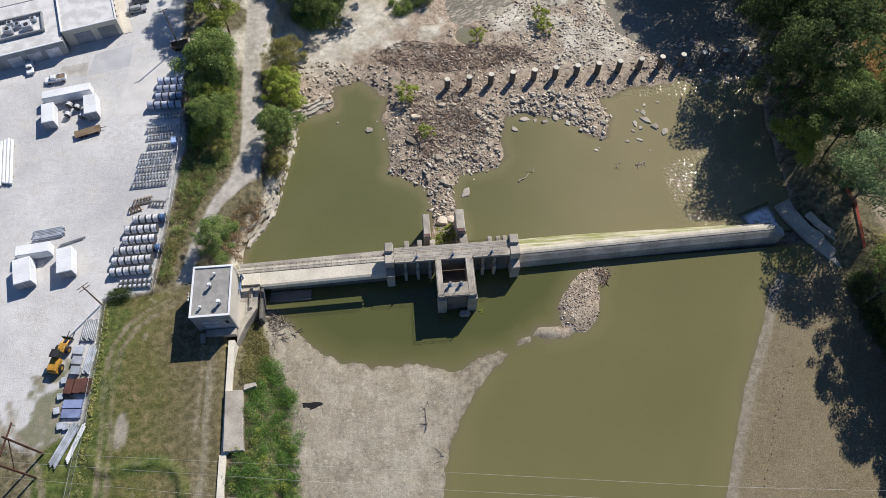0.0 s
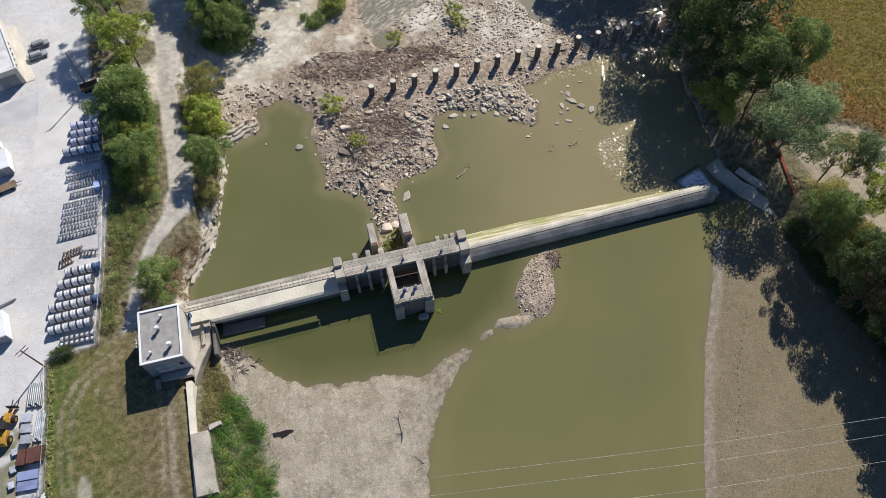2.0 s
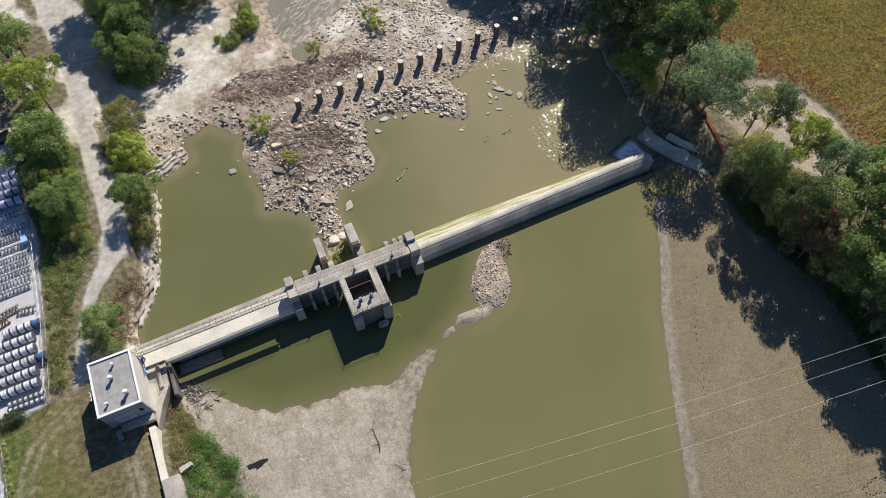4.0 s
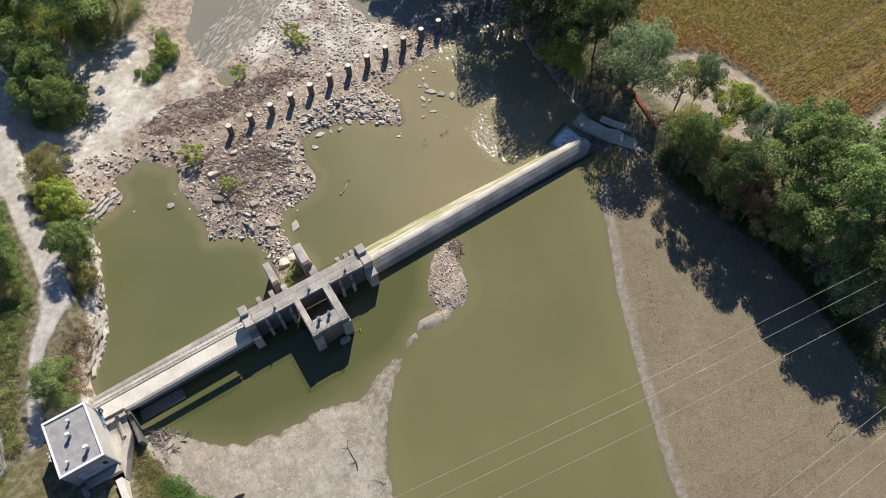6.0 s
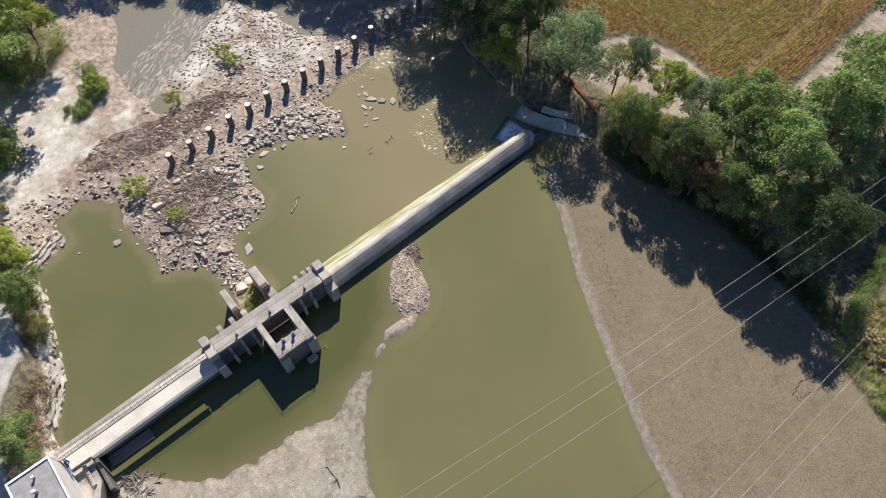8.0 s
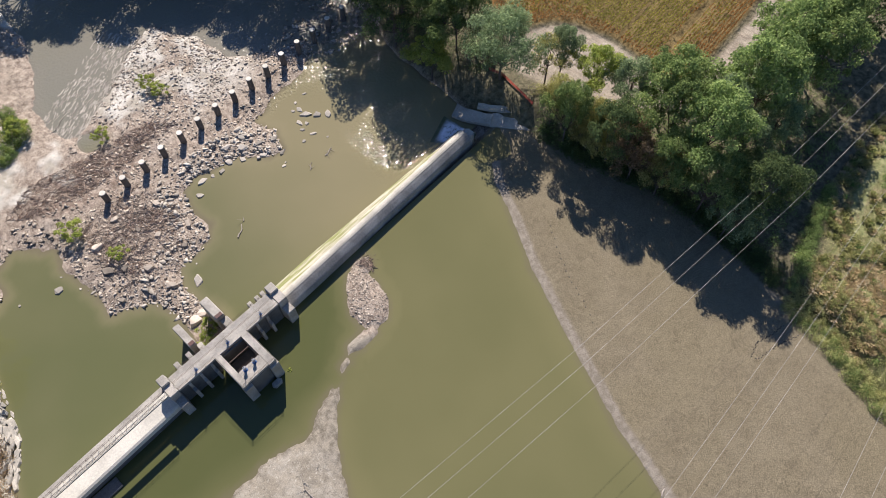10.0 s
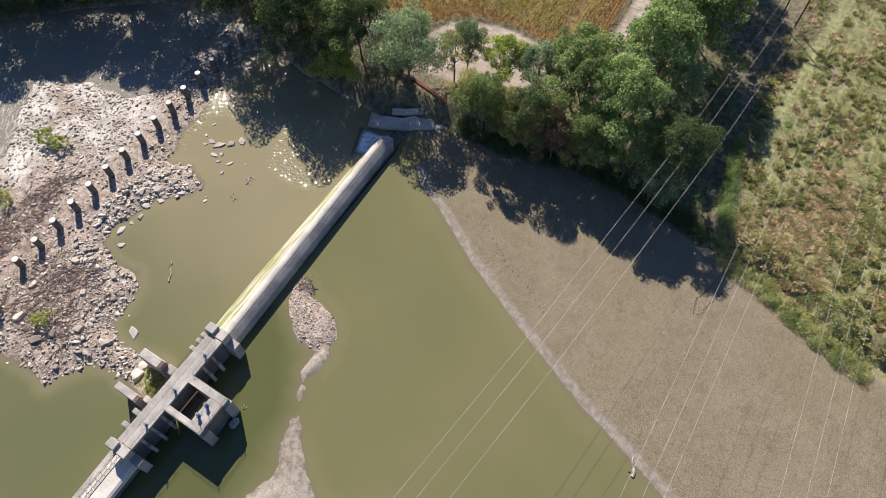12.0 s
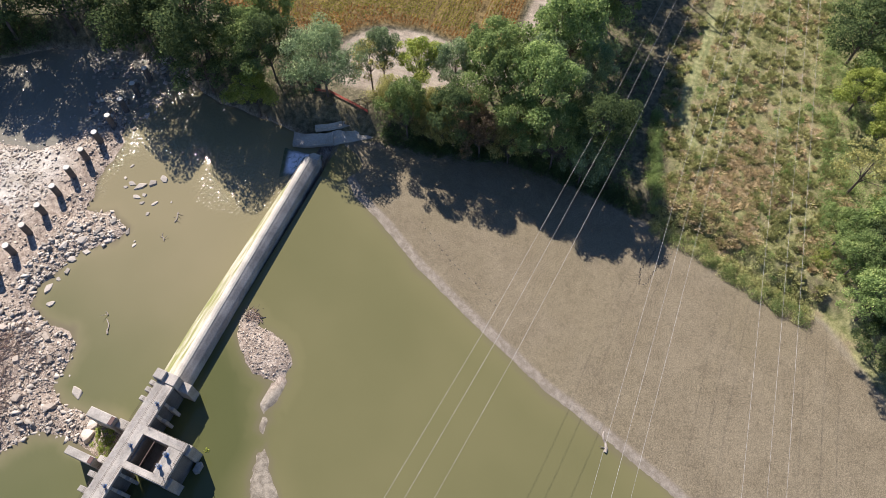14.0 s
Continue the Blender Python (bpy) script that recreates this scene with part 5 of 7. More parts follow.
brush("sandbank_thicket", [(-44, 103), (-30, 100), (-18, 101), (-6, 108), (-6, 126), (-44, 126)], 150, "bright", "yellow-green saplings in the thicket", 70, r=(1.4, 2.6), h=(3.5, 8.0), leaves=150, size=0.4, edge=0.6)
brush("sandbank_bushes", [(-43, 104), (-44, 90), (-44, 82), (-40, 77), (-34, 78), (-29, 84), (-31, 96), (-36, 104)], 200, "green", "dense green bushes beside the track", 57, r=(1.4, 2.8), h=(1.6, 4.6), leaves=170, size=0.38, edge=0.6)
brush("sandbank_bushes", [(-43, 99), (-43, 84), (-36, 79), (-31, 85), (-36, 98)], 50, "olive", "olive bushes among the green ones", 58, r=(1.2, 2.4), h=(2.6, 5.4), leaves=170, size=0.36, edge=0.6)
brush("roadside_thicket", [(-67.5, 68), (-58, 68), (-57.6, 44), (-59, 34), (-67, 34)], 75, "green", "leafy green thicket between the yard and the track", 64, r=(1.5, 3.0), h=(2.6, 6.0), leaves=190, size=0.4, edge=0.8)
brush("roadside_thicket", [(-67.5, 72), (-58, 72), (-57.6, 44), (-60, 34), (-67, 34)], 70, "bright", "yellow-green saplings in the thicket", 65, r=(1.2, 2.6), h=(3.0, 7.0), leaves=170, size=0.38, edge=0.8)
brush("riverside_thicket", [(-50.4, 66), (-42, 64), (-41.6, 50), (-43.6, 34), (-47.5, 30), (-49, 38)], 75, "olive", "feathery olive saplings on the river bank", 66, r=(1.2, 2.6), h=(2.2, 5.6), leaves=150, size=0.36, edge=0.9)
brush("riverside_thicket", [(-50, 62), (-43, 60), (-44, 36), (-48, 34)], 45, "green", "green saplings on the river bank", 67, r=(1.2, 2.4), h=(2.0, 4.6), leaves=150, size=0.36, edge=0.9)
brush("yellow_shrub", [(88, -119), (92, -118.6), (93, -122.4), (89, -123)], 5, "bright", "bright yellow-green shrub at the meadow's edge", 71, r=(1.0, 1.8), h=(1.6, 2.8), leaves=160, size=0.3, edge=0.2)
brush("fence_hedge", [(-82.5, -3.5), (-77, -2.6), (-77, -6.6), (-82.5, -8)], 40, "dark", "dark green hedge at the fence corner", 37, h=(0.9, 2.0))
brush("fence_weeds", [(-82.6, -7), (-81.4, -7), (-81.4, -60), (-83, -60)], 130, "meadow", "rough grass along the fence", 38, edge=0.0, r=(0.3, 0.7), h=(0.2, 0.6), leaves=25)
# the dark leaf colour carries the shade under the bank trees
brush("bank_undergrowth", [(88, 10), (84, 30), (90, 60), (92, 90), (104, 90), (108, 40), (104, 14), (96, 8)], 520, "dark", "undergrowth coloured dark for the shade beneath the bank trees", 39, h=(1.0, 3.0), r=(1.0, 2.4))
brush("bank_undergrowth", [(86, -10), (92, -8), (98, -4), (99, -14), (107, -28), (117, -38), (150, -40), (150, -70), (120, -74), (96, -76), (90, -82), (88, -80), (91, -60), (92, -46), (87, -24)], 900, "green",
      "green undergrowth beneath the bank trees", 40, h=(0.8, 2.8), r=(1.0, 2.2))
brush("bank_undergrowth", [(84.5, -12), (90, -10), (95, -30), (97, -50), (94, -80), (88, -82), (90.5, -62), (91, -46), (86, -24)], 260, "dark", "shrubs over the bank, coloured dark for its shade", 59, h=(1.6, 4.0), r=(1.2, 2.6), leaves=110, size=0.36)
brush("bank_undergrowth", [(90, -12), (96, -9), (100, -22), (101, -42), (96, -46), (92, -30)], 70, "rust", "withered brown shrubs beneath the bank trees", 60, h=(1.6, 4.2), r=(1.2, 2.4), leaves=110, size=0.34)
brush("bank_undergrowth", [(44, 132), (52, 124), (66, 109), (82, 92), (90, 92), (84, 108), (66, 126), (50, 138)], 300, "dark", "undergrowth coloured dark for the shade of the far bank", 63, h=(1.6, 4.5), r=(1.4, 3.0), leaves=90, size=0.42)
brush("bank_undergrowth", [(94, -3), (99, -3), (104, -18), (109, -33), (103, -37), (97, -20)], 90, "olive", "olive shrubs beneath the slender trees", 72, h=(1.8, 5.0), r=(1.2, 2.4), leaves=120, size=0.34)
brush("meadow_edge_shrubs", [(90, -84), (98, -80), (104, -82), (98, -92), (90, -112), (80, -124), (76, -121), (79, -112), (86, -98)], 130, "meadow", "green and straw shrubs on the meadow's edge", 41, h=(0.6, 2.0), r=(0.8, 2.0), leaves=60)
brush("meadow_edge_shrubs", [(96, -118), (112, -117), (150, -113), (190, -110), (200, -135), (95, -146), (80, -136), (86, -126)], 820, "green", "dense green shrubs along the meadow", 42, h=(1.0, 3.4), r=(1.0, 2.6), leaves=70)


FIELD = [(190, -76), (140, -74), (121, -77), (100, -82), (91, -87), (84, -100), (79, -111), (78, -122), (90, -130), (112, -126), (150, -119), (190, -112), (210, -90)]


def tussocks(name, n, kind, label, seed, r, h, blades, where, width=0.16):
    """Tall weeds in tufts over the meadow: blades that spread from a root. where: how likely a tuft is at a place."""
    rng = np.random.RandomState(seed)
    p = scatter(FIELD, n, rng, 0.3)
    keep = (np.minimum.reduce([near(p[:, 0], p[:, 1], q) for q in MOWN]) > 0.9) & (where(p[:, 0], p[:, 1]) + 0.5 * waves(p[:, 0], p[:, 1], 5, seed + 1, 3) > rng.uniform(size=len(p)))
    p = p[keep]
    z = level(p[:, 0], p[:, 1])
    rr, hh = rng.uniform(*r, len(p)), rng.uniform(*h, len(p))
    i = np.repeat(np.arange(len(p)), blades)
    m = len(i)
    a, k = rng.uniform(0, 2 * math.pi, m), rng.uniform(0.1, 1.0, m) ** 0.6
    root = np.column_stack([p[i], z[i] - 0.05])
    root[:, 0] += 0.45 * k * rr[i] * np.cos(a)
    root[:, 1] += 0.45 * k * rr[i] * np.sin(a)
    tip = np.column_stack([p[i, 0] + k * rr[i] * np.cos(a), p[i, 1] + k * rr[i] * np.sin(a), z[i] + hh[i] * (1.05 - 0.55 * k) * rng.uniform(0.75, 1.2, m)])
    side = np.column_stack([-np.sin(a + rng.uniform(-1, 1, m)), np.cos(a), np.zeros(m)]) * (width * rng.uniform(0.6, 1.5, m))[:, None]
    mid = root * 0.4 + tip * 0.6
    mid[:, 2] += 0.15 * hh[i]
    v = np.stack([root, mid + side, tip, mid - side], 1).reshape(-1, 3)
    me = bpy.data.meshes.new(name)
    me.vertices.add(4 * m)
    me.vertices.foreach_set("co", v.ravel())
    me.loops.add(4 * m)
    me.loops.foreach_set("vertex_index", np.arange(4 * m))
    me.polygons.add(m)
    me.polygons.foreach_set("loop_start", np.arange(0, 4 * m, 4))
    me.update()
    me.materials.append(LEAF[kind])
    return tagged(new(name, me), label, "weeds", kind="stuff")


def spot(x, y, cx, cy, rx, ry):
    """1 in the middle of an oval, falling to 0 at its rim."""
    return ramp(-np.hypot((x - cx) / rx, (y - cy) / ry), -1.0, -0.45)


strawy = lambda x, y: np.clip(1.2 * spot(x, y, 93, -94, 15, 16) + 0.8 * spot(x, y, 108, -101, 20, 10) + 0.05 + 0.3 * ramp(waves(x, y, 18, 301, 3), -0.1, 0.3) * ramp(-x, -140, -105), 0, 1)
reddish = lambda x, y: np.clip(0.5 * spot(x, y, 112, -113, 20, 6) + 0.4 * spot(x, y, 100, -112, 8, 6) + 0.25 * spot(x, y, 128, -97, 16, 7), 0, 1) - 0.2
mossy = lambda x, y: np.clip(0.36 - 0.4 * strawy(x, y) - 0.2 * ramp(x, 110, 130), 0.06, 1)
tussocks("meadow_tussocks", 2600, "straw", "straw-coloured tufts of tall dry weeds in the meadow", 43, (1.0, 2.1), (0.4, 1.1), 52, strawy, 0.13)
tussocks("meadow_tussocks", 500, "rust", "reddish brown withered tufts in the meadow", 47, (0.8, 1.7), (0.5, 1.3), 50, reddish, 0.12)
tussocks("meadow_tussocks", 3600, "meadow", "grey-green tufts of tall weeds in the meadow", 44, (0.9, 2.0), (0.5, 1.4), 54, mossy, 0.13)
brush("meadow_clumps", FIELD, 460, "meadow", "rounded green clumps of weeds in the meadow", 48, h=(0.8, 2.0), r=(0.8, 1.9), leaves=70, size=0.28, category="weeds", patch=16)
brush("meadow_clumps", FIELD, 260, "vine", "fresh green weeds standing in the meadow", 45, h=(0.6, 1.8), r=(0.6, 1.6), leaves=60, size=0.28, category="weeds", patch=26)
brush("meadow_shrubs", [(120, -78), (100, -83), (92, -85), (88, -83), (96, -79), (108, -76), (124, -75)], 110, "green", "dark green shrubs at the wood's edge", 49, h=(1.2, 3.0), r=(1.0, 2.2), leaves=90, size=0.3)
brush("bank_fringe", [(85.5, -84), (92, -83), (89, -95), (84, -106), (81, -116), (77, -123), (73.5, -122), (77.5, -109), (81.8, -97)], 190, "meadow", "green weeds hanging over the bank's edge", 50, h=(0.8, 2.2), r=(0.8, 1.8), leaves=90, size=0.26, edge=0.1)
brush("bank_fringe", [(85.5, -84), (90, -84), (87, -95), (82, -106), (79, -116), (76, -122), (73.5, -122), (77.5, -109), (81.8, -97)], 60, "green", "dark green shrubs at the bank's edge", 73, h=(1.0, 2.6), r=(0.9, 1.9), leaves=110, size=0.28, edge=0.1)


def grass(name, poly, n, kind, label, seed, h=0.6, size=0.5):
    rng = np.random.RandomState(seed)
    p = scatter(poly, n, rng)
    keep = (waves(p[:, 0], p[:, 1], 9, seed, 3) > rng.uniform(-0.9, 0.35, len(p))) & (np.minimum.reduce([near(p[:, 0], p[:, 1], r) for r in MOWN]) > 0.5)
    p = p[keep]
    z = level(p[:, 0], p[:, 1])
    me = quads(name, np.column_stack([p, z + rng.uniform(0.05, h, len(p))]), size, rng, long=0.5, up=0.5)
    me.materials.append(LEAF[kind])
    return tagged(new(name, me), label, "grass", kind="stuff")


grass("meadow_grass", FIELD, 34000, "meadow", "rough green meadow under the power lines", 51, 0.4, 0.36)
grass("dry_grass", FIELD, 22000, "straw", "straw-coloured dry grass in the meadow", 52, 0.4, 0.36)
grass("lawn_tufts", [(-81, -8), (-68, -7), (-62, -17), (-56.5, -20), (-56.2, -60), (-81, -60)], 9000, "meadow", "thin tufts of grass on the mown lawn", 53, 0.08, 0.3)


def corn(name, kind, label, seed, rim):
    """Rows of ripe corn; rim: the rust-coloured plants near the edge."""
    rng = np.random.RandomState(seed)
    a = np.arange(110, 215, 0.42)
    b = np.arange(-33, 100, 0.95)
    gx, gy = np.meshgrid(a, b)
    gx, gy = gx.ravel() + rng.uniform(-0.15, 0.15, gx.size), gy.ravel() + 0.07 * (gx.ravel() - 126) + rng.uniform(-0.05, 0.05, gx.size)
    d = sdf(gx, gy, CORN)
    row = gy - 0.07 * (gx - 126)
    lane = (abs(row + 22) < 0.75) | (abs(row + 9.5) < 0.4)
    rusty = (d < 3 + 3 * waves(gx, gy, 14, 8)) | ((d < 9 + 5 * waves(gx, gy, 14, 8)) & (gx < 128) & (rng.uniform(size=d.size) < 0.55)) | ((gy - 0.07 * (gx - 126) < -19) & (rng.uniform(size=d.size) < 0.45))
    thin = waves(gx, gy, 6, 10) > 0.62
    ok = (d > 0) & ~lane & ~thin & (rusty if rim else ~rusty)
    gx, gy = gx[ok], gy[ok]
    z = level(gx, gy)
    c = np.column_stack([np.repeat(gx, 3), np.repeat(gy, 3), np.repeat(z, 3) + rng.uniform(0.7, 2.2, 3 * len(gx))])
    c[:, 0] += rng.uniform(-0.2, 0.2, len(c))
    c[:, 1] += rng.uniform(-0.12, 0.12, len(c))
    me = quads(name, c, 0.62, rng, long=0.75, up=0.5)
    me.materials.append(LEAF[kind])
    return tagged(new(name, me), label, "corn", kind="stuff")


corn("corn_field", "corn", "golden green ripening corn in rows", 61, False)
corn("corn_edge", "cornrust", "rust-brown corn along the field's edge", 62, True)

shrub = tree("river_shrub", "bright", "small bright green shrub on the gravel bar", 71, 2.2, 2.6, 24, 60, 0.3, flat=0.55)
tagged(shrub, category="shrub", group="shrubs on the gravel bar")
shrub.matrix_world = pose(28, 77.5, float(level(28, 77.5)[0])) @ Matrix.Scale(1.2, 4)
for x, y, s in ((28.6, 73, 0.9), (9, 71.5, 0.9), (-12.3, 51, 1.2), (-5.2, 7.2, 0.85), (-7.2, 5, 0.8), (-8.3, 38, 0.8), (-5, 89, 1.3), (0.6, -13.2, 0.2), (-31, 79, 0.7)):
    copy_thing(shrub, Matrix.Translation((x, y, max(0.6, float(level(x, y)[0])))) @ Matrix.Rotation(x, 4, "Z") @ Matrix.Scale(s, 4))


# ---- stones, debris and driftwood ----
def rock_shape(rng, flat=0.5):
    """One angular stone: a block with its corners pushed about."""
    v = np.array([(x, y, z) for z in (-0.7, 0.7) for x, y in ((-1, -1), (1, -1), (1, 1), (-1, 1))], float) * 0.78
    v[4:, :2] *= rng.uniform(0.55, 0.95)
    v = v + rng.uniform(-0.42, 0.42, v.shape)
    v[:, 2] *= flat * rng.uniform(0.7, 1.2)
    v[:, 0] *= rng.uniform(0.8, 2.1)
    return v


FACES = [(0, 2, 1), (0, 3, 2), (4, 5, 6), (4, 6, 7), (0, 1, 5), (0, 5, 4), (1, 2, 6), (1, 6, 5), (2, 3, 7), (2, 7, 6), (3, 0, 4), (3, 4, 7)]


def rock_field(name, pts, sizes, material, label, seed, category="stones", sink=0.15, zmin=-9.0):
    """Loose stones as one mesh."""
    rng = np.random.RandomState(seed)
    shapes = [rock_shape(rng) for _ in range(24)]
    z = level(pts[:, 0], pts[:, 1])
    vs, fs = [], []
    F = np.array(FACES)
    for i, ((x, y), s) in enumerate(zip(pts, sizes)):
        v = shapes[rng.randint(24)]
        a = rng.uniform(0, 6.28)
        ca, sa = math.cos(a), math.sin(a)
        t = rng.uniform(-0.6, 0.6)
        q = np.column_stack([v[:, 0] * ca - v[:, 1] * sa, v[:, 0] * sa + v[:, 1] * ca, v[:, 2] + t * v[:, 0]]) * s
        vs.append(q + np.array([x, y, max(z[i], zmin) + s * (0.35 - sink)]))
        fs.append(F + 8 * i)
    me = bpy.data.meshes.new(name)
    V, Q = np.concatenate(vs), np.concatenate(fs)
    me.vertices.add(len(V))
    me.vertices.foreach_set("co", V.ravel())
    me.loops.add(Q.size)
    me.loops.foreach_set("vertex_index", Q.ravel())
    me.polygons.add(len(Q))
    me.polygons.foreach_set("loop_start", np.arange(0, Q.size, 3))
    me.update()
    me.materials.append(material)
    return tagged(new(name, me), label, category, kind="stuff")


def stone_points(poly, n, rng, near=None, edge=-0.4):
    p = scatter(poly, n, rng, edge)
    if near:
        d = sdf(p[:, 0], p[:, 1], RUBBLE)
        p = p[rng.uniform(size=len(p)) < np.clip(1.15 - d / near, 0.12, 1)]
    return p


rr = np.random.RandomState(81)
BAR = [(-17, 51), (-18.6, 40), (-18.5, 27.5), (-10, 22.5), (-7.4, 17), (-8.5, 11), (-1.5, 10), (-3, 19), (-1, 25), (9.5, 26.5), (11, 36), (13, 42.5), (18, 44), (30, 41), (35, 35.5), (38.5, 34.5), (42, 40.5), (40, 47),
       (50, 50.5), (66, 54), (70, 60), (58, 64), (50, 72), (49, 84), (42, 97), (33, 94), (22, 86), (12, 80.5), (4, 77), (-10, 66), (-17, 58)]
p = stone_points(BAR, 30000, rr)
p = p[waves(p[:, 0], p[:, 1], 7, 21, 3) > rr.uniform(-0.8, 0.4, len(p))]
rock_field("gravel_bar_stones", p, 0.06 + 0.36 * rr.uniform(size=len(p)) ** 9, ROCK, "broken grey-brown limestone rubble on the gravel bar", 82)
p = stone_points([(-8, 12), (-1.5, 12), (-3, 19), (-1, 25), (9.5, 26.5), (11, 36), (13, 42.5), (18, 44), (30, 41), (35, 35.5), (38.5, 34.5), (42, 40.5), (40, 47), (24, 50), (8, 48), (4, 34), (-6, 30), (-18.5, 28), (-10, 22.5)], 3400, rr)
p = p[waves(p[:, 0], p[:, 1], 6, 22, 3) > rr.uniform(-0.6, 0.5, len(p))]
rock_field("shore_stones", p, 0.1 + 0.6 * rr.uniform(size=len(p)) ** 4, ROCKPALE, "pale angular limestone blocks along the waterline", 83)
p = stone_points([(-60, 50), (-40, 46), (-33, 49), (-33, 57), (-25, 59), (-17, 54), (-16, 62), (-40, 66)], 900, rr)
p = p[level(p[:, 0], p[:, 1]) < 2.4]
rock_field("shore_stones", p, 0.1 + 0.45 * rr.uniform(size=len(p)) ** 4, ROCK, "dark loose stones at the corner of the pool", 84)
p = scatter(ISLAND, 1700, rr)
rock_field("island_stones", p, 0.05 + 0.18 * rr.uniform(size=len(p)) ** 6, ROCK, "grey rubble on the small island", 85)
p = scatter([(20, 60), (62, 56), (70, 62), (60, 76), (48, 90), (34, 98), (24, 90)], 2200, rr)
rock_field("rapids_stones", p, 0.08 + 0.36 * rr.uniform(size=len(p)) ** 5, ROCKPALE, "scattered pale stones beside the rapids", 86, zmin=-0.15)
p = scatter([(66, 50), (90, 48), (92, 62), (84, 78), (66, 66)], 700, rr)
rock_field("shaded_stones", p, 0.2 + 0.6 * rr.uniform(size=len(p)) ** 2.5, ROCK, "stones in the shaded shallows under the trees", 87, zmin=-0.2)
# tilted beds of rock showing through the rapids
ang = radians(30)
rows = []
for i in range(800):
    rows.append((rr.uniform(-16, 24), 13 * rr.uniform() ** 1.6))
p = np.array([(17 + a * math.cos(ang) - b * math.sin(ang), 83.5 + a * math.sin(ang) + b * math.cos(ang)) for a, b in rows])


def ledges(name, pts, label, seed):
    rng = np.random.RandomState(seed)
    bm = bmesh.new()
    for x, y in pts:
        l, w = 0.2 + 1.1 * rng.uniform() ** 2, rng.uniform(0.05, 0.2)
        add_box(bm, -l, l, -w, w, -0.5, rng.uniform(0.0, 0.11), bev=0, m=pose(x, y, 0.0, rng.uniform(-14, 14), rng.uniform(-2, 2), math.degrees(ang) + rng.uniform(-16, 16)))
    return solo(name, bm, ROCKPALE, label, "rock", kind="stuff")


ledges("rapids_ledges", p, "tilted pale rock beds breaking the shallow rapids", 88)


def boulder(name, x, y, s, seed, material, label, group, z=None, stretch=1.0, rz=0.0, tall=0.6, corners=0):
    """A single large angular stone with a broken, nearly flat top."""
    rng = np.random.RandomState(seed)
    bm = bmesh.new()
    n = corners or rng.randint(4, 7)
    for top in (0, 1):
        for k in range(n):
            a = 2 * math.pi * (k + rng.uniform(-0.35, 0.35)) / n
            rad = rng.uniform(0.78, 1.12) * (0.80 if top else 1.0)
            bm.verts.new((math.cos(a) * rad * stretch * s, math.sin(a) * rad * s, s * (tall * (0.75 + rng.uniform(-0.25, 0.2)) + 0.12 * math.cos(a + seed) if top else -0.5)))
    hull = bmesh.ops.convex_hull(bm, input=bm.verts)
    bmesh.ops.delete(bm, geom=[v for v in bm.verts if not v.link_faces], context="VERTS")
    bmesh.ops.bevel(bm, geom=bm.edges[:], offset=0.05 * s, segments=1, affect="EDGES")
    g = float(level(x, y)[0]) if z is None else z
    return solo(name, bm, material, label, "rock", at=(x, y, g), rz=rz, group=group)


ISOLATED = [(-23.2, 41.3, 1.15), (0.4, 19.4, 1.35), (51.0, 41.3, 0.8), (51.3, 38.8, 1.15), (53.1, 36.5, 1.2), (55.3, 34.5, 1.0), (48.0, 37.9, 0.8), (48.1, 32.4, 0.6), (44.7, 32.3, 0.6), (51.9, 44.0, 0.5), (49.5, 42.2, 0.55), (55.7, 44.7, 0.45),
            (50.0, 28.9, 0.4), (49.2, 36.4, 0.7), (47.0, 35.6, 0.6), (35.9, 30.1, 0.5), (36.9, 30.6, 0.4), (-31.5, 44.5, 0.4), (-20.9, 44.0, 0.3), (-18.0, 35.0, 0.45), (3.0, 23.5, 0.3), (-19.5, 38.0, 0.4),
            (15.4, 38.6, 0.8), (18.6, 41.6, 0.9), (24.0, 40.6, 1.0), (30.0, 39.6, 0.9), (34.6, 36.6, 0.9), (38.6, 33.6, 0.8), (21.4, 41.0, 0.7), (27.0, 41.6, 1.1), (32.4, 42.0, 1.2), (36.0, 40.0, 1.0), (39.6, 38.6, 1.0), (34.0, 44.6, 1.0), (29.0, 45.2, 1.1)]
for i, (x, y, s) in enumerate(ISOLATED):
    boulder("boulder", x, y, s, 200 + i, ROCKPALE, "angular pale limestone boulder standing in shallow water", "boulders in the pool", z=max(-0.05, float(level(x, y)[0])), stretch=1.2 + 0.25 * (i % 4), rz=i * 47, tall=0.5)
for i, (x, y, s) in enumerate(((-5.5, 30, 1.3), (-9.5, 34, 1.1), (-12.5, 36.5, 1.4), (-10.5, 44, 1.2), (1.5, 36, 1.0), (6.5, 44, 1.1), (-3.2, 47.5, 1.0), (8.5, 34, 1.2), (-14.5, 28.0, 1.0), (4.0, 29.2, 0.9), (-1.0, 41, 0.9), (-4.5, 22.8, 1.1), (-6.2, 11.5, 1.6), (-3.9, 11.8, 1.3), (1.8, 5.2, 1.4), (3.2, 4.6, 1.0), (0.6, 4.0, 1.2))):
    boulder("boulder", x, y, s, 260 + i, ROCK, "grey limestone boulder among the rubble", "boulders on the bar", rz=i * 61, stretch=1.1 + 0.2 * (i % 4), tall=0.55)
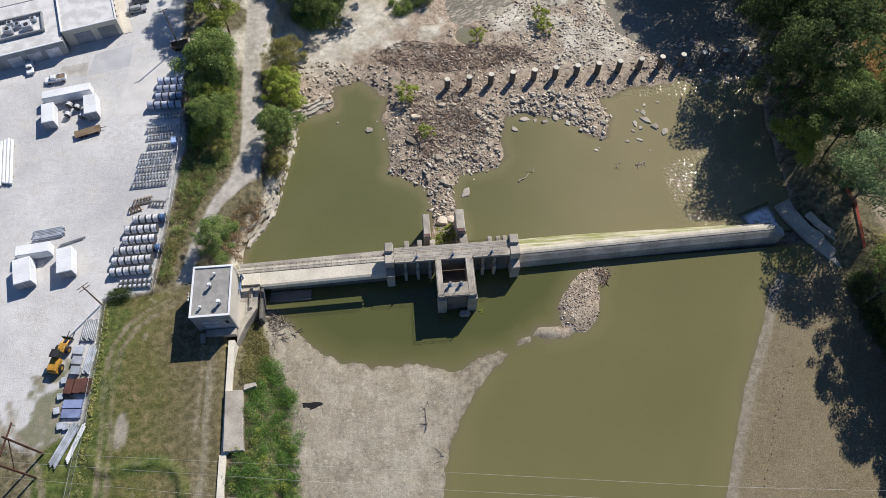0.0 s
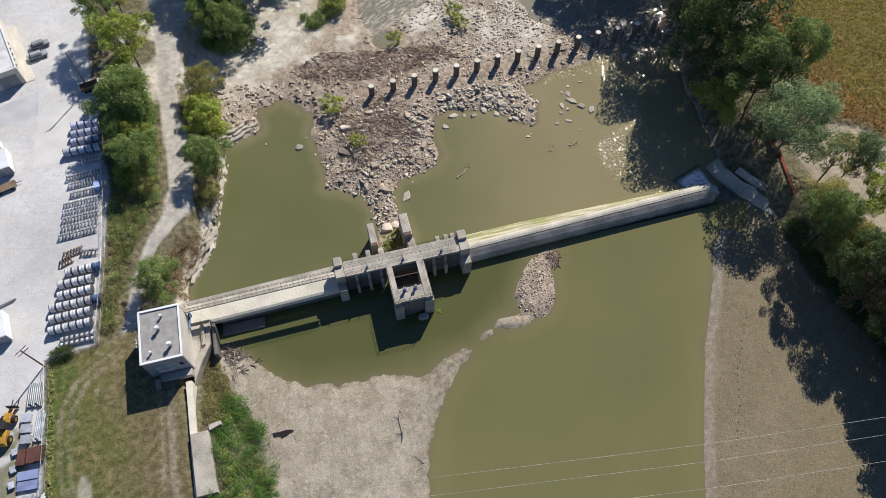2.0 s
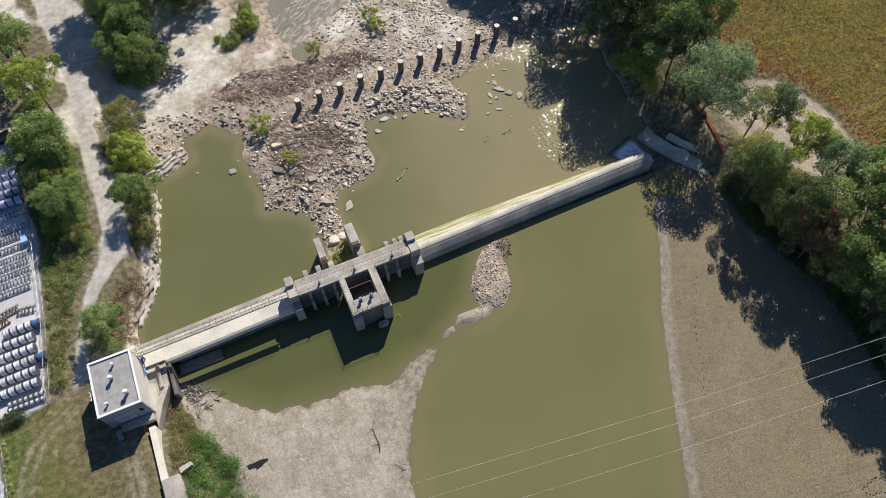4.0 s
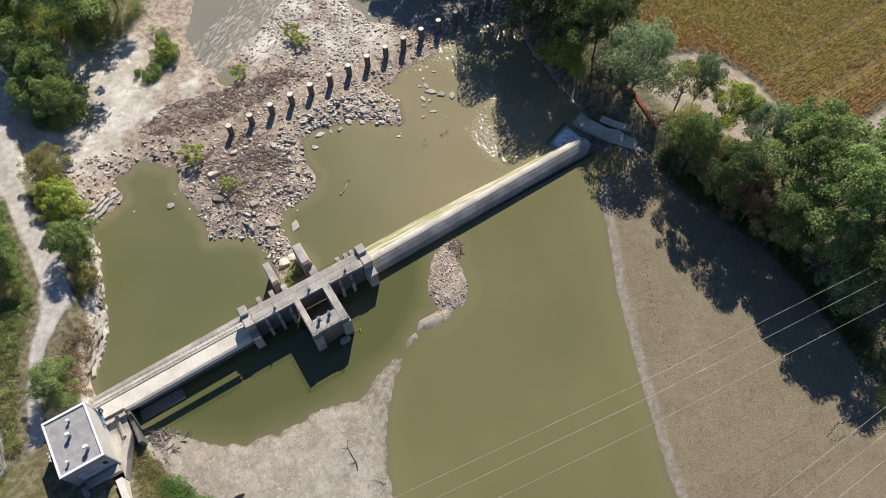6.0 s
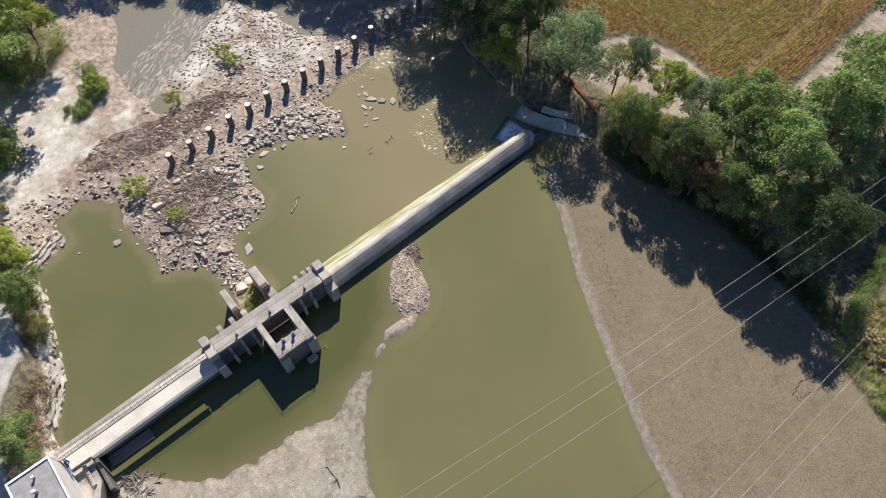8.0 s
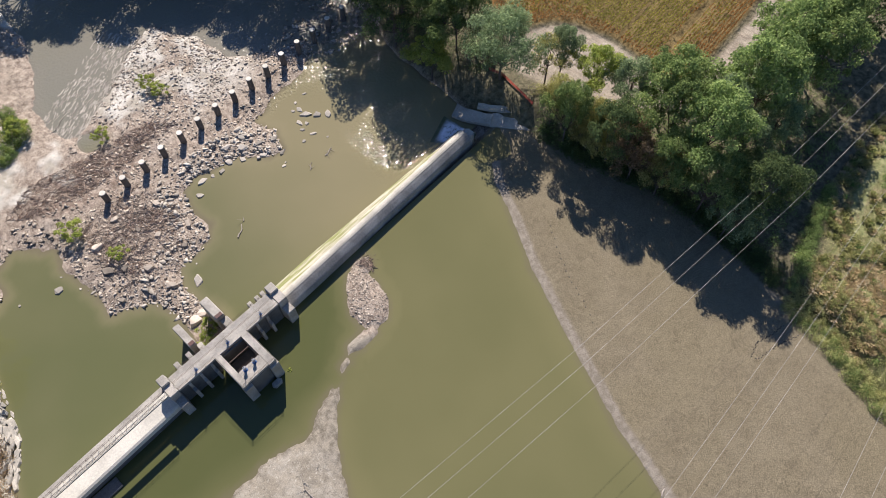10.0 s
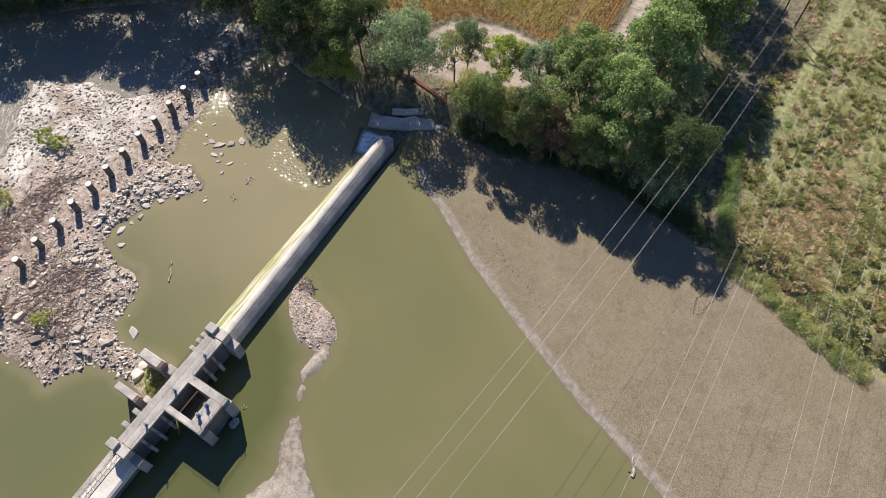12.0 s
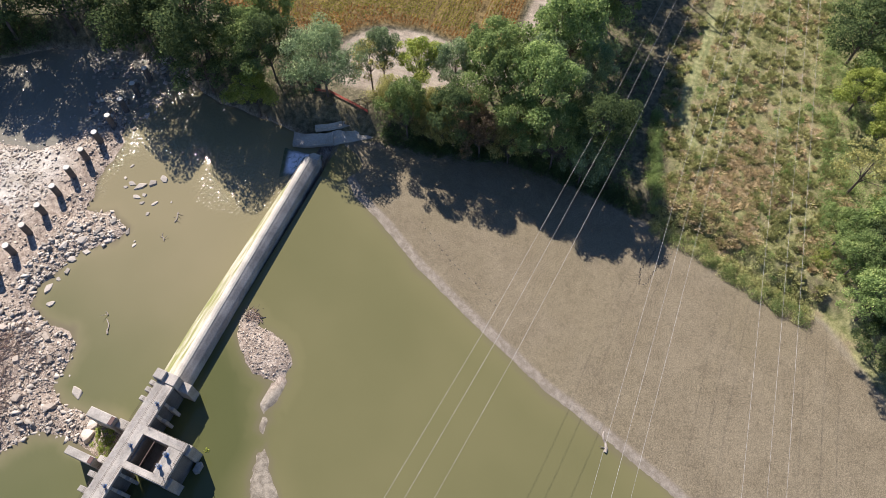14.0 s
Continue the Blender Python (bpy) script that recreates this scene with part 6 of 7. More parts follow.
# limestone blocks of the left bank's ledge
LEDGE = mat("bedded_pale_limestone", (0.50, 0.455, 0.37), 0.9, 0.25, 1.2, stain=0.35, spread=0.15, bump=0.5)
BANKLINE = [(-52.6, 8), (-50.4, 11.5), (-47.6, 16), (-46, 21), (-45.4, 27), (-43.4, 33), (-42.2, 39), (-42.6, 45), (-38, 47.4), (-34, 50)]
rl = np.random.RandomState(9)
n = 0
for (ax, ay), (bx, by) in zip(BANKLINE, BANKLINE[1:]):
    length = math.hypot(bx - ax, by - ay)
    turn = math.degrees(math.atan2(by - ay, bx - ax))
    nx, ny = (by - ay) / length, -(bx - ax) / length
    # three broken courses stepping up from the water
    for off, zz, sz, step, skip in ((-0.1, 0.0, 0.42, 1.5, 0.45), (-0.9, 0.3, 0.72, 1.35, 0.05), (-1.9, 0.75, 0.7, 1.5, 0.1), (-2.9, 1.3, 0.6, 1.9, 0.3)):
        for k in range(int(length / step) + 1):
            if rl.uniform() < skip:
                continue
            f = (k + rl.uniform(0.2, 0.8)) * step / length
            o = off + rl.uniform(-0.35, 0.35)
            x, y = ax + (bx - ax) * f + nx * o, ay + (by - ay) * f + ny * o
            boulder("ledge_block", x, y, sz * rl.uniform(0.7, 1.25), 300 + n, LEDGE, "pale limestone slab of the river bank's ledge", "limestone slabs on the bank", z=max(zz, float(level(x, y)[0]) - 0.1), stretch=rl.uniform(1.8, 3.0), rz=turn + rl.uniform(-9, 9), tall=0.45, corners=rl.choice([4, 5]))
            n += 1


def sticks(name, poly, n, length, material, label, seed, thick=0.05):
    rng = np.random.RandomState(seed)
    p = scatter(poly, n, rng)
    p = p[waves(p[:, 0], p[:, 1], 8, seed, 3) > rng.uniform(-0.7, 0.45, len(p))]
    z = level(p[:, 0], p[:, 1])
    vs, fs = [], []
    for i, (x, y) in enumerate(p):
        l, a, t, w = rng.uniform(*length) / 2, rng.uniform(0, 6.28), rng.uniform(-0.15, 0.25), thick * rng.uniform(0.5, 1.6)
        d = np.array([math.cos(a), math.sin(a), t])
        s = np.array([-math.sin(a), math.cos(a), 0]) * w
        c = np.array([x, y, max(0.02, z[i]) + 0.1 + abs(t) * l])
        up = np.array([0, 0, w])
        vs += [c - d * l + s - up, c - d * l - s - up, c - d * l + up, c + d * l + s - up, c + d * l - s - up, c + d * l + up]
        b = 6 * i
        fs += [(b, b + 1, b + 2), (b + 3, b + 5, b + 4), (b, b + 3, b + 4, b + 1), (b + 1, b + 4, b + 5, b + 2), (b + 2, b + 5, b + 3, b)]
    me = bpy.data.meshes.new(name)
    me.from_pydata([tuple(v) for v in vs], [], fs)
    me.materials.append(material)
    return tagged(new(name, me), label, "driftwood", kind="stuff")


sticks("flood_debris", [(-22, 67), (-16, 62), (-4, 59), (10, 59.5), (25, 61.5), (22, 67), (4, 69), (-12, 72)], 3000, (0.4, 1.9), DEBRIS, "brown matted flood debris across the bar", 91, 0.035)
sticks("flood_debris", [(-12, 52), (6, 52), (9, 40), (4, 30), (-6, 28), (-12, 36)], 2300, (0.5, 2.2), DEBRIS, "brown sticks and reeds on the gravel bar", 92, 0.035)
sticks("bleached_sticks", [(-12, 50), (8, 50), (10, 32), (-2, 26), (-14, 30)], 420, (0.6, 2.8), DRIFT, "bleached sticks among the stones", 93)
sticks("mud_sticks", [(-46, -14), (-34, -24), (-8, -28), (-10, -52), (-38, -52), (-41, -32)], 70, (0.3, 1.3), DRIFT, "small sticks stranded on the dried mud", 94, 0.022)
sticks("mud_sticks", [(-48.5, -8.5), (-44, -10.5), (-40, -15), (-46, -18)], 150, (0.8, 3.2), DRIFT, "driftwood tangle beside the intake wall", 95, 0.06)
sticks("island_sticks", [(33.4, -6), (31, -4.8), (28.6, -5.6), (29.5, -9), (31.5, -8)], 60, (0.8, 2.6), DEBRIS, "tangled driftwood at the island's tip", 96, 0.06)


def log(x, y, l, r, rz, z, label, limbs=0, seed=0):
    rng = np.random.RandomState(seed)
    t = thing("driftwood_log", label, "log", at=(x, y, z), rz=rz, group="stranded logs")
    bm = bmesh.new()
    pts = [Vector((-l / 2 + l * k / 5, 0.06 * l * math.sin(k * 1.3 + seed), 0.05 * math.sin(k * 2))) for k in range(6)]
    for i, (a, b) in enumerate(zip(pts, pts[1:])):
        add_rod(bm, a, b, r * (1 - 0.12 * i), r * (1 - 0.12 * (i + 1)), n=8)
    part("trunk", bm, DRIFT, t)
    for k in range(limbs):
        p = pts[1 + k % 4]
        lb = bmesh.new()
        q = p + Vector((rng.uniform(-0.6, 0.9), rng.choice([-1, 1]) * rng.uniform(0.6, 1.6), rng.uniform(0.2, 0.9)))
        add_rod(lb, p, q, r * 0.45, r * 0.15, n=6)
        part("branch", lb, DRIFT, t)


log(15.9, 22.9, 3.8, 0.22, 38, 0.1, "bleached log floating in the pool", 0, 1)
log(18.5, 25.0, 1.2, 0.14, 60, 0.1, "short bleached log floating in the pool", 1, 2)
log(33.2, -87.7, 4.4, 0.35, 20, 1.05, "dark waterlogged log at the muddy waterline", 1, 3)
log(-13.4, -35.6, 7.6, 0.12, 78, 2.1, "thin fallen tree with bare branches on the mud", 9, 4)
log(-40.0, -34.0, 5.0, 0.14, 95, 2.2, "pale dead trunk at the mud's edge", 3, 5)
log(-11.0, -43.6, 2.4, 0.08, 140, 2.0, "small branch stranded on the mud", 4, 6)
log(-22.0, -46.0, 2.0, 0.07, 30, 2.1, "small branch stranded on the mud", 3, 7)
log(2.6, 84.5, 8.0, 0.12, 20, 0.15, "long dead branch lying in the shallows", 2, 8)
log(46.8, 25.0, 3.0, 0.2, 15, 0.05, "waterlogged snag in the pool", 4, 9)
log(40.6, 24.9, 2.4, 0.15, 40, 0.05, "waterlogged snag in the pool", 2, 10)
def footprints(name, line, step, label, seed):
    """A trail of small dark dents: shallow rimmed hollows trodden into the mud."""
    rng = np.random.RandomState(seed)
    bm = bmesh.new()
    k = 0
    for (ax, ay), (bx, by) in zip(line, line[1:]):
        n = max(1, int(math.hypot(bx - ax, by - ay) / step))
        t = math.atan2(by - ay, bx - ax)
        for i in range(n):
            f, o = (i + rng.uniform(-0.15, 0.15)) / n, 0.12 * (-1) ** k
            x, y = ax + (bx - ax) * f - math.sin(t) * o, ay + (by - ay) * f + math.cos(t) * o
            bmesh.ops.create_cone(bm, cap_ends=True, segments=8, radius1=0.2, radius2=0.13, depth=0.05, matrix=pose(x, y, float(level(x, y)[0]) + 0.02, 0, 0, math.degrees(t)) @ Matrix.Diagonal((1.25, 0.75, 1, 1)))
            k += 1
    return solo(name, bm, WETMUD, label, "tracks", kind="stuff")


WETMUD = mat("wet_black_mud", (0.018, 0.016, 0.013), 0.35, 0.3, 2.0)
footprints("mud_tracks", [(82, -86.5), (78.1, -85.7), (74.3, -84.3), (70.7, -85.2), (71.4, -86.6), (75.1, -87.4), (79.1, -88.8), (82.5, -90.5)], 0.55, "dark trail of tracks across the drying mud", 97)
footprints("mud_tracks", [(67.5, -32), (63, -38.5), (59.5, -44), (57, -50), (52.5, -58)], 1.6, "faint line of tracks along the mud's edge", 98)
pit = [(-38.2 + (2.3 + 0.5 * math.sin(2 * a + 1) + 0.3 * math.sin(5 * a)) * math.cos(a), -32.3 + (0.8 + 0.2 * math.sin(3 * a)) * math.sin(a)) for a in np.linspace(0, 2 * math.pi, 22)[:-1]]
solo("mud_pit", poly_prism(pit, 1.0, float(level(-38, -32)[0]) + 0.05), WETMUD, "dark wet pit in the dried mud", "pit", kind="structure")


# ---- the utility yard ----
YARD = 6.0


def yard_building():
    b = thing("yard_building", "low service building with pale roof and garage doors", "building", at=(-89.4, 75.5, YARD), rz=15.5)
    # front block, its south-east corner at the origin, running to -x
    part("wall", boxm(-14.4, 0, 0, 0.3, 0, 5.3), CREAM, b)
    part("wall", boxm(-0.3, 0, 0.31, 24, 0, 5.3), CREAM, b)
    part("wall", boxm(-14.4, -14.1, 0.31, 24, 0, 5.3), CREAM, b)
    part("wall", boxm(-14.4, 0, 24.01, 24.3, 0, 5.3), CREAM, b)
    r = part("roof", boxm(-14.1, -0.3, 0.31, 24, 5.0, 5.2, bev=0), ROOFWHITE, b, "pale weathered roof with dark stains")
    for rr_ in ((-14.5, 0.1, -0.1, 0.25), (-0.25, 0.1, 0.26, 24.2), (-14.5, -14.15, 0.26, 24.2)):
        part("coping", boxm(*rr_, 5.303, 5.5), WHITE, b)
    for x in (-11.9, -5.6):
        d = part("garage_door", boxm(x, x + 4.6, -0.08, -0.003, 0, 3.8, bev=0.02), GREY, b, "grey sectional garage door")
        for k in range(5):
            part("panel", boxm(x + 0.1, x + 4.5, -0.13, -0.083, 0.1 + k * 0.74, 0.75 + k * 0.74, bev=0.02), GREY, d)
    # lower west block with roof plant
    part("wall", boxm(-44.0, -14.6, -2.6, -2.3, 0, 4.6), GREY, b)
    part("wall", boxm(-44.0, -14.6, 16.0, 16.3, 0, 4.6), GREY, b)
    part("wall", boxm(-14.9, -14.6, -2.29, 15.99, 0, 4.6), GREY, b)
    part("roof", boxm(-44.0, -14.92, -2.29, 15.99, 4.3, 4.5, bev=0), ROOFWHITE, b)
    part("coping", boxm(-44.1, -14.5, -2.7, -2.25, 4.603, 4.8), WHITE, b)
    for x in (-29.5, -24.5, -19.8):
        part("door", boxm(x, x + 3.4, -2.68, -2.603, 0, 3.2, bev=0.02), ALU, b)
    part("parapet", boxes([(-30.2, -18.6, 2.6, 3.0, 4.51, 5.4), (-30.2, -18.6, 9.6, 10.0, 4.51, 5.4), (-30.2, -29.8, 3.01, 9.59, 4.51, 5.4), (-19.0, -18.6, 3.01, 9.59, 4.51, 5.4)]), GREY, b)
    for x, y, s in ((-27.5, 5.4, 1.1), (-25.0, 6.8, 0.9), (-22.6, 5.2, 1.2), (-21.0, 7.8, 0.8), (-27.0, 8.2, 0.8)):
        u = part("roof_unit", boxm(x - s, x + s, y - s * 0.8, y + s * 0.8, 4.51, 4.51 + s * 1.4, bev=0.08), ALU, b, "grey metal roof plant")
        part("fan", rods([((x, y, 4.51 + s * 1.4), (x, y, 4.62 + s * 1.4), s * 0.5)], 12), BLACK, u)
    for k in range(5):
        part("vent_box", boxm(-0.1 + 0.0, 0.35, 2.0 + k * 2.2, 2.7 + k * 2.2, 4.2, 4.8, bev=0.04), CREAM, b)
    part("kerb", boxm(0.02, 2.2, -0.2, 22, 0, 0.12, bev=0.02), CREAM, b, "pale concrete walk along the wall")


SLABPALE = mat("pale_concrete_slab", (0.60, 0.585, 0.56), 0.9, 0.08, 1.0, stain=0.12, bump=0.1)
SLABGREY = mat("blue_grey_asphalt_patch", (0.49, 0.49, 0.50), 0.9, 0.1, 1.0, stain=0.15, bump=0.1)
for pts, m_, lb in (([(-87.4, 46.0), (-86.0, 63.0), (-79.0, 64.8), (-71.6, 66.5), (-71.0, 48.5), (-80.0, 46.6)], SLABPALE, "pale newer concrete slab in the yard"),
                    ([(-97.0, 60.6), (-96.0, 68.6), (-86.2, 71.4), (-86.2, 63.3)], SLABGREY, "grey patch of asphalt in the yard"), ([(-105.0, 61.2), (-104.2, 64.2), (-97.4, 65.6), (-97.2, 60.8)], mat("tan_sand_patch", (0.53, 0.505, 0.46), 0.9, 0.12, 1.0), "sandy tan patch in the yard")):
    solo("pavement", poly_prism(pts, YARD - 0.2, YARD + 0.012), m_, lb, "pavement", kind="structure")
ROOFWHITE = mat("stained_white_roof", (0.66, 0.65, 0.64), 0.8, 0.14, 1.6, second=(0.50, 0.49, 0.48), bump=0.1)
yard_building()


def car(label, body, pickup=False):
    c = thing("pickup_truck" if pickup else "parked_car", label, "truck" if pickup else "car")
    part("body", boxes([(-2.7, 2.7, -0.95, 0.95, 0.45, 1.0)] + ([(-2.7, -2.55, -0.9, 0.9, 1.0, 1.45), (-2.55, -0.5, 0.8, 0.93, 1.0, 1.45), (-2.55, -0.5, -0.93, -0.8, 1.0, 1.45)] if pickup else []), bev=0.12), body, c)
    part("cabin", boxes([(-0.4 if pickup else -1.7, 1.3, -0.8, 0.8, 1.0, 1.8)], bev=0.28), body, c)
    part("windscreen", boxm(1.16, 1.3, -0.68, 0.68, 1.12, 1.6, bev=0.05), GLASS, c)
    part("rear_window", boxm((-0.42 if pickup else -1.72), (-0.32 if pickup else -1.6), -0.66, 0.66, 1.15, 1.6, bev=0.04), GLASS, c)
    for x in (-1.75, 1.75):
        for y in (-0.85, 0.85):
            w = part("wheel", rods([((x, y - 0.13, 0.38), (x, y + 0.13, 0.38), 0.38)], 14), BLACK, c)
            part("rim", rods([((x, y - 0.14, 0.38), (x, y + 0.14, 0.38), 0.2)], 10), STEEL, w)
    for y in (-0.65, 0.65):
        part("headlight", boxm(2.66, 2.73, y - 0.18, y + 0.18, 0.7, 0.88, bev=0.02), ALU, c)
    return c


c1 = car("white service pickup truck parked on the yard", WHITE, True)
c1.matrix_world = pose(-104.7, 59.6, YARD, 0, 0, 190)
part("tool_box", boxm(-2.4, -0.7, -0.78, 0.78, 0.98, 1.3, bev=0.04), TIMBER, c1, "load of tools in the bed")
c2 = car("white pickup parked before the service building", WHITE, True)
c2.matrix_world = pose(-112.4, 64.6, YARD, 0, 0, -75)
c3 = car("dark silver car parked by the service building", GREY)
c3.matrix_world = pose(-86.2, 88, YARD, 0, 0, 15)
copy_thing(c3, pose(-86.6, 84, YARD, 0, 0, 15))


def container(label, l, w, h, x, y, rz):
    c = thing("storage_container", label, "container", at=(x, y, YARD), rz=rz, group="white storage trailers")
    part("body", boxm(-l / 2, l / 2, -w / 2, w / 2, 0.35, h, bev=0.06), WHITE, c)
    rf = part("roof", boxm(-l / 2 + 0.05, l / 2 - 0.05, -w / 2 + 0.05, w / 2 - 0.05, h + 0.003, h + 0.06, bev=0.02), WHITE, c, "white corrugated roof")
    for k in range(int(l / 0.6)):
        part("rib", boxm(-l / 2 + 0.3 + k * 0.6, -l / 2 + 0.36 + k * 0.6, -w / 2 + 0.1, w / 2 - 0.1, h + 0.062, h + 0.085, bev=0), WHITE, rf)
    for s in (-1, 1):
        part("door", boxm(-l / 2 - 0.05, -l / 2 - 0.003, s * w / 4 - w / 4 + 0.05, s * w / 4 + w / 4 - 0.05, 0.45, h - 0.15, bev=0.01), GREY, c)
    for x_ in (-l * 0.35, l * 0.35):
        for s in (-1, 1):
            part("support", boxm(x_ - 0.15, x_ + 0.15, s * w * 0.4 - 0.15, s * w * 0.4 + 0.15, 0, 0.35, bev=0.02), TIMBER, c)


container("long white storage trailer on the pale yard", 12.0, 2.5, 3.0, -100.0, 53.2, 11)
container("short white storage container on the yard", 6.2, 3.0, 3.0, -103.4, 46.3, 101)
container("short white storage container on the yard", 6.2, 3.2, 3.0, -93.2, 48.4, 101)
container("white storage trailer lying across the yard", 7.4, 2.6, 2.8, -99.7, 7.0, 6)
container("short white storage container on the yard", 6.4, 3.8, 3.0, -100.9, 1.5, 104)
container("short white storage container on the yard", 6.4, 3.4, 3.0, -92.0, 3.5, 100)


REELSIDE = mat("dark_reel_flange", (0.10, 0.10, 0.11), 0.7, 0.2, 2.0, bump=0)
GALV = mat("bright_galvanised_steel", (0.66, 0.68, 0.72), 0.5, 0.15, 2.0, spread=0.25, bump=0)


def cable_reel(material=None, r=1.0, w=1.25):
    """A cable reel lying with its axle along x: two rimmed flanges, wrapped drum, hub."""
    d = thing("cable_reel", "large cable reel wrapped in pale lagging", "cable reel", group="rows of cable reels")
    part("drum", rods([((-w / 2, 0, r), (w / 2, 0, r), r * 0.93)], 20), material or DRUM, d)
    for s in (-1, 1):
        f = part("flange", rods([((s * w / 2 - 0.05, 0, r), (s * w / 2 + 0.05, 0, r), r)], 20), REELSIDE, d)
        part("hub", rods([((s * (w / 2 + 0.05) - 0.03, 0, r), (s * (w / 2 + 0.05) + 0.03, 0, r), r * 0.25)], 10), RUST, f)
    part("strap", rods([((-0.04, 0, r), (0.04, 0, r), r * 0.945)], 20), STEEL, d)
    return d


reel = cable_reel()
first = True
for row, (y, cnt) in enumerate(((14.0, 4), (11.3, 5), (8.6, 5), (5.9, 6), (3.3, 6), (0.6, 6))):
    for k in range(cnt):
        m = pose(-73.4 - 0.1 * row - k * 1.5, y - 0.03 * k, YARD, 0, 0, 3)
        if first:
            reel.matrix_world, first = m, False
        else:
            copy_thing(reel, m)
end = cable_reel(BLUE)
tagged(end, "cable reel with a blue painted flange")
end.matrix_world = pose(-71.9, 14.0, YARD, 0, 0, 3)
copy_thing(end, pose(-71.95, 5.9, YARD, 0, 0, 3))
for row in range(2):
    for k in range(7):
        m = pose(-73.2 - k * 1.05, -1.9 - row * 1.3, YARD, 0, 0, 3) @ Matrix.Scale(0.48, 4)
        copy_thing(reel, m)
blue = cable_reel(DRUMBLUE, 1.05, 1.5)
tagged(blue, "large blue-wrapped cable reel in the tree's shade")
first = True
for row, (y, cnt) in enumerate(((56.2, 4), (53.6, 4), (51.0, 4), (48.2, 5))):
    for k in range(cnt):
        m = pose(-71.4 - k * 1.75, y, YARD, 0, 0, 4)
        if first:
            blue.matrix_world, first = m, False
        else:
            copy_thing(blue, m)
for x, y in ((-99.6, 50.4), (-99.4, 47.2), (-97.4, 49.4), (-95.6, 46.4)):
    copy_thing(reel, pose(x, y, YARD, 0, 0, 75) @ Matrix.Scale(0.85, 4))


def bracket_rack(n, l, label, x, y, rz=3, material=None):
    """A row of galvanised crossarm brackets leaning side by side."""
    d = thing("steel_bracket_row", label, "steel fittings", at=(x, y, YARD), rz=rz, group="rows of galvanised fittings")
    part("skid", boxes([(-l / 2, l / 2, -0.7, -0.55, 0, 0.14), (-l / 2, l / 2, 0.55, 0.7, 0, 0.14)], bev=0.01), TIMBER, d)
    rng = np.random.RandomState(int(abs(x * 7 + y * 13)))
    for k in range(n):
        px = -l / 2 + l * (k + 0.5) / n
        j = rng.uniform(-0.15, 0.15)
        part("bracket", rods([((px, -0.9, 0.2), (px + 0.25 + j, 0.0, 1.25), 0.17), ((px + 0.25 + j, 0.0, 1.25), (px, 0.9, 0.2), 0.17), ((px - 0.2, -0.9, 0.2), (px + 0.3, -0.9, 0.25), 0.11), ((px - 0.2, 0.9, 0.2), (px + 0.3, 0.9, 0.25), 0.11)], 5), material or GALV, d)


for i, (y, n, l, x) in enumerate(((45.2, 7, 6.0, -73.6), (41.0, 12, 8.4, -74.8), (38.6, 9, 6.4, -75.4), (35.8, 8, 6.0, -75.2), (33.0, 12, 8.2, -75.6), (31.0, 12, 8.2, -75.7), (28.8, 12, 8.4, -75.8), (26.6, 11, 8.4, -76.0), (24.4, 11, 8.6, -76.4))):
    bracket_rack(n, l, "row of galvanised steel brackets stacked on skids", x, y)
bracket_rack(6, 4.5, "jumble of weathered crossarms by the reels", -77.4, 19.6, 12, DRIFT)
bracket_rack(5, 4.0, "jumble of weathered crossarms by the reels", -74.0, 18.6, -8, STEEL)
bracket_rack(4, 3.0, "pile of weathered timbers on the yard", -79.0, 17.4, 20, TIMBER)


def pipe_stack(name, label, n, l, r, x, y, rz, material, high=1):
    d = thing(name, label, "pipes", at=(x, y, YARD), rz=rz)
    for s in (-0.35, 0.35):
        part("skid", boxm(s * l - 0.08, s * l + 0.08, -n * r, n * r, 0, 0.14, bev=0.01), TIMBER, d)
    for q in range(high):
        for k in range(n - q):
            yy = (k - (n - q - 1) / 2) * 2 * r
            part("pipe", rods([((-l / 2 + 0.3 * ((k * 7) % 3 - 1), yy, 0.14 + r + q * 1.75 * r), (l / 2 + 0.3 * ((k * 5) % 3 - 1), yy, 0.14 + r + q * 1.75 * r), r * 0.97)], 8), material, d)


pipe_stack("pipe_stack", "long white pipes stacked on the yard", 4, 13.5, 0.42, -112.2, 33.6, 100, WHITE)
pipe_stack("pipe_stack", "bundle of galvanised poles beside the fence", 8, 4.4, 0.2, -84.8, -13.0, 84, STEEL, 2)
pipe_stack("pipe_stack", "bundle of pale channel lengths beside the fence", 5, 5.6, 0.18, -83.9, -19.8, 82, ALU, 2)
pipe_stack("pipe_stack", "long aluminium poles lying beside the fence", 6, 8.6, 0.16, -86.2, -37.4, 66, ALU)
pipe_stack("pipe_stack", "long white poles along the fence", 3, 7.6, 0.16, -84.0, -37.2, 72, WHITE)
pipe_stack("pipe_stack", "blue-grey steel lengths stacked on the yard", 7, 6.6, 0.2, -98.0, 12.2, 8, ALU, 2)
pipe_stack("pipe_stack", "single long steel pole on the yard", 2, 5.5, 0.14, -92.4, 9.6, 18, STEEL)


def crate(label, lx, ly, h, x, y, rz, material):
    d = thing("crate", label, "crate", at=(x, y, YARD), rz=rz, group="crates by the fence")
    part("pallet", boxes([(-lx / 2, lx / 2, k * ly * 0.4 - 0.06, k * ly * 0.4 + 0.06, 0, 0.12) for k in (-1, 0, 1)], bev=0.01), TIMBER, d)
    part("box", boxm(-lx / 2 + 0.03, lx / 2 - 0.03, -ly / 2, ly / 2, 0.123, h, bev=0.04), material, d)
    part("lid", boxm(-lx / 2, lx / 2, -ly / 2 - 0.03, ly / 2 + 0.03, h + 0.003, h + 0.06, bev=0.02), material, d)


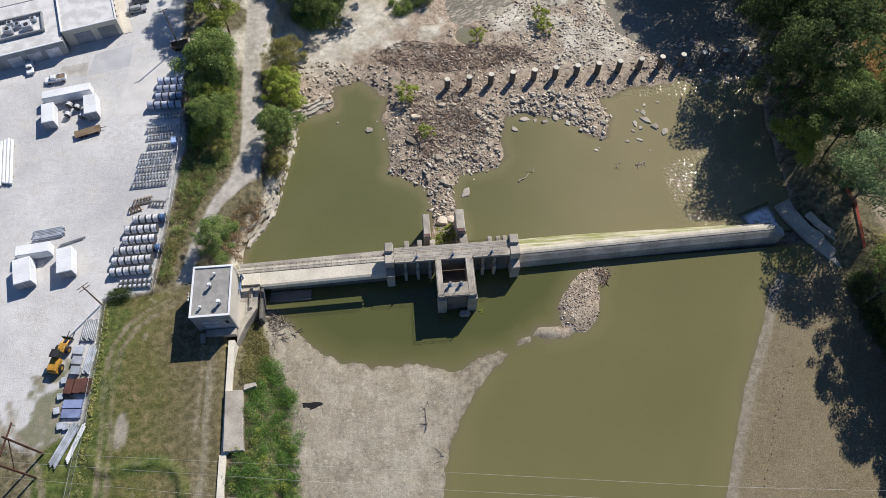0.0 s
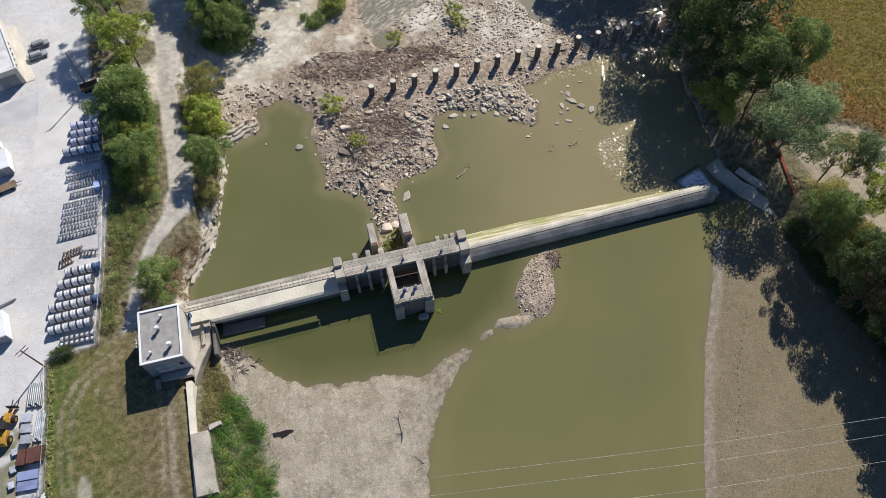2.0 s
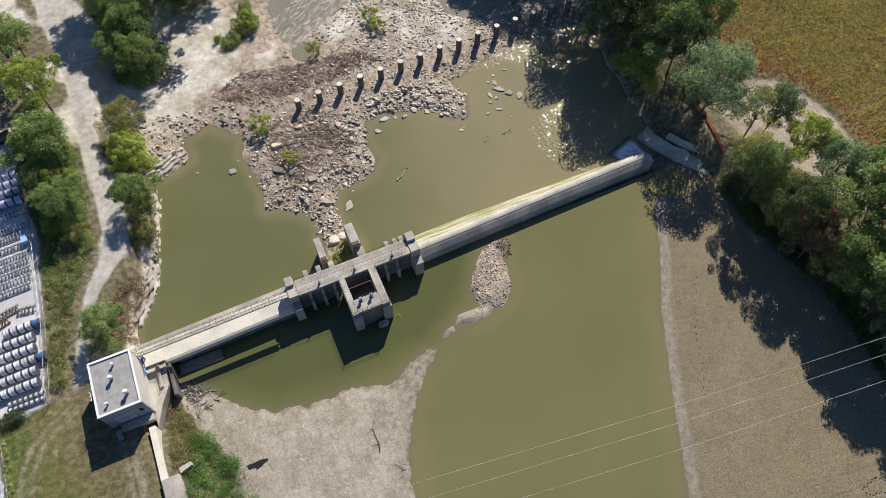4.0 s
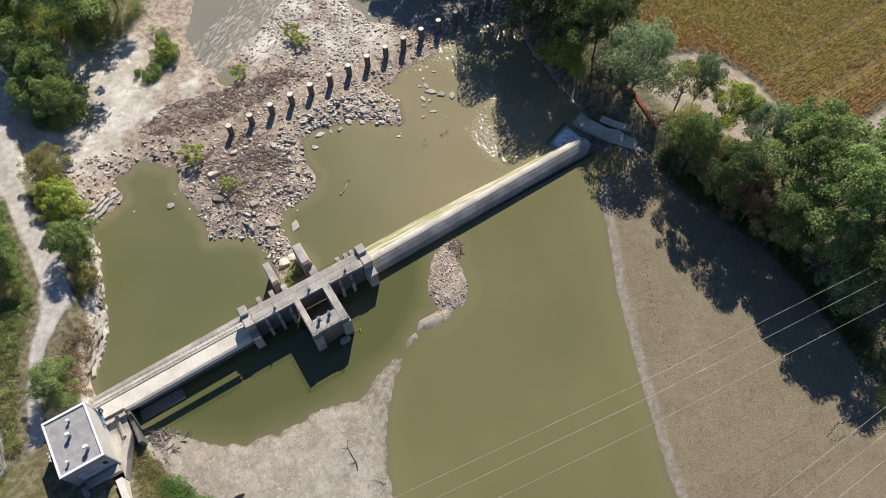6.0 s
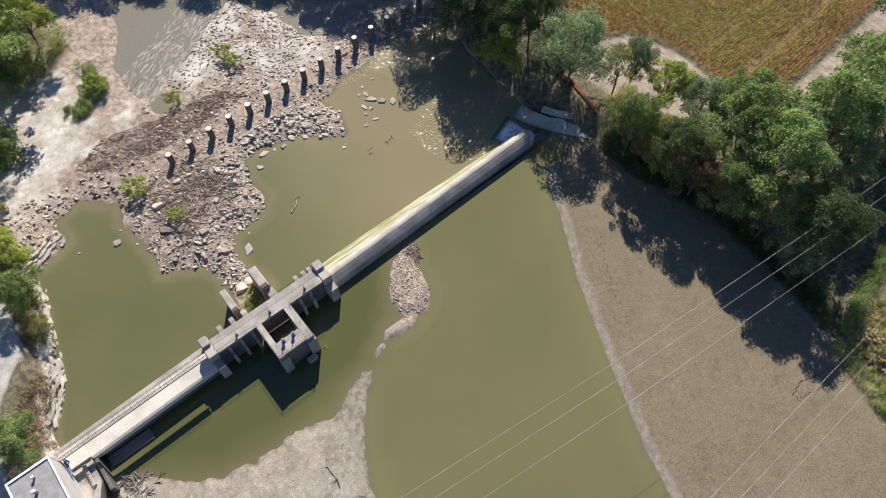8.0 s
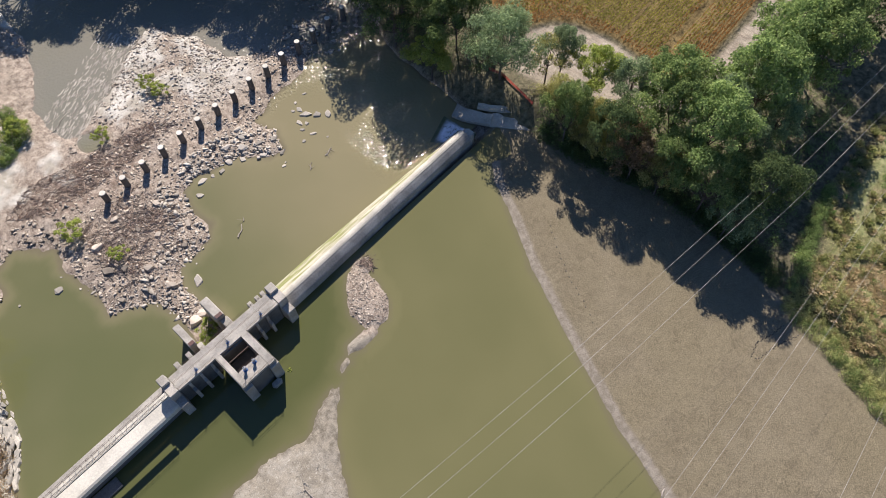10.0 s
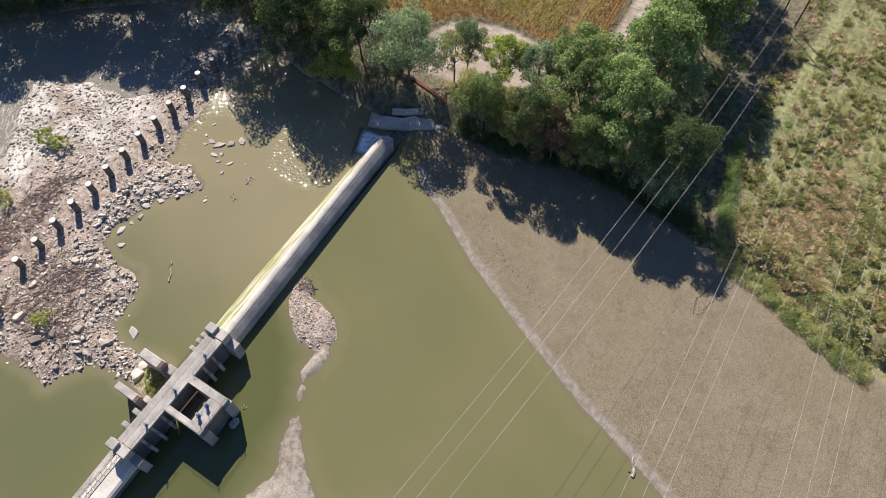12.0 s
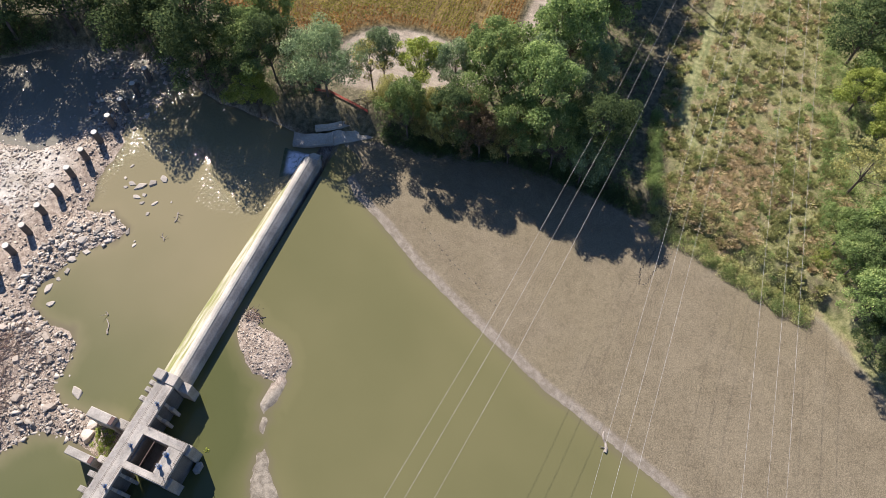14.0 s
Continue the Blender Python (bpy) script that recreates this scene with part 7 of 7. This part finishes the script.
for k, y in enumerate((-17.6, -19.8, -22.0)):
    crate("pale grey metal crate on a pallet", 1.9, 1.7, 0.9, -86.4, y, -8, ALU)
for x in (-86.9, -85.1, -83.6):
    crate("dark brown steel bin beside the fence", 1.5, 3.0, 1.2, x, -25.6, -6, BROWN)
BLUEPANEL = mat("faded_blue_panel", (0.24, 0.29, 0.48), 0.6, 0.12, 1.5, bump=0.05)
for y in (-29.2, -31.2):
    crate("flat stack of faded blue panels beside the fence", 3.9, 1.7, 0.6, -85.8, y, -4, BLUEPANEL)
for x, y in ((-88.4, -24.0), (-88.6, -27.4), (-88.8, -30.4), (-87.6, -33.6), (-86.4, -33.8)):
    crate("small pale crate of fittings", 1.1, 1.3, 0.7, x, y, 10, ALU)
crate("blue tarpaulin-covered pile by the trees", 2.6, 3.4, 1.4, -72.0, 62.6, 10, BLUE)
crate("blue plastic tote among the fittings", 1.4, 1.8, 1.3, -71.6, 36.6, 5, mat("pale_blue_plastic", (0.35, 0.48, 0.75), 0.5, 0.1, 1.0, bump=0))


def loader():
    """A yellow articulated wheel loader with a bucket."""
    d = thing("wheel_loader", "yellow wheel loader with black tyres on the yard", "loader", at=(-90.0, -19.0, YARD), rz=78)
    part("rear_body", boxes([(-3.3, -0.5, -1.0, 1.0, 0.9, 2.2), (-3.5, -3.2, -1.1, 1.1, 0.7, 1.7)], bev=0.12), YELLOW, d)
    cb = part("cabin", boxm(-0.6, 0.9, -0.8, 0.8, 1.5, 3.2, bev=0.12), BLACK, d, "dark glazed cabin")
    part("cabin_roof", boxm(-0.75, 1.05, -0.9, 0.9, 3.205, 3.35, bev=0.05), BLACK, cb)
    part("front_body", boxm(1.0, 3.0, -0.7, 0.7, 0.8, 1.8, bev=0.1), YELLOW, d)
    for s in (-1, 1):
        part("lift_arm", rods([((1.8, s * 0.55, 1.8), (4.4, s * 0.55, 0.8), 0.16)]), YELLOW, d)
        part("fork", boxm(4.6, 6.2, s * 0.6 - 0.09, s * 0.6 + 0.09, 0.15, 0.25, bev=0.02), BLACK, d)
        for x in (-2.1, 1.9):
            w = part("wheel", rods([((x, s * 1.05 - 0.3, 0.8), (x, s * 1.05 + 0.3, 0.8), 0.8)], 18), BLACK, d)
            part("rim", rods([((x, s * 1.05 - 0.32, 0.8), (x, s * 1.05 + 0.32, 0.8), 0.4)], 12), YELLOW, w)
    part("carriage", boxm(4.35, 4.6, -1.1, 1.1, 0.2, 1.4, bev=0.04), BLACK, d)


loader()


def flat_trailer(label, x, y, rz, l, material, high=0.0):
    d = thing("flat_trailer", label, "trailer", at=(x, y, YARD), rz=rz)
    part("chassis", boxm(-l / 2, l / 2, -0.9, 0.9, 0.6, 0.85, bev=0.03), RUST, d)
    for k in range(int(l / 0.35)):
        part("plank", boxm(-l / 2 + k * 0.35, -l / 2 + k * 0.35 + 0.32, -1.1, 1.1, 0.853, 0.92, bev=0), material, d)
    if high:
        part("dump_body", boxes([(-l / 2, l / 2, -1.1, -1.0, 0.93, high), (-l / 2, l / 2, 1.0, 1.1, 0.93, high), (-l / 2, -l / 2 + 0.1, -0.99, 0.99, 0.93, high), (l / 2 - 0.1, l / 2, -0.99, 0.99, 0.93, high)], bev=0.02), material, d)
    for x_ in (-l * 0.3, -l * 0.12, l * 0.3):
        for s in (-1, 1):
            part("wheel", rods([((x_, s * 0.95 - 0.14, 0.42), (x_, s * 0.95 + 0.14, 0.42), 0.42)], 12), BLACK, d)
    part("drawbar", rods([((l / 2, 0, 0.7), (l / 2 + 1.3, 0, 0.6), 0.08)]), RUST, d)


flat_trailer("tan flat-bed trailer with timber boards", -93.6, 41.3, 17, 6.4, TIMBER)
flat_trailer("tan dump trailer parked beneath the trees", -73.0, 69.0, 14, 4.6, TIMBER, 1.7)


def fence(pts, label):
    """A chain-link fence: posts, rails, and thin wires."""
    f = thing("chain_link_fence", label, "fence")
    for (ax, ay), (bx, by) in zip(pts, pts[1:]):
        n = max(1, round(math.hypot(bx - ax, by - ay) / 3.0))
        for k in range(n):
            x, y = ax + (bx - ax) * k / n, ay + (by - ay) * k / n
            part("post", rods([((x, y, YARD - 0.4), (x, y, YARD + 2.1), 0.05)], 6), STEEL, f)
        part("rail", rods([((ax, ay, YARD + 2.05), (bx, by, YARD + 2.05), 0.03)], 5), STEEL, f)
        part("rail", rods([((ax, ay, YARD + 0.15), (bx, by, YARD + 0.15), 0.025)], 5), STEEL, f)
        wires = bmesh.new()
        m = int(math.hypot(bx - ax, by - ay) / 0.5)
        for k in range(m):
            p, q = k / m, min(1, (k + 2) / m)
            for a_, b_ in ((0.15, 2.05), (2.05, 0.15)):
                add_rod(wires, (ax + (bx - ax) * p, ay + (by - ay) * p, YARD + a_), (ax + (bx - ax) * q, ay + (by - ay) * q, YARD + b_), 0.012, n=3)
        part("mesh", wires, STEEL, f)


fence([(-70.6, 60), (-70.0, 33), (-70.8, 13), (-72.4, -4.8), (-82.6, -6.6), (-82.4, -18), (-82.9, -33), (-83.6, -46), (-84.2, -62)], "galvanised chain-link fence around the yard")


def utility_pole(label, x, y, h, arms, rz, base):
    d = thing("utility_pole", label, "utility pole", at=(x, y, base), rz=rz, group="utility poles")
    part("pole", rods([((0, 0, -0.8), (0, 0, h), 0.19, 0.13)], 8), TIMBER, d)
    for k in range(arms):
        z = h - 0.4 - 1.1 * k
        part("crossarm", boxm(-1.3, 1.3, 0.15, 0.28, z, z + 0.14, bev=0.01), TIMBER, d)
        for q in (-1.15, -0.5, 0.5, 1.15):
            part("insulator", rods([((q, 0.21, z + 0.14), (q, 0.21, z + 0.4), 0.07)], 6), WHITE, d)
    return d


utility_pole("wooden utility pole with white fittings by the yard gate", -83.4, -6.9, 9.5, 2, 40, YARD)
utility_pole("tall wooden utility pole by the yard fence", -73.6, 69.3, 13.0, 1, 30, YARD)

# the transmission line over the river: three bundles of three
line_pole = thing("transmission_structure", "dark wooden H-frame carrying power lines over the yard", "utility pole", at=(-90.5, -41.0, 5.6), rz=-8)
for s in (-2.3, 2.3):
    part("pole", rods([((0, s, -0.8), (0, s, 15.0), 0.22)], 8), BROWN, line_pole)
part("crossarm", boxm(-0.12, 0.12, -5.2, 5.2, 13.6, 13.9, bev=0.02), BROWN, line_pole)
part("brace", rods([((0, -2.3, 8), (0, 2.3, 13), 0.1)]), BROWN, line_pole)
for s in (-4.9, 0, 4.9):
    part("insulator", rods([((0, s, 12.4), (0, s, 13.6), 0.1)], 6), STEEL, line_pole)
WIREMAT = mat("aluminium_conductor", (0.5, 0.48, 0.43), 0.5, 0.05, 1.0, metal=0.2, bump=0)


def wire(name, pts, sag, label):
    """A conductor hanging along a few points."""
    cu = bpy.data.curves.new(name, "CURVE")
    cu.dimensions = "3D"
    cu.bevel_depth = 0.022
    cu.bevel_resolution = 1
    xs = np.linspace(pts[0][0], pts[-1][0], 48)
    ys = np.interp(xs, [q[0] for q in pts], [q[1] for q in pts])
    zs = np.interp(xs, [q[0] for q in pts], [q[2] for q in pts])
    sp = cu.splines.new("POLY")
    sp.points.add(47)
    for k in range(48):
        f = k / 47
        sp.points[k].co = (xs[k], ys[k], zs[k] - sag * 4 * f * (1 - f), 1)
    cu.materials.append(WIREMAT)
    tagged(new(name, cu), label, "power line", group="power lines over the river")


for off in (0.0, -3.0, -7.4):
    wire("power_line", [(-90.5, -40.8 + off * 0.6, 18), (-10, -51.9 + off, 22), (37.5, -58.3 + off, 22), (100, -65.1 + off, 22), (143, -68.5 + off, 22), (210, -73 + off, 22)], 0.4, "pale power line sagging across the river")
for (ax, ay), (bx, by) in (((-120, -86.8), (150, -84.6)), ((-120, -90.2), (151, -87.7)), ((-120, -93.4), (152, -90.7)), ((-120, -121), (156, -98.6)), ((-120, -124.6), (157.6, -103)), ((-120, -128), (158.4, -105.8))):
    wire("power_line", [(ax, ay, 22), (bx, by, 22), (bx + 80, by + (by - ay) * 0.3, 22)], 0.4, "pale power line sagging across the river")
far = thing("transmission_structure", "wooden H-frame carrying power lines in the meadow", "utility pole", at=(167, -73.0, 5.6), rz=-6)
for s in (-2.3, 2.3):
    part("pole", rods([((0, s, -0.8), (0, s, 17.0), 0.2)], 8), BROWN, far)
part("crossarm", boxm(-0.12, 0.12, -5.2, 5.2, 16.0, 16.3, bev=0.02), BROWN, far)
of = thing("orange_safety_fence", "sagging orange plastic safety fence on the bank", "fence")
pts = [(92.5, 9.6), (93.4, 5.6), (92.6, 1.4), (91.9, -2.6), (91.2, -6.6)]
for (ax, ay), (bx, by) in zip(pts, pts[1:]):
    za, zb = float(level(ax, ay)[0]), float(level(bx, by)[0])
    part("stake", rods([((ax, ay, za - 0.3), (ax, ay, za + 1.2), 0.04)], 5), RUST, of)
    for k in range(5):
        part("strip", rods([((ax, ay, za + 0.15 + 0.22 * k), (bx, by, zb + 0.15 + 0.22 * k), 0.06)], 4), ORANGE, of)
